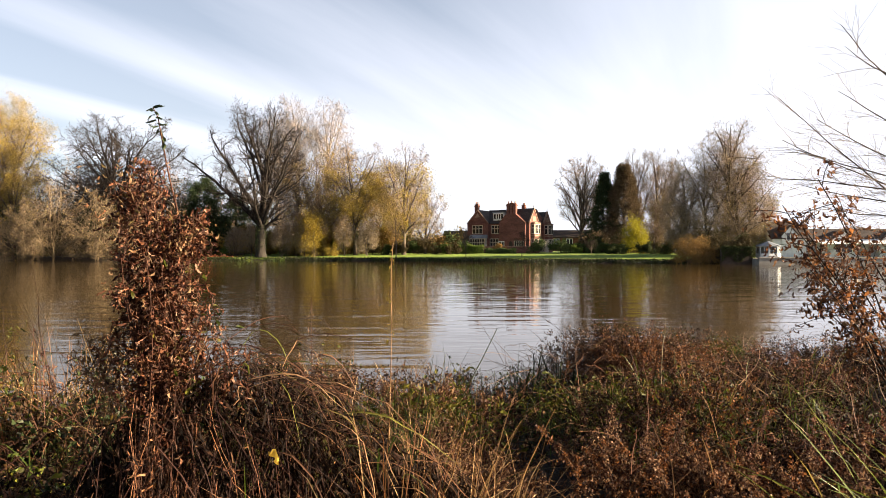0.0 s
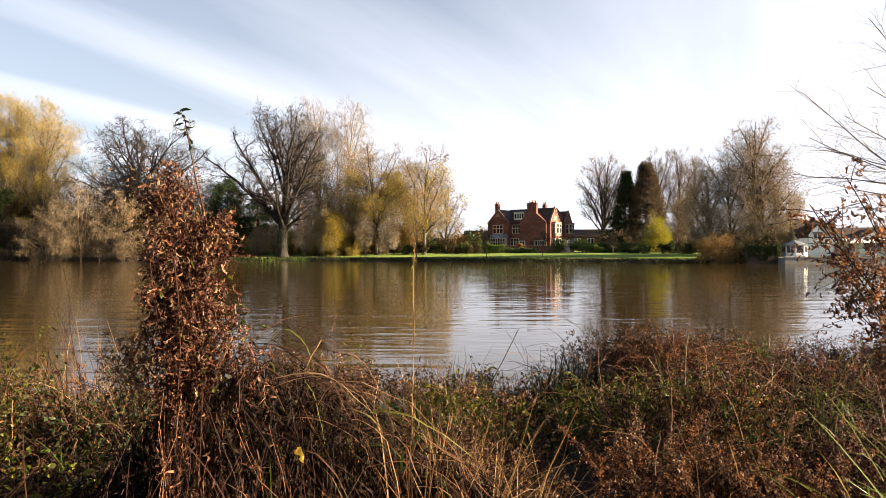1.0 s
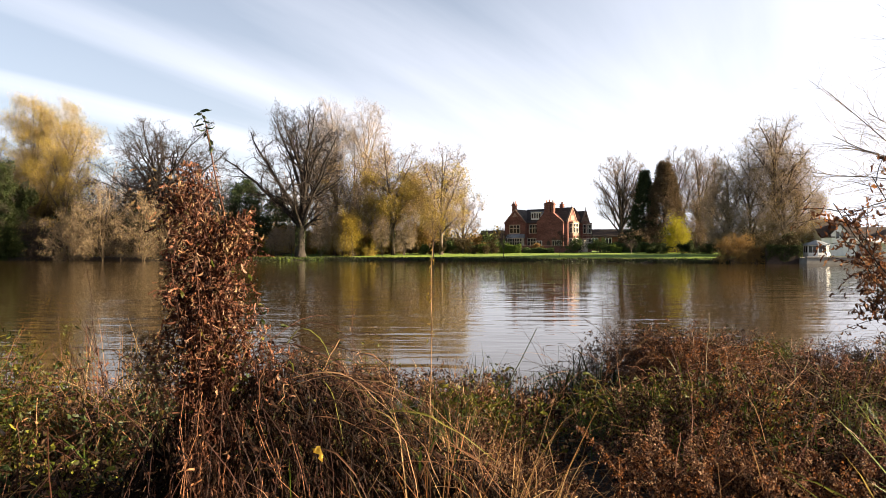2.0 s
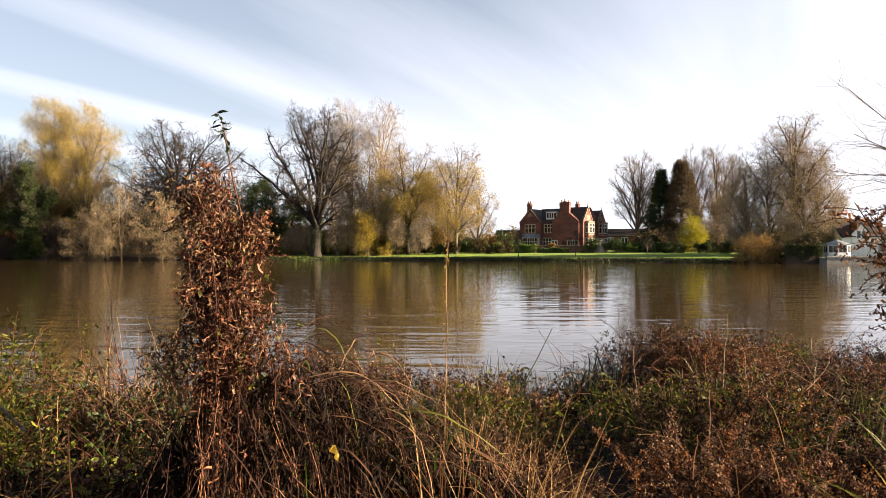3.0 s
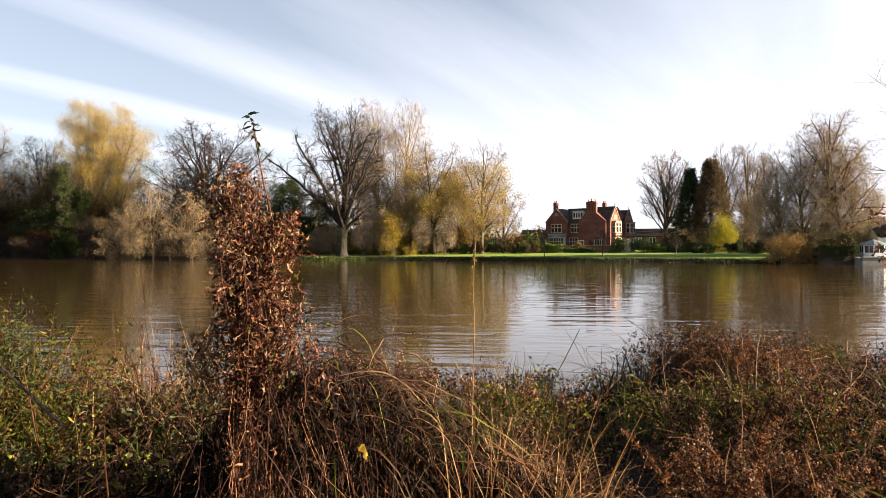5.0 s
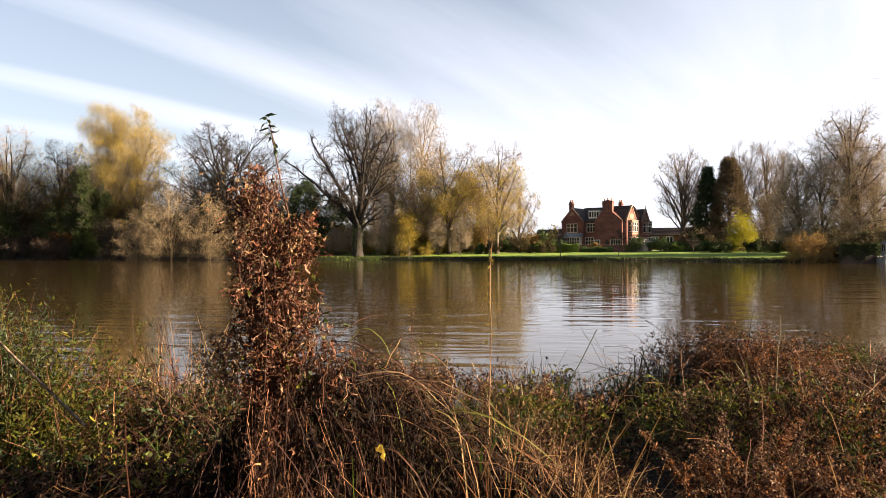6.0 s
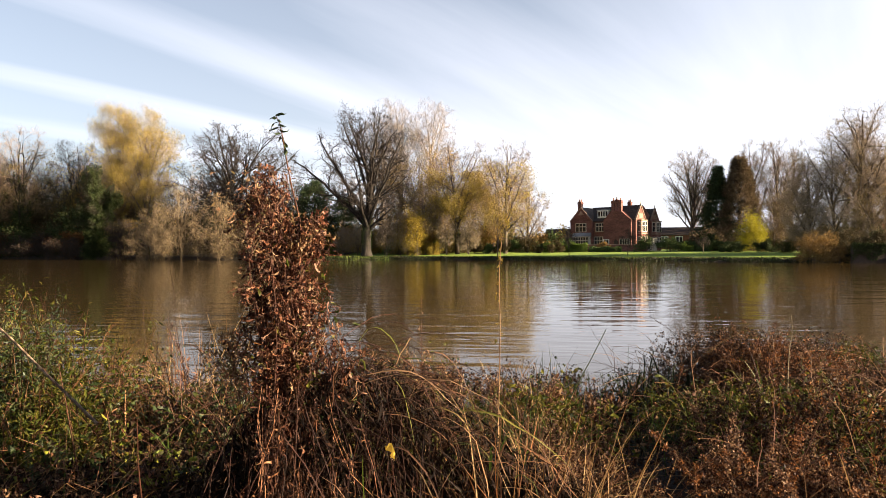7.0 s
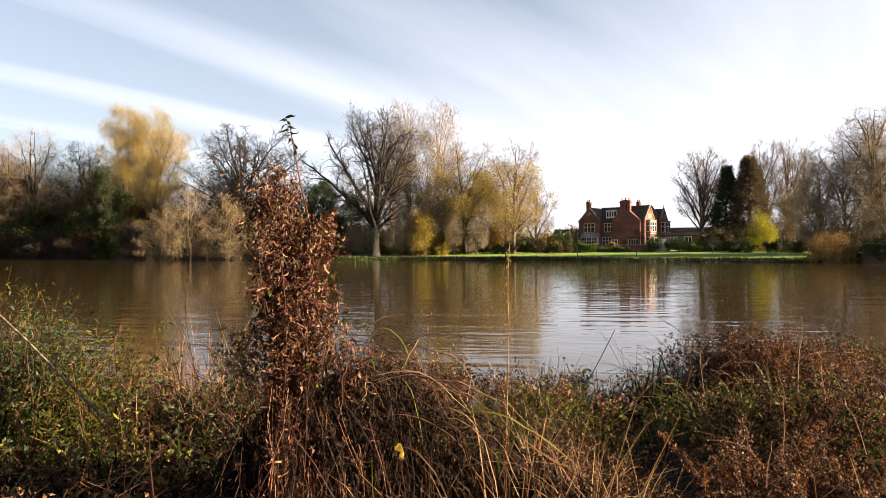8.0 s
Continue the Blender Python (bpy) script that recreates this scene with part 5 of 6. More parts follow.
def relief(x, y):
    """The growth on the right stands in mounds with hollows between them."""
    if x < 1.0 or y < 4.4:
        return 1.0
    return min(1.4, max(0.4, 0.92 + 0.55 * math.sin(2.3 * x + 0.8) * math.cos(1.9 * y + 0.4 * x)))


def dead_clump(name, x, y, seed, radius, tall, stems, per, size, leaf_mat, label, group, category="dead plants", stem_mat=None, lean=(0, 0), rows=2):
    """A clump of dry upright stems with short side shoots and shrivelled leaves."""
    if in_hollow(x, y):
        return None
    rng = np.random.default_rng(seed)
    tall = tall * relief(x, y)
    base = np.zeros((stems, 3))
    a, r = rng.uniform(0, 6.28, stems), radius * np.sqrt(rng.uniform(0, 1, stems))
    base[:, 0], base[:, 1] = r * np.cos(a), r * np.sin(a)
    z0 = float(land(x, y))
    base[:, 2] = land(base[:, 0] + x, base[:, 1] + y) - z0 - 0.03
    d = dirs(rng, stems, 3.2) + np.array([lean[0], lean[1], 0]) + base * np.array([0.5, 0.5, 0]) / max(radius, 0.1) * 0.4
    p = arcs(rng, base, d, tall * rng.uniform(0.72, 1.0, stems), rng.uniform(0.05, 0.4, stems), 4, 0.02)
    rad = np.linspace(1, 0.4, 5)[None] * rng.uniform(0.0018, 0.0035, (stems, 1))
    q, dd, rr, tt = spawn(rng, p, rad, 6, 0.3, 1.0, 25, 65)
    sp = arcs(rng, q, dd, tall * 0.22 * rng.uniform(0.4, 1.2, len(q)), 0.3, 2, 0.02)
    ob = thing(name, pose(x, y, z0), label, category, group)
    tagged(mesh_object("stem_tangle", [tubes(p, rad, 3), spikes(sp[:, 0], sp[:, -1], np.full(len(q), 0.0016))], stem_mat or dead_stem, ob), kind="stuff")
    bits = [stem_leaves(rng, p, int(per * 0.8), size * 0.8, 1, t0=0.3, slim=0.42, jitter=0.012, whorls=5), stem_leaves(rng, sp, max(2, per // 3), size * 0.7, 1, t0=0.3, slim=0.4, jitter=0.008, whorls=2)]
    if rows > 1:
        bits.append(stem_leaves(rng, p, max(3, per // 3), size * 0.7, rows, t0=0.3, curl=2.4, slim=0.34, crinkle=0.3, whorls=4))
    tagged(mesh_object("foliage", bits, leaf_mat, ob), kind="stuff")
    return ob


def plume_clump(x, y, seed, stems, tall, leaf_mat, label, group, radius=0.2):
    """A few upright dry stems, each ending in a plume of tiny crumpled leaves and seed."""
    if in_hollow(x, y):
        return None
    rng = np.random.default_rng(seed)
    z0 = float(land(x, y))
    base = rng.normal(0, radius, (stems, 3))
    base[:, 2] = -0.03
    p = arcs(rng, base, dirs(rng, stems, 3.0) + np.array([-0.1, -0.05, 0]), tall * rng.uniform(0.7, 1.05, stems), rng.uniform(0.0, 0.22, stems), 6, 0.015)
    rad = np.linspace(0.0028, 0.0012, 7)[None].repeat(stems, 0)
    q, d, rr, tt = spawn(rng, p, rad, 12, 0.38, 1.0, 18, 50)
    sp = arcs(rng, q, d, 0.1 * (1.25 - 0.8 * tt) * rng.uniform(0.5, 1.2, len(q)), 0.35, 4, 0.03)
    ob = thing("dock_plume", pose(x, y, z0), label, "dead plants", group)
    tagged(mesh_object("stem_tangle", [tubes(p, rad, 4), spikes(sp[:, 0], sp[:, -1], np.full(len(q), 0.0009))], dead_stem, ob), kind="stuff")
    tagged(mesh_object("seed_plume", [stem_leaves(rng, sp, 15, 0.017, 1, t0=0.1, curl=1.6, slim=0.6, jitter=0.006), stem_leaves(rng, p, 7, 0.03, 3, t0=0.15, curl=2.4, slim=0.3, crinkle=0.3)], leaf_mat, ob), kind="stuff")
    return ob


def grass_tuft(x, y, seed, n, tall, width, mat, label, group, spread=0.1, lean=(0, 0, 0), up=1.6, droop=(0.2, 0.7), name="grass_tuft"):
    if in_hollow(x, y):
        return None
    rng = np.random.default_rng(seed)
    z0 = float(land(x, y))
    base = rng.normal(0, spread, (n, 3))
    base[:, 2] = -0.03
    d = dirs(rng, n, up, 0.6) + np.array(lean)
    p = arcs(rng, base, d, tall * rng.uniform(0.5, 1.15, n), rng.uniform(droop[0], droop[1], n), 5, 0.008)
    ob = mesh_object(name, [blades(rng, p, width * rng.uniform(0.6, 1.2, n))], mat)
    ob.matrix_basis = pose(x, y, z0)
    return tagged(ob, label, "grass", group, "stuff")


def trailing_plant(name, x, y, seed, n, tall, reach, per, size, leaf_mat, label, group, category="bramble", stem_mat=None, slim=0.6, rows=2, up=0.9):
    """Arching shoots with leaves along them."""
    if in_hollow(x, y):
        return None
    rng = np.random.default_rng(seed)
    tall, reach = tall * relief(x, y), reach * relief(x, y)
    z0 = float(land(x, y))
    base = rng.normal(0, 0.12, (n, 3))
    base[:, 2] = -0.02
    d = dirs(rng, n, up, 0.7)
    d[:, 2] = np.abs(d[:, 2]) + 0.25
    p = arcs(rng, base, d * np.array([reach / tall, reach / tall, 1.0]), tall * rng.uniform(0.7, 1.2, n), rng.uniform(0.15, 0.5, n), 7, 0.012)
    p[:, :, 2] = np.maximum(p[:, :, 2], 0.02)
    ob = thing(name, pose(x, y, z0), label, category, group)
    tagged(mesh_object("stem_tangle", [tubes(p, np.linspace(0.0035, 0.0012, 8)[None].repeat(n, 0), 3)], stem_mat or dead_stem, ob), kind="stuff")
    tagged(mesh_object("foliage", [stem_leaves(rng, p, per, size, rows, t0=0.15, curl=0.5, down=-0.1, slim=slim, jitter=0.025)], leaf_mat, ob), kind="stuff")
    return ob


# litter, fallen stalks and short grass over the whole bank
rng = np.random.default_rng(600)
p = scatter(rng, 26000, -4.2, 7, 2.2, 9.4)
tagged(mesh_object("leaf_litter", [leaves(rng, p + np.array([0, 0, 0.02]), dirs(rng, len(p), 0.2), rng.uniform(0.03, 0.08, len(p)), 0.03, rows=1)], litter_shade_leaf), "dark rotting leaf litter on the bank", "litter", kind="stuff")
p = scatter(rng, 2200, -4.2, 7, 2.2, 9.3)
w = arcs(rng, p, dirs(rng, len(p), 0.7), rng.uniform(0.25, 0.8, len(p)), rng.uniform(0.2, 0.6, len(p)), 4, 0.02)
w[:, :, 2] = np.maximum(w[:, :, 2], land(w[:, :, 0], w[:, :, 1]) + 0.005)
tagged(mesh_object("fallen_stalks", [tubes(w, np.linspace(0.0028, 0.0012, 5)[None].repeat(len(p), 0), 3)], dead_stem), "tangle of thin dry fallen stalks", "stalks", kind="stuff")
p = scatter(rng, 4500, -4.2, 7, 2.4, 9.3)
w = arcs(rng, p, dirs(rng, len(p), 1.3, 0.7), rng.uniform(0.12, 0.4, len(p)), rng.uniform(0.2, 0.7, len(p)), 2)
tagged(mesh_object("dry_grass", [blades(rng, w, rng.uniform(0.003, 0.007, len(p)))], straw), "dry straw-coloured grass over the bank", "grass", kind="stuff")
p = scatter(rng, 5200, -4.2, 7, 2.4, 9.3)
p = p[np.sin(p[:, 0] * 1.7 + 1) * np.sin(p[:, 1] * 1.4) + rng.normal(0, 0.4, len(p)) > -0.1]
w = arcs(rng, p, dirs(rng, len(p), 1.3, 0.7), rng.uniform(0.12, 0.38, len(p)), rng.uniform(0.2, 0.7, len(p)), 3)
tagged(mesh_object("green_grass", [blades(rng, w, rng.uniform(0.004, 0.009, len(p)))], green_blade), "patches of green grass over the bank", "grass", kind="stuff")

# ---- the tall dead plant ----
rng = np.random.default_rng(610)
BX, BY = -0.93, 2.62
bz = float(land(BX, BY))
tall_plant = thing("tall_dead_plant", pose(BX, BY, bz), "tall dead plant smothered in shrivelled red-brown leaves", "dead plant")
n = 60
base = rng.normal(0, 1, (n, 3)) * np.array([0.07, 0.08, 0]) + np.array([0.08, 0, -0.03])
top = rng.normal(0, 1, (n, 3)) * np.array([0.045, 0.06, 0]) + np.array([-0.05, 0, 0])
top[:, 2] = rng.uniform(0.75, 1.62, n)
top[:, 0] *= np.interp(top[:, 2], [0.7, 1.3, 1.7], [1.0, 1.0, 0.5])
top[:, 0] += (1.75 - top[:, 2]) * rng.uniform(0, 0.22, n)
t = np.linspace(0, 1, 9)[None, :, None]
ps = base[:, None] * (1 - t) + top[:, None] * t + np.cumsum(rng.normal(0, 0.012, (n, 9, 3)), 1) * t
stem_r = np.linspace(0.0034, 0.0015, 9)[None].repeat(n, 0)
q, d, rr, tt = spawn(rng, ps, stem_r, 7, 0.45, 1.0, 30, 75)
sp = arcs(rng, q, d, rng.uniform(0.03, 0.11, len(q)), rng.uniform(0.2, 0.7, len(q)), 4, 0.02)
for k in range(n):
    mesh_object("stem", [tubes(ps[k:k + 1], stem_r[k:k + 1], 5)], dark_stem, tall_plant, smooth=True)
tagged(mesh_object("stem_tangle", [tubes(sp, np.linspace(0.0018, 0.0009, 5)[None].repeat(len(q), 0), 3)], dead_stem, tall_plant), kind="stuff")
lumps = []
for cx, cz, size, count in ((-0.07, 1.63, 0.036, 120), (-0.11, 1.56, 0.036, 130), (-0.03, 1.54, 0.04, 140), (0.0, 1.62, 0.026, 60), (-0.05, 1.71, 0.02, 36), (0.1, 1.45, 0.03, 120), (0.15, 1.4, 0.03, 130), (0.165, 1.5, 0.02, 60), (0.05, 1.38, 0.04, 130), (-0.06, 1.4, 0.04, 120), (-0.03, 1.28, 0.045, 140), (0.1, 1.26, 0.045, 150), (0.05, 1.14, 0.055, 170), (-0.08, 1.16, 0.04, 100), (0.16, 1.12, 0.035, 110), (-0.1, 1.02, 0.045, 120), (0.09, 0.98, 0.06, 170), (-0.16, 0.93, 0.04, 90), (0.2, 0.95, 0.05, 150), (0.28, 0.9, 0.05, 130)):
    c = np.array([cx, 0, cz]) + np.clip(rng.normal(0, 1, (count, 3)), -1.9, 1.9) * np.array([size, size * 1.2, size * 1.3])
    lumps.append(leaves(rng, c, dirs(rng, count, -1.7), 0.042 * rng.uniform(0.5, 1.4, count), 0.0068, rows=4, curl=2.6, fold=0.7, crinkle=0.36))
tagged(mesh_object("dead_foliage", lumps + [stem_leaves(rng, ps, 30, 0.042, 4, t0=0.3, curl=2.8, down=-1.8, slim=0.14, jitter=0.02, crinkle=0.36, whorls=8), stem_leaves(rng, sp, 10, 0.038, 4, t0=0.2, curl=2.8, down=-0.8, slim=0.18, jitter=0.014, crinkle=0.36)], maroon_leaf, tall_plant), "shrivelled red-brown leaves", kind="stuff")
tan = []
for cx, cz, size, count in ((-0.08, 1.6, 0.07, 110), (-0.04, 1.48, 0.07, 80), (0.14, 1.45, 0.05, 100), (0.05, 1.3, 0.08, 80), (0.06, 1.1, 0.09, 80), (-0.2, 1.0, 0.04, 50), (-0.22, 0.9, 0.05, 50), (0.1, 0.95, 0.08, 120)):
    c = np.array([cx, -0.05, cz]) + np.clip(rng.normal(0, 1, (count, 3)), -1.7, 1.7) * np.array([size, size * 1.2, size])
    tan.append(leaves(rng, c, dirs(rng, count, -1.2), 0.032 * rng.uniform(0.5, 1.4, count), 0.0065, rows=3, curl=2.4, fold=0.7, crinkle=0.34))
tagged(mesh_object("tan_foliage", tan, tan_leaf, tall_plant), "curled tan and olive leaves", kind="stuff")
hang = spawn(rng, ps, stem_r, 3, 0.5, 0.8, 40, 90)[0]
tagged(mesh_object("rust_foliage", [leaves(rng, hang + rng.uniform(-0.05, 0.05, hang.shape), dirs(rng, len(hang), -1.6), 0.045, 0.009, rows=4, curl=2.0)], rust_leaf, tall_plant), "rust-coloured hanging leaves", kind="stuff")
gp = ps[rng.integers(0, n, 90), rng.integers(4, 8, 90)] + rng.normal(0, 0.05, (90, 3)) + np.array([0.08, 0, 0])
tagged(mesh_object("green_foliage", [leaves(rng, gp, dirs(rng, 90, -0.3), 0.034, 0.016, rows=3, curl=0.5)], green_leaf, tall_plant), "a few green leaves left", kind="stuff")
n = 26
fb = np.stack([rng.uniform(-0.3, -0.08, n), rng.normal(0, 0.08, n), rng.uniform(0.55, 0.8, n)], 1)
fp = arcs(rng, fb, dirs(rng, n, 2.2, 0.5) + np.array([-0.25, 0, 0]), rng.uniform(0.25, 0.5, n), 0.25, 6, 0.02)
tagged(mesh_object("seed_fluff", [tubes(fp, np.linspace(0.0018, 0.0008, 7)[None].repeat(n, 0), 3), stem_leaves(rng, fp, 46, 0.012, 1, t0=0.45, slim=0.3, jitter=0.012)], tan_leaf, tall_plant), "pale feathery seed heads", kind="stuff")
# one thin shoot above the rest, with a drooping leafy tip
tipline = np.array([[[0.13, 0, 1.36], [0.085, 0.0, 1.52], [0.05, 0.0, 1.66], [0.025, 0, 1.79], [0.005, 0, 1.9], [-0.015, 0, 1.94]]])
tagged(mesh_object("leader_shoot", [tubes(tipline, np.array([[0.004, 0.0036, 0.0032, 0.0028, 0.0022, 0.0016]]), 5)], dead_stem, tall_plant))
n = 15
k = np.linspace(0, 1, n)
lp = np.stack([-0.015 + 0.04 * (1 - k), 0 * k, 1.8 + 0.14 * k], 1)
ld = np.stack([np.where(np.arange(n) % 2 == 0, 0.8, -0.8) * (0.4 + 0.6 * k), rng.normal(0, 0.4, n), -0.9 + 1.0 * k], 1)
tagged(mesh_object("tip_leaves", [leaves(rng, lp, ld, 0.032 + 0.016 * k, 0.014, rows=4, curl=1.4)], dark_blade, tall_plant), "last dark green leaves at the tip")

# skirt of dead stems round its foot, and a mound of them falling away to the right
rng = np.random.default_rng(620)


def crest_at(x):
    return np.interp(x, [-1.35, -1.05, -0.65, -0.3, 0.0, 0.4], [0.45, 0.85, 1.02, 0.85, 0.68, 0.45])


skirt = thing("hanging_dead_stems", pose(0, 0, 0), "dark mound of dead red-brown stems hanging to the ground", "dead plants")
n = 110
fx = np.where(rng.uniform(0, 1, n) < 0.75, rng.uniform(-1.2, -0.68, n), rng.uniform(-0.68, -0.25, n))
start = np.stack([fx, 2.6 + rng.normal(0, 0.14, n), 0 * fx], 1)
start[:, 2] = land(start[:, 0], start[:, 1]) + crest_at(fx) * rng.uniform(0.5, 1.0, n)
dn = np.stack([rng.normal(0.1, 0.3, n), rng.normal(-0.12, 0.2, n), np.full(n, -1.0)], 1)
ps = arcs(rng, start, dn, (start[:, 2] - land(start[:, 0], start[:, 1])) * 1.02, rng.uniform(-0.05, 0.02, n), 7, 0.022)
n = 100
fx = rng.uniform(-1.05, -0.3, n)
start = np.stack([fx, 2.66 + rng.normal(0, 0.17, n), 0 * fx], 1)
start[:, 2] = land(start[:, 0], start[:, 1]) + crest_at(fx) * rng.uniform(0.6, 1.02, n)
dn = np.stack([rng.normal(0.5, 0.45, n), rng.normal(-0.1, 0.35, n), rng.uniform(-0.8, 0.35, n)], 1)
pd = arcs(rng, start, dn, rng.uniform(0.25, 0.8, n), rng.uniform(0.35, 0.9, n), 7, 0.03)
for q in (ps, pd):
    q[:, :, 2] = np.maximum(q[:, :, 2], land(q[:, :, 0], q[:, :, 1]))
# stems and leaves take darkened colours here for the mound's own shade
tagged(mesh_object("stem_tangle", [tubes(ps, np.linspace(0.0009, 0.0018, 8)[None].repeat(len(ps), 0), 4), tubes(pd, np.linspace(0.002, 0.0008, 8)[None].repeat(len(pd), 0), 4)], dark_stem, skirt), kind="stuff")
tagged(mesh_object("foliage", [stem_leaves(rng, ps, 12, 0.032, 2, t0=0.0, curl=1.6, down=-1.5, slim=0.14, jitter=0.03, crinkle=0.3), stem_leaves(rng, pd, 6, 0.032, 2, t0=0.0, curl=1.6, down=-1.2, slim=0.13, jitter=0.03, crinkle=0.3)], litter_shade_leaf, skirt), kind="stuff")
# near-black leaves fill the mound, standing in for the shade inside it
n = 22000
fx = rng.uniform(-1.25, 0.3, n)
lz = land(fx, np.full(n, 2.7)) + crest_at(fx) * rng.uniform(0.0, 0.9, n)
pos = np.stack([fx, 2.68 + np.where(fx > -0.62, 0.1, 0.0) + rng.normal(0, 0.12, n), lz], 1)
tagged(mesh_object("shade_foliage", [leaves(rng, pos, dirs(rng, n, -1.5), rng.uniform(0.03, 0.1, n), 0.0045, rows=1)], shade_leaf, skirt), "near-black leaves standing in for shade inside the mound", kind="stuff")
for n, blade_mat, wide_, long_, what in ((64, dead_leaf, 0.008, 1.0, "brown grass blades draped over the mound"), (13, green_blade, 0.01, 0.6, "green grass blades draped over the mound")):
    fx = rng.uniform(-0.8, 0.05, n)
    start = np.stack([fx, 2.55 + rng.normal(0, 0.15, n), 0 * fx], 1)
    start[:, 2] = land(start[:, 0], start[:, 1]) + crest_at(fx) * rng.uniform(0.7, 1.02, n)
    dn = np.stack([rng.normal(0.6, 0.4, n), rng.normal(-0.15, 0.2, n), rng.uniform(0.0, 0.9, n)], 1)
    tagged(mesh_object("draped_grass", [blades(rng, arcs(rng, start, dn, long_ * rng.uniform(0.25, 0.65, n), rng.uniform(0.5, 1.1, n), 7, 0.035), rng.uniform(0.5, 1.0, n) * wide_)], blade_mat, skirt), what, kind="stuff")
n = 52
fx = np.concatenate([rng.normal(-0.8, 0.13, 34), rng.uniform(-1.1, -0.3, 18)])
start = np.stack([fx, 2.42 + rng.normal(0, 0.05, n), rng.uniform(1.05, 1.5, n) - 0.35 * np.abs(fx + 0.8)], 1)
dn = np.stack([rng.normal(0.05, 0.2, n), rng.normal(-0.08, 0.06, n), np.full(n, -1.0)], 1)
hs = arcs(rng, start, dn, (start[:, 2] - 0.5) * rng.uniform(0.5, 1.0, n), 0.0, 8, 0.05)
tagged(mesh_object("hanging_tangle", [tubes(hs, np.linspace(0.0009, 0.0015, 9)[None].repeat(n, 0), 4), stem_leaves(rng, hs, 12, 0.035, 2, t0=0.0, curl=2.2, down=-1.4, slim=0.16, jitter=0.006, crinkle=0.3)], strand, skirt), "rust-coloured strands hanging to the ground", kind="stuff")
# arching straw thrown over the skirt
for k in range(10):
    rr = random.Random(630 + k)
    x = rr.uniform(-0.8, 0.0)
    grass_tuft(x, rr.uniform(2.95, 3.3), 630 + k, 22, rr.uniform(0.75, 1.05) * (1.0 if x < -0.1 else 0.75), 0.0045, [strand, dead_stem, dark_stem, straw][k % 4], "arching dark grass tuft beside the dead plant", "grass by the dead plant", spread=0.12, lean=(rr.uniform(-0.35, 0.5), -0.1, 0.2), up=1.4, droop=(0.25, 0.7))

# upright reed blades beyond the mound
for k in range(12):
    rr = random.Random(1700 + k)
    grass_tuft(rr.uniform(-0.75, 0.15), rr.uniform(3.0, 3.6), 1700 + k, 7, rr.uniform(0.8, 1.15), 0.012, [green_blade, dark_blade][k % 2], "tall reed blades beside the dead plant", "reeds by the dead plant", spread=0.1, up=2.4, droop=(0.1, 0.5), name="reed_tuft")
for k in range(38):
    rr = random.Random(1720 + k)
    grass_tuft(rr.uniform(-0.1, 0.72), rr.uniform(2.8, 4.4), 1720 + k, 30, rr.uniform(0.4, 0.65), 0.0055, (straw, straw, rust_leaf)[k % 3], "bright straw-coloured grass tuft", "grass in the middle of the bank", spread=0.15, up=0.9, droop=(0.2, 0.8))

for k in range(26):
    rr = random.Random(1780 + k)
    grass_tuft(rr.uniform(-0.15, 0.75), rr.uniform(2.5, 3.7), 1780 + k, 34, rr.uniform(0.7, 0.95), 0.005, (straw, strand, straw, orange_leaf)[k % 4], "bright straw-coloured grass tuft", "grass in the middle of the bank", spread=0.14, up=1.1, droop=(0.15, 0.7))
for k in range(16):
    rr = random.Random(1810 + k)
    grass_tuft(rr.uniform(-0.15, 0.36), rr.uniform(2.35, 2.8), 1810 + k, 40, rr.uniform(0.85, 1.15), 0.0075, (straw, straw, orange_leaf)[k % 3], "bright straw-coloured grass tuft", "grass in the middle of the bank", spread=0.13, up=1.3, droop=(0.2, 0.7))
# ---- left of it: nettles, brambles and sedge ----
# a low carpet of green leaves over near-black leaves that paint shade beneath
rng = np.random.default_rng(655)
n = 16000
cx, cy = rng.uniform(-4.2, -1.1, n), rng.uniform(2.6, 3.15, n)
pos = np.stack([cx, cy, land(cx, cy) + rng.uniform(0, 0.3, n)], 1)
tagged(mesh_object("shade_undergrowth", [leaves(rng, pos, dirs(rng, n, -0.6), rng.uniform(0.04, 0.1, n), 0.016, rows=1)], shade_leaf), "near-black leaves standing in for shade beneath the brambles", "undergrowth", kind="stuff")
for k in range(46):
    rr = random.Random(660 + k)
    x, y = rr.uniform(-4.0, -1.15), rr.uniform(2.85, 4.7)
    trailing_plant("bramble", x, y, 660 + k, 18, rr.uniform(0.5, 0.7) if y < 3.3 else rr.uniform(0.8, 1.05), 0.55, 18, 0.042, (green_leaf, yellow_green_leaf, dark_blade, dark_blade, green_leaf, litter_shade_leaf)[k % 6], "low green bramble with small leaves", "brambles on the bank", rows=2 if y < 3.6 else 1)
# a few long leafy shoots that lean out over the hollow
for k, (x, y) in enumerate([(-1.55, 2.85), (-1.8, 2.9), (-2.1, 2.9), (-1.35, 2.9), (-2.5, 2.95), (-1.95, 3.05)]):
    trailing_plant("nettle_shoots", x, y, 670 + k, 8, 0.72, 0.75, 20, 0.045, fresh_leaf, "bright yellow-green nettle shoots leaning out", "nettle shoots", "nettle", rows=3, up=0.35)
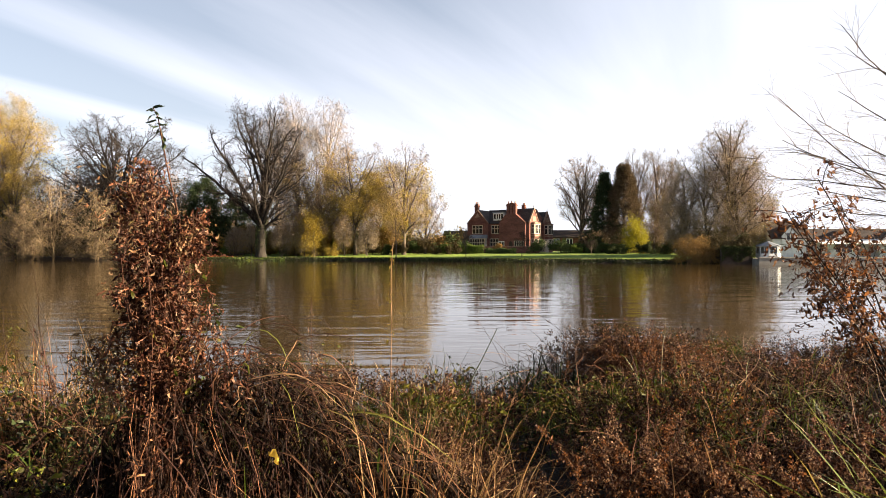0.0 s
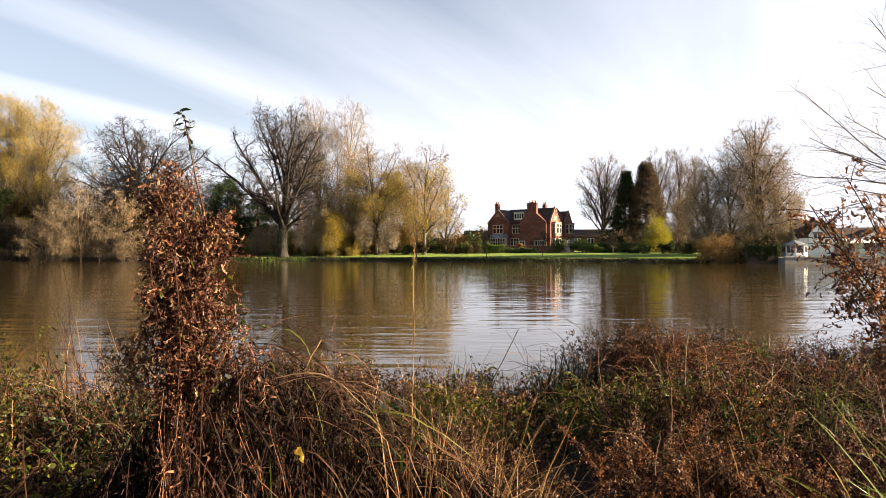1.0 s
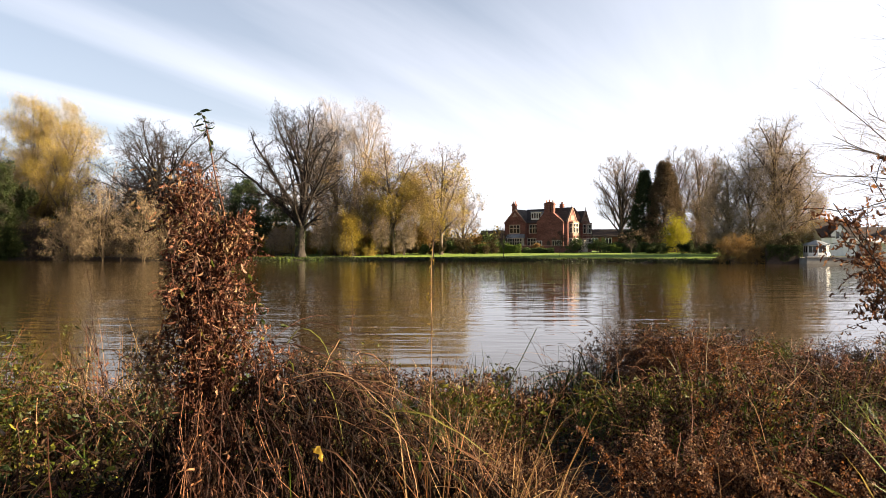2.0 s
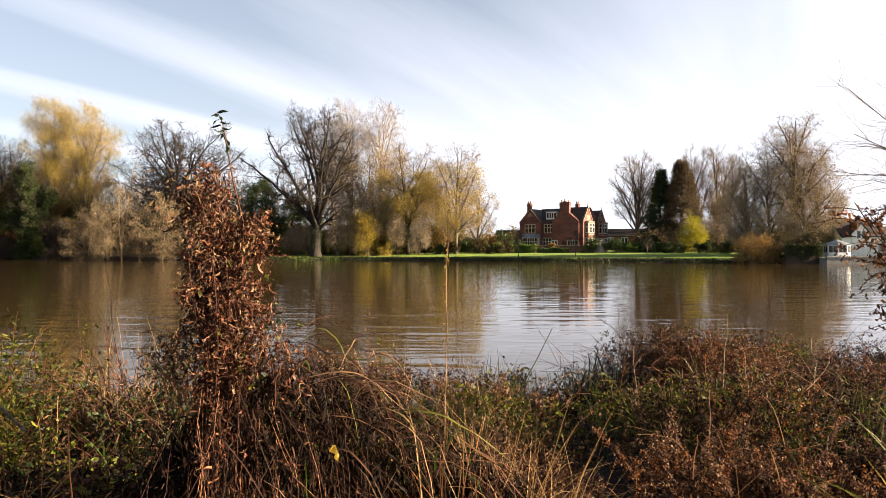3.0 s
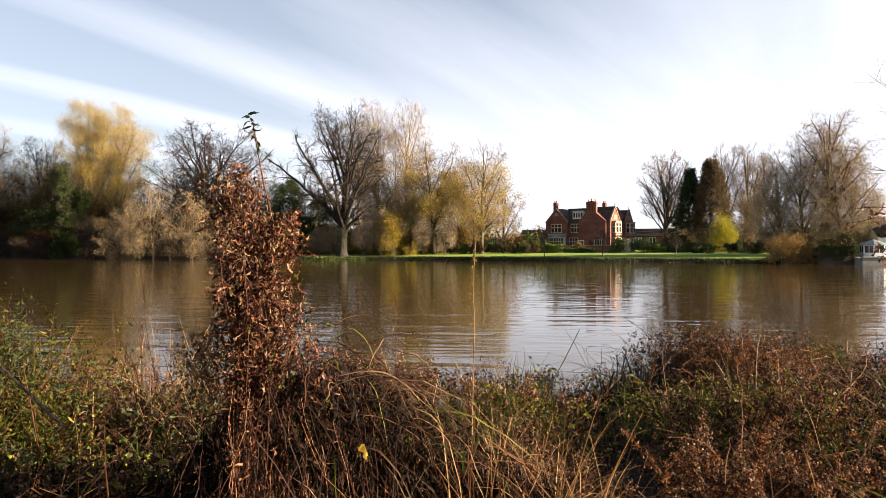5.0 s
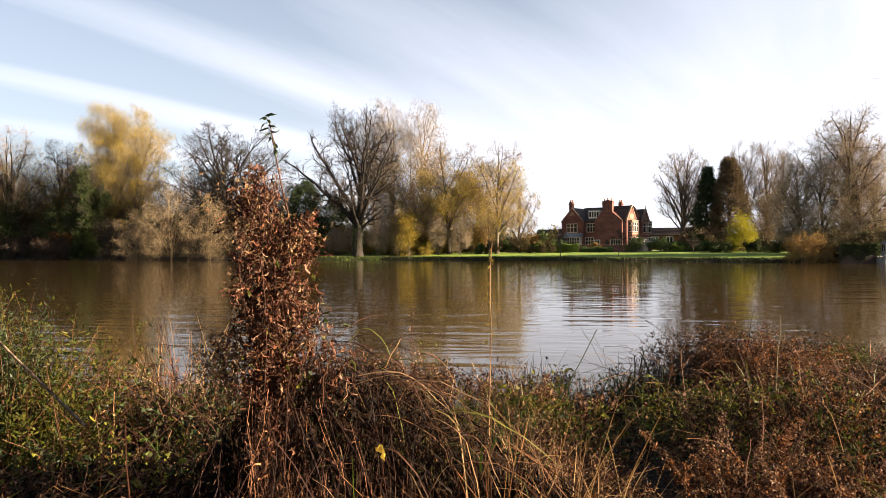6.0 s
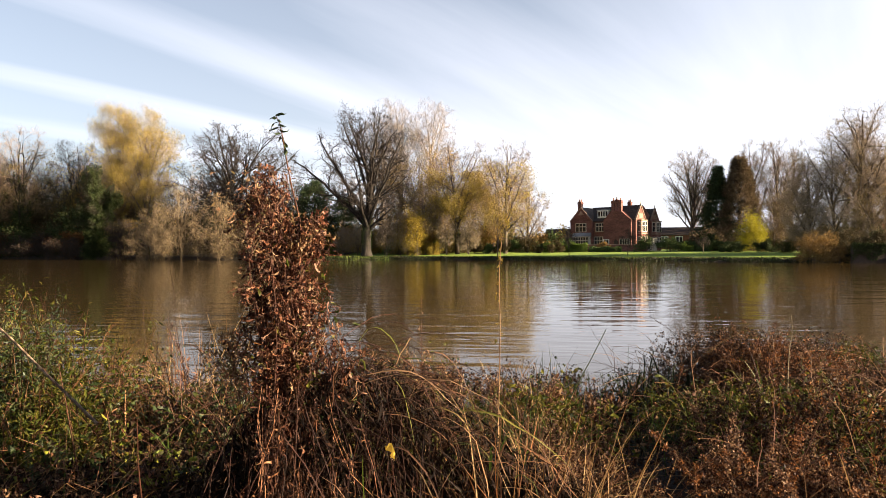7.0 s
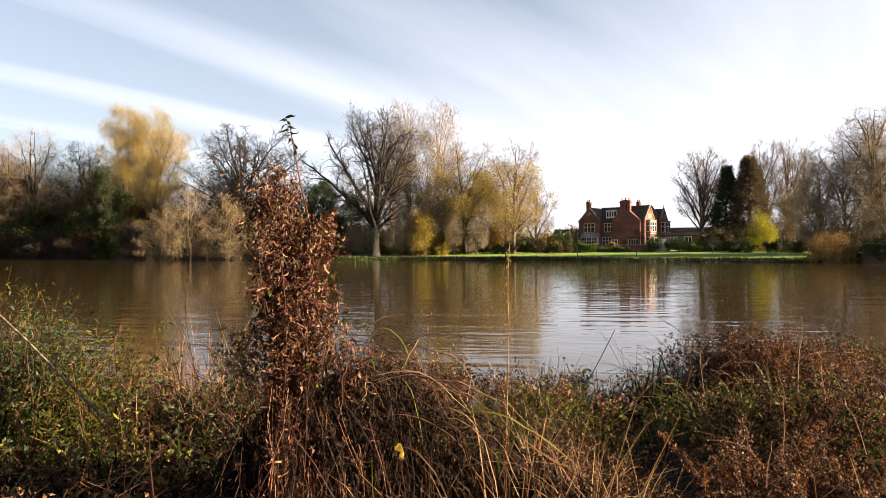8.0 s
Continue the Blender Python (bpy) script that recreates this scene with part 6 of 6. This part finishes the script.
for k in range(16):
    rr = random.Random(690 + k)
    x, y = rr.uniform(-2.6, -1.0), rr.uniform(2.35, 2.8)
    dead_clump("dead_nettle_clump", x, y, 690 + k, 0.22, rr.uniform(0.55, 0.75), 15, 13, 0.036, (dead_leaf, maroon_leaf, litter_shade_leaf)[k % 3], "clump of dry brown nettles", "dead nettles on the bank", lean=(0.25, -0.3))
for k, (x, y, h) in enumerate([(-2.72, 4.6, 1.0), (-2.55, 4.75, 0.92), (-2.88, 4.7, 0.9), (-3.4, 4.8, 0.8), (-2.3, 4.8, 0.75), (-3.9, 5.0, 0.9), (-1.8, 4.6, 0.72), (-2.62, 4.5, 0.85)]):
    grass_tuft(x + 0.3, y, 710 + k, 180, h * 1.55, 0.007, (dead_leaf, straw, orange_leaf)[k % 3], "dry brown straw tuft at the water's edge", "tufts at the water's edge", spread=0.19, up=1.3, droop=(0.15, 0.8))
    grass_tuft(x + 0.5, y - 0.15, 730 + k, 26, h * 1.15, 0.011, (green_blade, dark_blade)[k % 2], "green sedge tuft at the water's edge", "tufts at the water's edge", spread=0.14, up=1.7, droop=(0.3, 0.8))
for k in range(20):
    rr = random.Random(750 + k)
    grass_tuft(rr.uniform(-2.3, -1.05), rr.uniform(2.2, 2.5), 750 + k, 11, rr.uniform(1.0, 1.4), 0.005, [straw, strand, orange_leaf, straw, dead_stem, flag_blade][k % 6], "arching dry grass tuft by the path", "grass by the path", spread=0.1, lean=(0.35, 0.0, 0.0), up=2.2, droop=(0.3, 0.75))
# dense mixed grass between the brambles and the dead plant
for k in range(12):
    rr = random.Random(1750 + k)
    grass_tuft(rr.uniform(-2.1, -1.1), rr.uniform(3.1, 4.5), 1750 + k, 46, rr.uniform(0.6, 0.85), 0.008, (green_blade, dead_leaf, straw, dark_blade)[k % 4], "dense tuft of mixed brown and green grass", "grass by the brambles", spread=0.16, up=1.1, droop=(0.35, 0.9))
rng = np.random.default_rng(765)
p = scatter(rng, 170, -3.6, -1.0, 2.7, 4.2)
p[:, 2] += rng.uniform(0.35, 0.66, len(p))
w = arcs(rng, p, dirs(rng, len(p), 0.1) * np.array([1, 0.5, 1]), rng.uniform(0.3, 0.8, len(p)), rng.uniform(0.0, 0.5, len(p)), 6, 0.03)
tagged(mesh_object("crossing_stalks", [tubes(w, np.linspace(0.0022, 0.001, 7)[None].repeat(len(p), 0), 3), stem_leaves(rng, w[::2], 9, 0.03, 2, t0=0.2, curl=2.0, slim=0.3)], dead_stem), "dry brown stalks lying across the brambles", "stalks", kind="stuff")
# willowy green bush and a leaning bare stem
for k, (x, y, h) in enumerate([(-2.64, 3.35, 1.1), (-2.85, 3.5, 1.3), (-2.5, 3.3, 0.9), (-3.3, 3.6, 1.35), (-3.05, 3.4, 1.3), (-2.75, 3.75, 1.25), (-3.6, 3.9, 1.3), (-2.95, 3.7, 1.3)]):
    trailing_plant("willow_shoots", x, y, 770 + k, 42, h, 0.4, 46, 0.036, (green_leaf, dark_blade, green_leaf, yellow_green_leaf, dark_blade)[k % 5], "upright green willow shoots on the bank", "willow shoots", "shrub", slim=0.3, rows=2, up=2.0)
lean_stem = arcs(np.random.default_rng(1), np.array([[-1.8, 2.68, 1.2]]), np.array([[-0.95, 0.29, 0.52]]), 1.4, 0.0, 6, 0.006)
ob = mesh_object("leaning_stem", [tubes(lean_stem, np.linspace(0.0065, 0.005, 7)[None], 6)], banded_bark, smooth=True)
tagged(ob, "thin bare stem with pale and dark bands leaning from brambles", "stem")

# ---- middle: straw and green by the gap ----
for k in range(30):
    rr = random.Random(800 + k)
    x, y = rr.uniform(-0.7, 0.75), rr.uniform(3.0, 5.9)
    grass_tuft(x, y, 800 + k, 32, rr.uniform(0.5, 0.75), 0.008, [straw, green_blade, straw][k % 3], "dry and green grass tuft in the middle of the bank", "grass in the middle of the bank", spread=0.13, up=1.2)
for k in range(13):
    rr = random.Random(840 + k)
    trailing_plant("bramble", rr.uniform(-0.8, 0.7), rr.uniform(3.6, 6.0), 840 + k, 12, rr.uniform(0.5, 0.7), 0.4, 14, 0.045, (green_leaf, yellow_green_leaf, dead_leaf)[k % 3], "low green bramble with small leaves", "brambles on the bank")
for k in range(10):
    rr = random.Random(860 + k)
    dead_clump("dead_nettle_clump", rr.uniform(0.0, 0.75), rr.uniform(2.9, 5.0), 860 + k, 0.25, rr.uniform(0.35, 0.5), 22, 14, 0.04, dead_leaf, "clump of dry brown nettles", "dead nettles on the bank", lean=(0.3, -0.2))
for k in range(16):
    rr = random.Random(880 + k)
    x = rr.uniform(-1.2, 1.6)
    grass_tuft(x, float(near_shore(x)) - rr.uniform(0.1, 0.6), 880 + k, 34, rr.uniform(0.6, 0.85), 0.007, [green_blade, dark_blade, straw][k % 3], "thin grass tuft at the water's edge", "tufts at the water's edge", spread=0.16, up=2.2)

for k in range(26):
    rr = random.Random(1400 + k)
    x = rr.uniform(-2.2, 1.7)
    y = float(near_shore(x)) - rr.uniform(0.3, 1.5)
    if k % 3 == 0:
        trailing_plant("bramble", x, y, 1400 + k, 10, rr.uniform(0.5, 0.75), 0.45, 15, 0.04, (green_leaf, yellow_green_leaf, dead_leaf)[k % 3], "low green bramble with small leaves", "brambles on the bank", rows=1)
    else:
        dead_clump("dead_nettle_clump", x, y, 1400 + k, 0.3, rr.uniform(0.5, 0.7) * (0.55 if x > 0.7 else 1.0), 20, 16, 0.05, dead_leaf if k % 3 == 1 else litter_shade_leaf, "clump of dry brown nettles", "dead nettles on the bank", rows=1)
# ---- right: rust-red dead nettles ----
for k in range(46):
    rr = random.Random(900 + k)
    y = rr.uniform(2.6, 4.0)
    x = rr.uniform(0.16 + 0.24 * y, 3.0)
    # plumes further right and back take dark leaves, painting shade there
    plume_clump(x, y, 900 + k, 7, rr.uniform(0.4, 0.6), (rust_leaf, dead_leaf, orange_leaf, dead_leaf)[k % 4] if y < 3.3 or x < 1.9 else (maroon_leaf, litter_shade_leaf)[k % 2], "clump of rust-red dry dock plumes", "dead docks on the bank")
for k in range(16):
    rr = random.Random(930 + k)
    x, y = rr.uniform(1.2, 3.2), rr.uniform(2.75, 4.6)
    # low dark clumps paint the shade between the plumes
    dead_clump("dead_nettle_clump", x, y, 930 + k, 0.25, rr.uniform(0.3, 0.45), 22, 22, 0.04, (litter_shade_leaf, shade_leaf, dead_leaf)[k % 3], "low clump of nettles darkened for the shade between plumes", "dead nettles on the bank", lean=(-0.1, -0.1), rows=1)
for k in range(56):
    rr = random.Random(950 + k)
    x, y = rr.uniform(1.25, 5.4), rr.uniform(4.5, 8.6)
    kind = (0, 3, 2, 3, 1, 2)[k % 6]
    # right-hand plants switch to dark leaves by position, painting shade there
    if kind == 3:
        trailing_plant("bramble", x, y, 950 + k, 11, rr.uniform(0.4, 0.6), 0.45, 16, 0.05, (green_leaf, yellow_green_leaf, dead_leaf)[k % 3] if x < 2.6 else (green_leaf, litter_shade_leaf)[k % 2], "low green bramble with small leaves", "brambles on the bank")
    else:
        dead_clump("dead_nettle_clump", x, y, 950 + k, 0.42, rr.uniform(0.4, 0.6), 20, 24, 0.04, [dead_leaf, rust_leaf, litter_shade_leaf][kind] if x < 2.4 or y > 7.2 else (litter_shade_leaf, maroon_leaf, shade_leaf, litter_shade_leaf)[k % 4], "clump of dry brown nettles", "dead nettles on the bank", rows=1)
for k in range(34):
    rr = random.Random(1000 + k)
    x, y = rr.uniform(0.9, 4.5), rr.uniform(3.2, 7.5)
    grass_tuft(x, y, 1000 + k, 30, rr.uniform(0.6, 0.85), 0.008, [green_blade, straw, dark_blade, green_blade][k % 4], "grass tuft among the dead nettles", "grass among the nettles", spread=0.14, up=1.3)
# the mound of red-brown stems at the water's edge
for k in range(24):
    rr = random.Random(1030 + k)
    x, y = rr.gauss(2.45, 0.42), rr.gauss(7.3, 0.3)
    dead_clump("dead_nettle_clump", x, y, 1030 + k, 0.3, 0.9 - 0.5 * abs(x - 2.45), 26, 28, 0.04, (dead_leaf, rust_leaf, litter_shade_leaf, dead_leaf)[k % 4], "tall clump of red-brown dead nettles by the water", "dead nettles on the bank", rows=1)
for k in range(14):
    rr = random.Random(1050 + k)
    x = rr.uniform(3.0, 6.5)
    dead_clump("dead_nettle_clump", x, float(near_shore(x)) - rr.uniform(0.4, 1.2), 1050 + k, 0.4, rr.uniform(0.5, 0.72), 22, 22, 0.042, (dead_leaf, green_leaf, litter_shade_leaf)[k % 3], "clump of dry brown nettles", "dead nettles on the bank", rows=1)
for k in range(26):
    rr = random.Random(1600 + k)
    trailing_plant("bramble", rr.uniform(1.2, 2.7), rr.uniform(4.9, 6.9), 1600 + k, 10, rr.uniform(0.45, 0.65), 0.45, 18, 0.042, (green_leaf, yellow_green_leaf, dead_leaf)[k % 3], "low yellow-green bramble with small leaves", "brambles on the bank", rows=1)
for k in range(14):
    rr = random.Random(1620 + k)
    x, y = rr.uniform(0.9, 3.2), rr.uniform(4.2, 6.2)
    grass_tuft(x, y, 1620 + k, 26, rr.uniform(0.65, 0.9), 0.009, green_blade, "arching green grass tuft among the nettles", "grass among the nettles", spread=0.1, up=1.0, droop=(0.4, 0.9))
for k in range(26):
    rr = random.Random(1650 + k)
    x, y = rr.uniform(0.9, 2.4), rr.uniform(2.7, 5.6)
    grass_tuft(x, y, 1650 + k, 22, rr.uniform(0.4, 0.72), 0.0045, straw, "thin dry straw among the nettles", "grass among the nettles", spread=0.2, up=0.8, droop=(0.3, 0.9))
rng = np.random.default_rng(1640)
p = scatter(rng, 1100, 0.8, 5.0, 2.6, 7.5)
p[:, 2] += rng.uniform(0.15, 0.5, len(p))
w = arcs(rng, p, dirs(rng, len(p), 0.15), rng.uniform(0.25, 0.8, len(p)), rng.uniform(0.1, 0.6, len(p)), 5, 0.03)
w[:, :, 2] = np.maximum(w[:, :, 2], land(w[:, :, 0], w[:, :, 1]) + 0.02)
tagged(mesh_object("dry_stalks", [tubes(w, np.linspace(0.0022, 0.001, 6)[None].repeat(len(p), 0), 3)], dead_stem), "thin dry stalks lying across the nettles", "stalks", kind="stuff")
for k in range(20):
    rr = random.Random(1660 + k)
    x, y = rr.uniform(1.3, 2.7), rr.uniform(4.6, 7.0)
    grass_tuft(x, y, 1660 + k, 20, rr.uniform(0.75, 1.0) * (0.6 + 0.4 * relief(x, y)), 0.013, (green_blade, yellow_green_leaf, straw, green_blade, dark_blade)[k % 5], "arching grass tuft standing above the nettles", "grass among the nettles", spread=0.07, up=1.1, lean=(-0.25, -0.1, 0.2), droop=(0.35, 0.95))
# long bare stalks that lie slanting over the nettles
rng = np.random.default_rng(1695)
p = scatter(rng, 34, 1.3, 4.4, 3.6, 7.0)
p[:, 2] += rng.uniform(0.3, 0.5, len(p))
w = arcs(rng, p, dirs(rng, len(p), 0.35) * np.array([1.3, 0.4, 1]), rng.uniform(0.3, 0.65, len(p)), rng.uniform(0.0, 0.4, len(p)), 7, 0.035)
tagged(mesh_object("slanting_stalks", [tubes(w, np.linspace(0.0034, 0.0016, 8)[None].repeat(len(p), 0), 4)], tan_leaf), "pale bare stalks slanting over the nettles", "stalks", kind="stuff")
# bent dark sedge by the water
for k, (x, y) in enumerate([(1.1, 6.6), (1.3, 6.7), (1.5, 6.8), (1.2, 6.45)]):
    grass_tuft(x, y, 1070 + k, 30, 1.15, 0.022, sedge_blade, "dark bent sedge at the water's edge", "dark sedge", spread=0.12, up=1.3, droop=(0.45, 1.0), name="sedge_tuft")
# bright green flags at the right-hand edge of the path
for k, (x, y, h) in enumerate([(2.0, 2.55, 1.0), (2.2, 2.8, 1.05), (1.92, 2.4, 0.9), (2.45, 3.0, 1.05), (2.05, 2.7, 0.95), (2.3, 2.6, 1.0), (1.95, 2.9, 0.8)]):
    grass_tuft(x + 0.05, y, 1080 + k, 26, h, 0.015, flag_blade, "bright green sword-leaved flag by the path", "green flags", spread=0.12, up=0.9, lean=(-0.4, -0.1, 0.25), droop=(0.15, 0.75), name="flag_tuft")
grass_tuft(-0.42, 2.22, 1090, 12, 0.9, 0.024, flag_blade, "broad green blades at the foot of the dead plant", "green flags", spread=0.03, up=3.0, droop=(0.1, 0.6), name="flag_tuft")


# ---- single stalks ----
def stalk(x, y, height, seed, r, mat, label, leafy_mat=None, lean=(0, 0), n_leaf=10, size=0.03, t0=0.4):
    rng = np.random.default_rng(seed)
    z0 = float(land(x, y))
    ob = thing("dry_stalk", pose(x, y, z0), label, "stalk", "single stalks")
    p = arcs(rng, np.array([[0, 0, -0.03]]), np.array([[lean[0], lean[1], 1.0]]), height, 0.0, 10, 0.0025)
    mesh_object("stalk", [tubes(p, np.linspace(r, r * 0.5, 11)[None], 5)], mat, ob, smooth=True)
    if leafy_mat:
        tagged(mesh_object("seed_head", [stem_leaves(rng, p, n_leaf, size, 2, t0=t0, jitter=0.008)], leafy_mat, ob), kind="stuff")
    return ob


stalk(-0.1, 3.45, 1.44, 1, 0.0036, dead_leaf, "tall straw-coloured stalk with small yellow leaves", leaf_gold, lean=(0.03, 0), n_leaf=26, size=0.018, t0=0.6)
stalk(-0.52, 3.55, 1.2, 2, 0.003, dead_stem, "thin dry dock stalk with a seed head", dead_leaf, lean=(0.02, 0), n_leaf=40, size=0.014, t0=0.55)
stalk(0.22, 5.4, 0.95, 3, 0.006, dark_blade, "dark bent reed stem at the water's edge", lean=(0.5, 0))
for k, (x, y, h, l) in enumerate([(2.05, 4.3, 0.75, 0.25), (1.75, 4.4, 0.6, 0.2), (-1.2, 3.4, 1.0, 0.05), (-0.68, 3.2, 1.0, -0.1), (0.4, 3.3, 0.8, 0.5), (-2.0, 2.9, 0.9, -0.2), (2.9, 5.2, 0.8, -0.6), (1.2, 3.4, 0.9, 0.4), (0.1, 2.9, 0.8, 0.25)]):
    stalk(x, y, h, 10 + k, 0.004, straw if k % 2 == 0 else dead_stem, "dry leaning stalk on the bank", lean=(l, 0))
one = mesh_object("yellow_leaf", [leaves(np.random.default_rng(5), np.array([[-0.38, 2.2, 1.31]]), np.array([[0.8, -0.3, -0.1]]), 0.075, 0.05, rows=6, curl=1.0)], leaf_gold)
tagged(one, "single curled yellow leaf caught on a stem", "leaf")
for k, (x, y) in enumerate([(-0.41, 2.1), (-0.33, 2.08)]):
    grass_tuft(x, y, 1750 + k, 5, 0.88, 0.015, (green_blade, dark_blade)[k], "few broad green blades beneath the dead mound", "grass by the dead plant", spread=0.025, up=3.2, droop=(0.55, 0.9))

# ---- sapling with dry orange leaves ----
rng = np.random.default_rng(1100)
SX, SY = 3.35, 4.2
sz = float(land(SX, SY))
sap = thing("beech_sapling", pose(SX, SY, sz), "young sapling holding curled dry orange leaves", "sapling")
ends = [(2.40, 2.42), (2.33, 2.22), (2.5, 2.3), (2.42, 1.86), (2.58, 2.05), (2.84, 2.36), (3.0, 1.9), (2.62, 1.62), (2.95, 1.3), (2.5, 2.15), (2.36, 2.08)]
n = len(ends)
e3 = np.array([(x - SX, rng.uniform(-0.25, 0.25), z - sz) for x, z in ends])
base = rng.normal(0, 0.05, (n, 3)) * np.array([1, 1, 0])
bend = base * 0.5 + e3 * 0.5 + np.array([0.12, 0, 0.08])
t = np.linspace(0, 1, 10)[None, :, None]
ps = base[:, None] * (1 - t) ** 2 + 2 * bend[:, None] * t * (1 - t) + e3[:, None] * t ** 2 + np.cumsum(rng.normal(0, 0.012, (n, 10, 3)), 1) * t
sr = np.linspace(0.009, 0.0025, 10)[None].repeat(n, 0)
q, d, rr, tt = spawn(rng, ps, sr, 8, 0.5, 1.0, 30, 75)
sp = arcs(rng, q, d, rng.uniform(0.12, 0.4, len(q)), 0.25, 5, 0.02)
for k in range(n):
    mesh_object("branch", [tubes(ps[k:k + 1], sr[k:k + 1], 6)], bark_dark, sap, smooth=True)
tagged(mesh_object("twig_spray", [tubes(sp, np.linspace(0.003, 0.0012, 6)[None].repeat(len(q), 0), 4)], bark_dark, sap), kind="stuff")
tagged(mesh_object("dry_foliage", [stem_leaves(rng, ps, 60, 0.052, 4, t0=0.5, curl=3.0, down=-1.3, slim=0.27, jitter=0.025, crinkle=0.3), stem_leaves(rng, sp, 12, 0.05, 4, t0=0.2, curl=3.0, down=-1.3, slim=0.27, jitter=0.02, crinkle=0.3)], orange_leaf, sap), "curled dry orange leaves", kind="stuff")

# ---- bare tree that reaches in over the bank from the right ----
rng = np.random.default_rng(1200)
TX, TY = 8.45, 7.0
over = thing("overhanging_tree", pose(TX, TY, float(land(TX, TY))), "bare tree reaching thin branches out over the water", "tree")
trunk_p, trunk_r = grow(rng, np.array([[0, 0, -0.3]]), np.array([[0.05, 0, 1.0]]), 6.5, 0.16, 9, 0.04, 0.02, 0.35)
mesh_object("trunk", [tubes(trunk_p, trunk_r, 9)], bark_dark, over, smooth=True)
over_z = float(land(TX, TY))
# each limb: where it passes x = 5, and where it ends (x, z)
reach_to = [(2.64, 3.83, 3.7), (2.66, 3.66, 2.86), (2.64, 3.66, 3.2), (2.97, 3.95, 3.35), (3.95, 4.35, 4.5), (3.85, 4.23, 4.15), (2.5, 3.85, 2.7), (2.35, 4.0, 2.45), (2.75, 3.9, 3.05), (3.4, 4.5, 3.75), (2.2, 4.3, 2.3)]
n = len(reach_to)
lp = []
for z5, ex, ez in reach_to:
    slope = (ez - z5) / (5.0 - ex)
    a3 = np.array([TX, TY, max(z5 - slope * 2.0, over_z + 0.35)])
    m3 = np.array([5.0, TY + rng.uniform(-0.2, 0.2), z5])
    c3 = np.array([ex + 0.15, TY + rng.uniform(-0.3, 0.3), ez])
    k1 = np.array([6.6, TY, (a3[2] + z5 - slope * 1.2) / 2])
    u = np.linspace(0, 1, 15)[:, None]
    far = (1 - u) ** 3 * a3 + 3 * u * (1 - u) ** 2 * k1 + 3 * u * u * (1 - u) * (m3 + (m3 - c3) * 0.2) + u ** 3 * c3
    lp.append(far + np.cumsum(rng.normal(0, 0.012, (15, 3)), 0) - np.array([TX, TY, over_z]))
lp = np.array(lp)
lr = np.linspace(0.022, 0.003, 15)[None].repeat(n, 0)
for k in range(n):
    mesh_object("limb", [tubes(lp[k:k + 1], lr[k:k + 1], 6)], bark_brown, over, smooth=True)
low_limb = np.array([z5 < 3.2 for z5, ex, ez in reach_to])
q, d, rr, tt = (np.concatenate(v) for v in zip(spawn(rng, lp[low_limb], lr[low_limb], 24, 0.25, 0.97, 12, 42, flat=0.5), spawn(rng, lp[~low_limb], lr[~low_limb], 7, 0.4, 0.95, 12, 40)))
l2, lr2 = grow(rng, q, d, 0.7 * (1.3 - 0.8 * tt), 0.0032, 6, 0.07, 0.0, 0.3)
q3, d3, rr3, t3 = spawn(rng, l2, lr2, 8, 0.1, 1.0, 18, 55, flat=0.3)
l3, lr3 = grow(rng, q3, d3, rng.uniform(0.1, 0.4, len(q3)), 0.0017, 3, 0.08, 0.0, 0.4)
tagged(mesh_object("twig_spray", [tubes(l2, lr2, 4), tubes(l3, lr3, 3)], twig_brown, over), kind="stuff")


# ---- behind the camera: an unseen tall hedge, added to block sky light ----
hedge("sky_block_hedge", -30, -6, 14, -7, 3.0, 7.5, 5200, leaf_hedge, "unseen tall hedge added to block sky light", 1300)
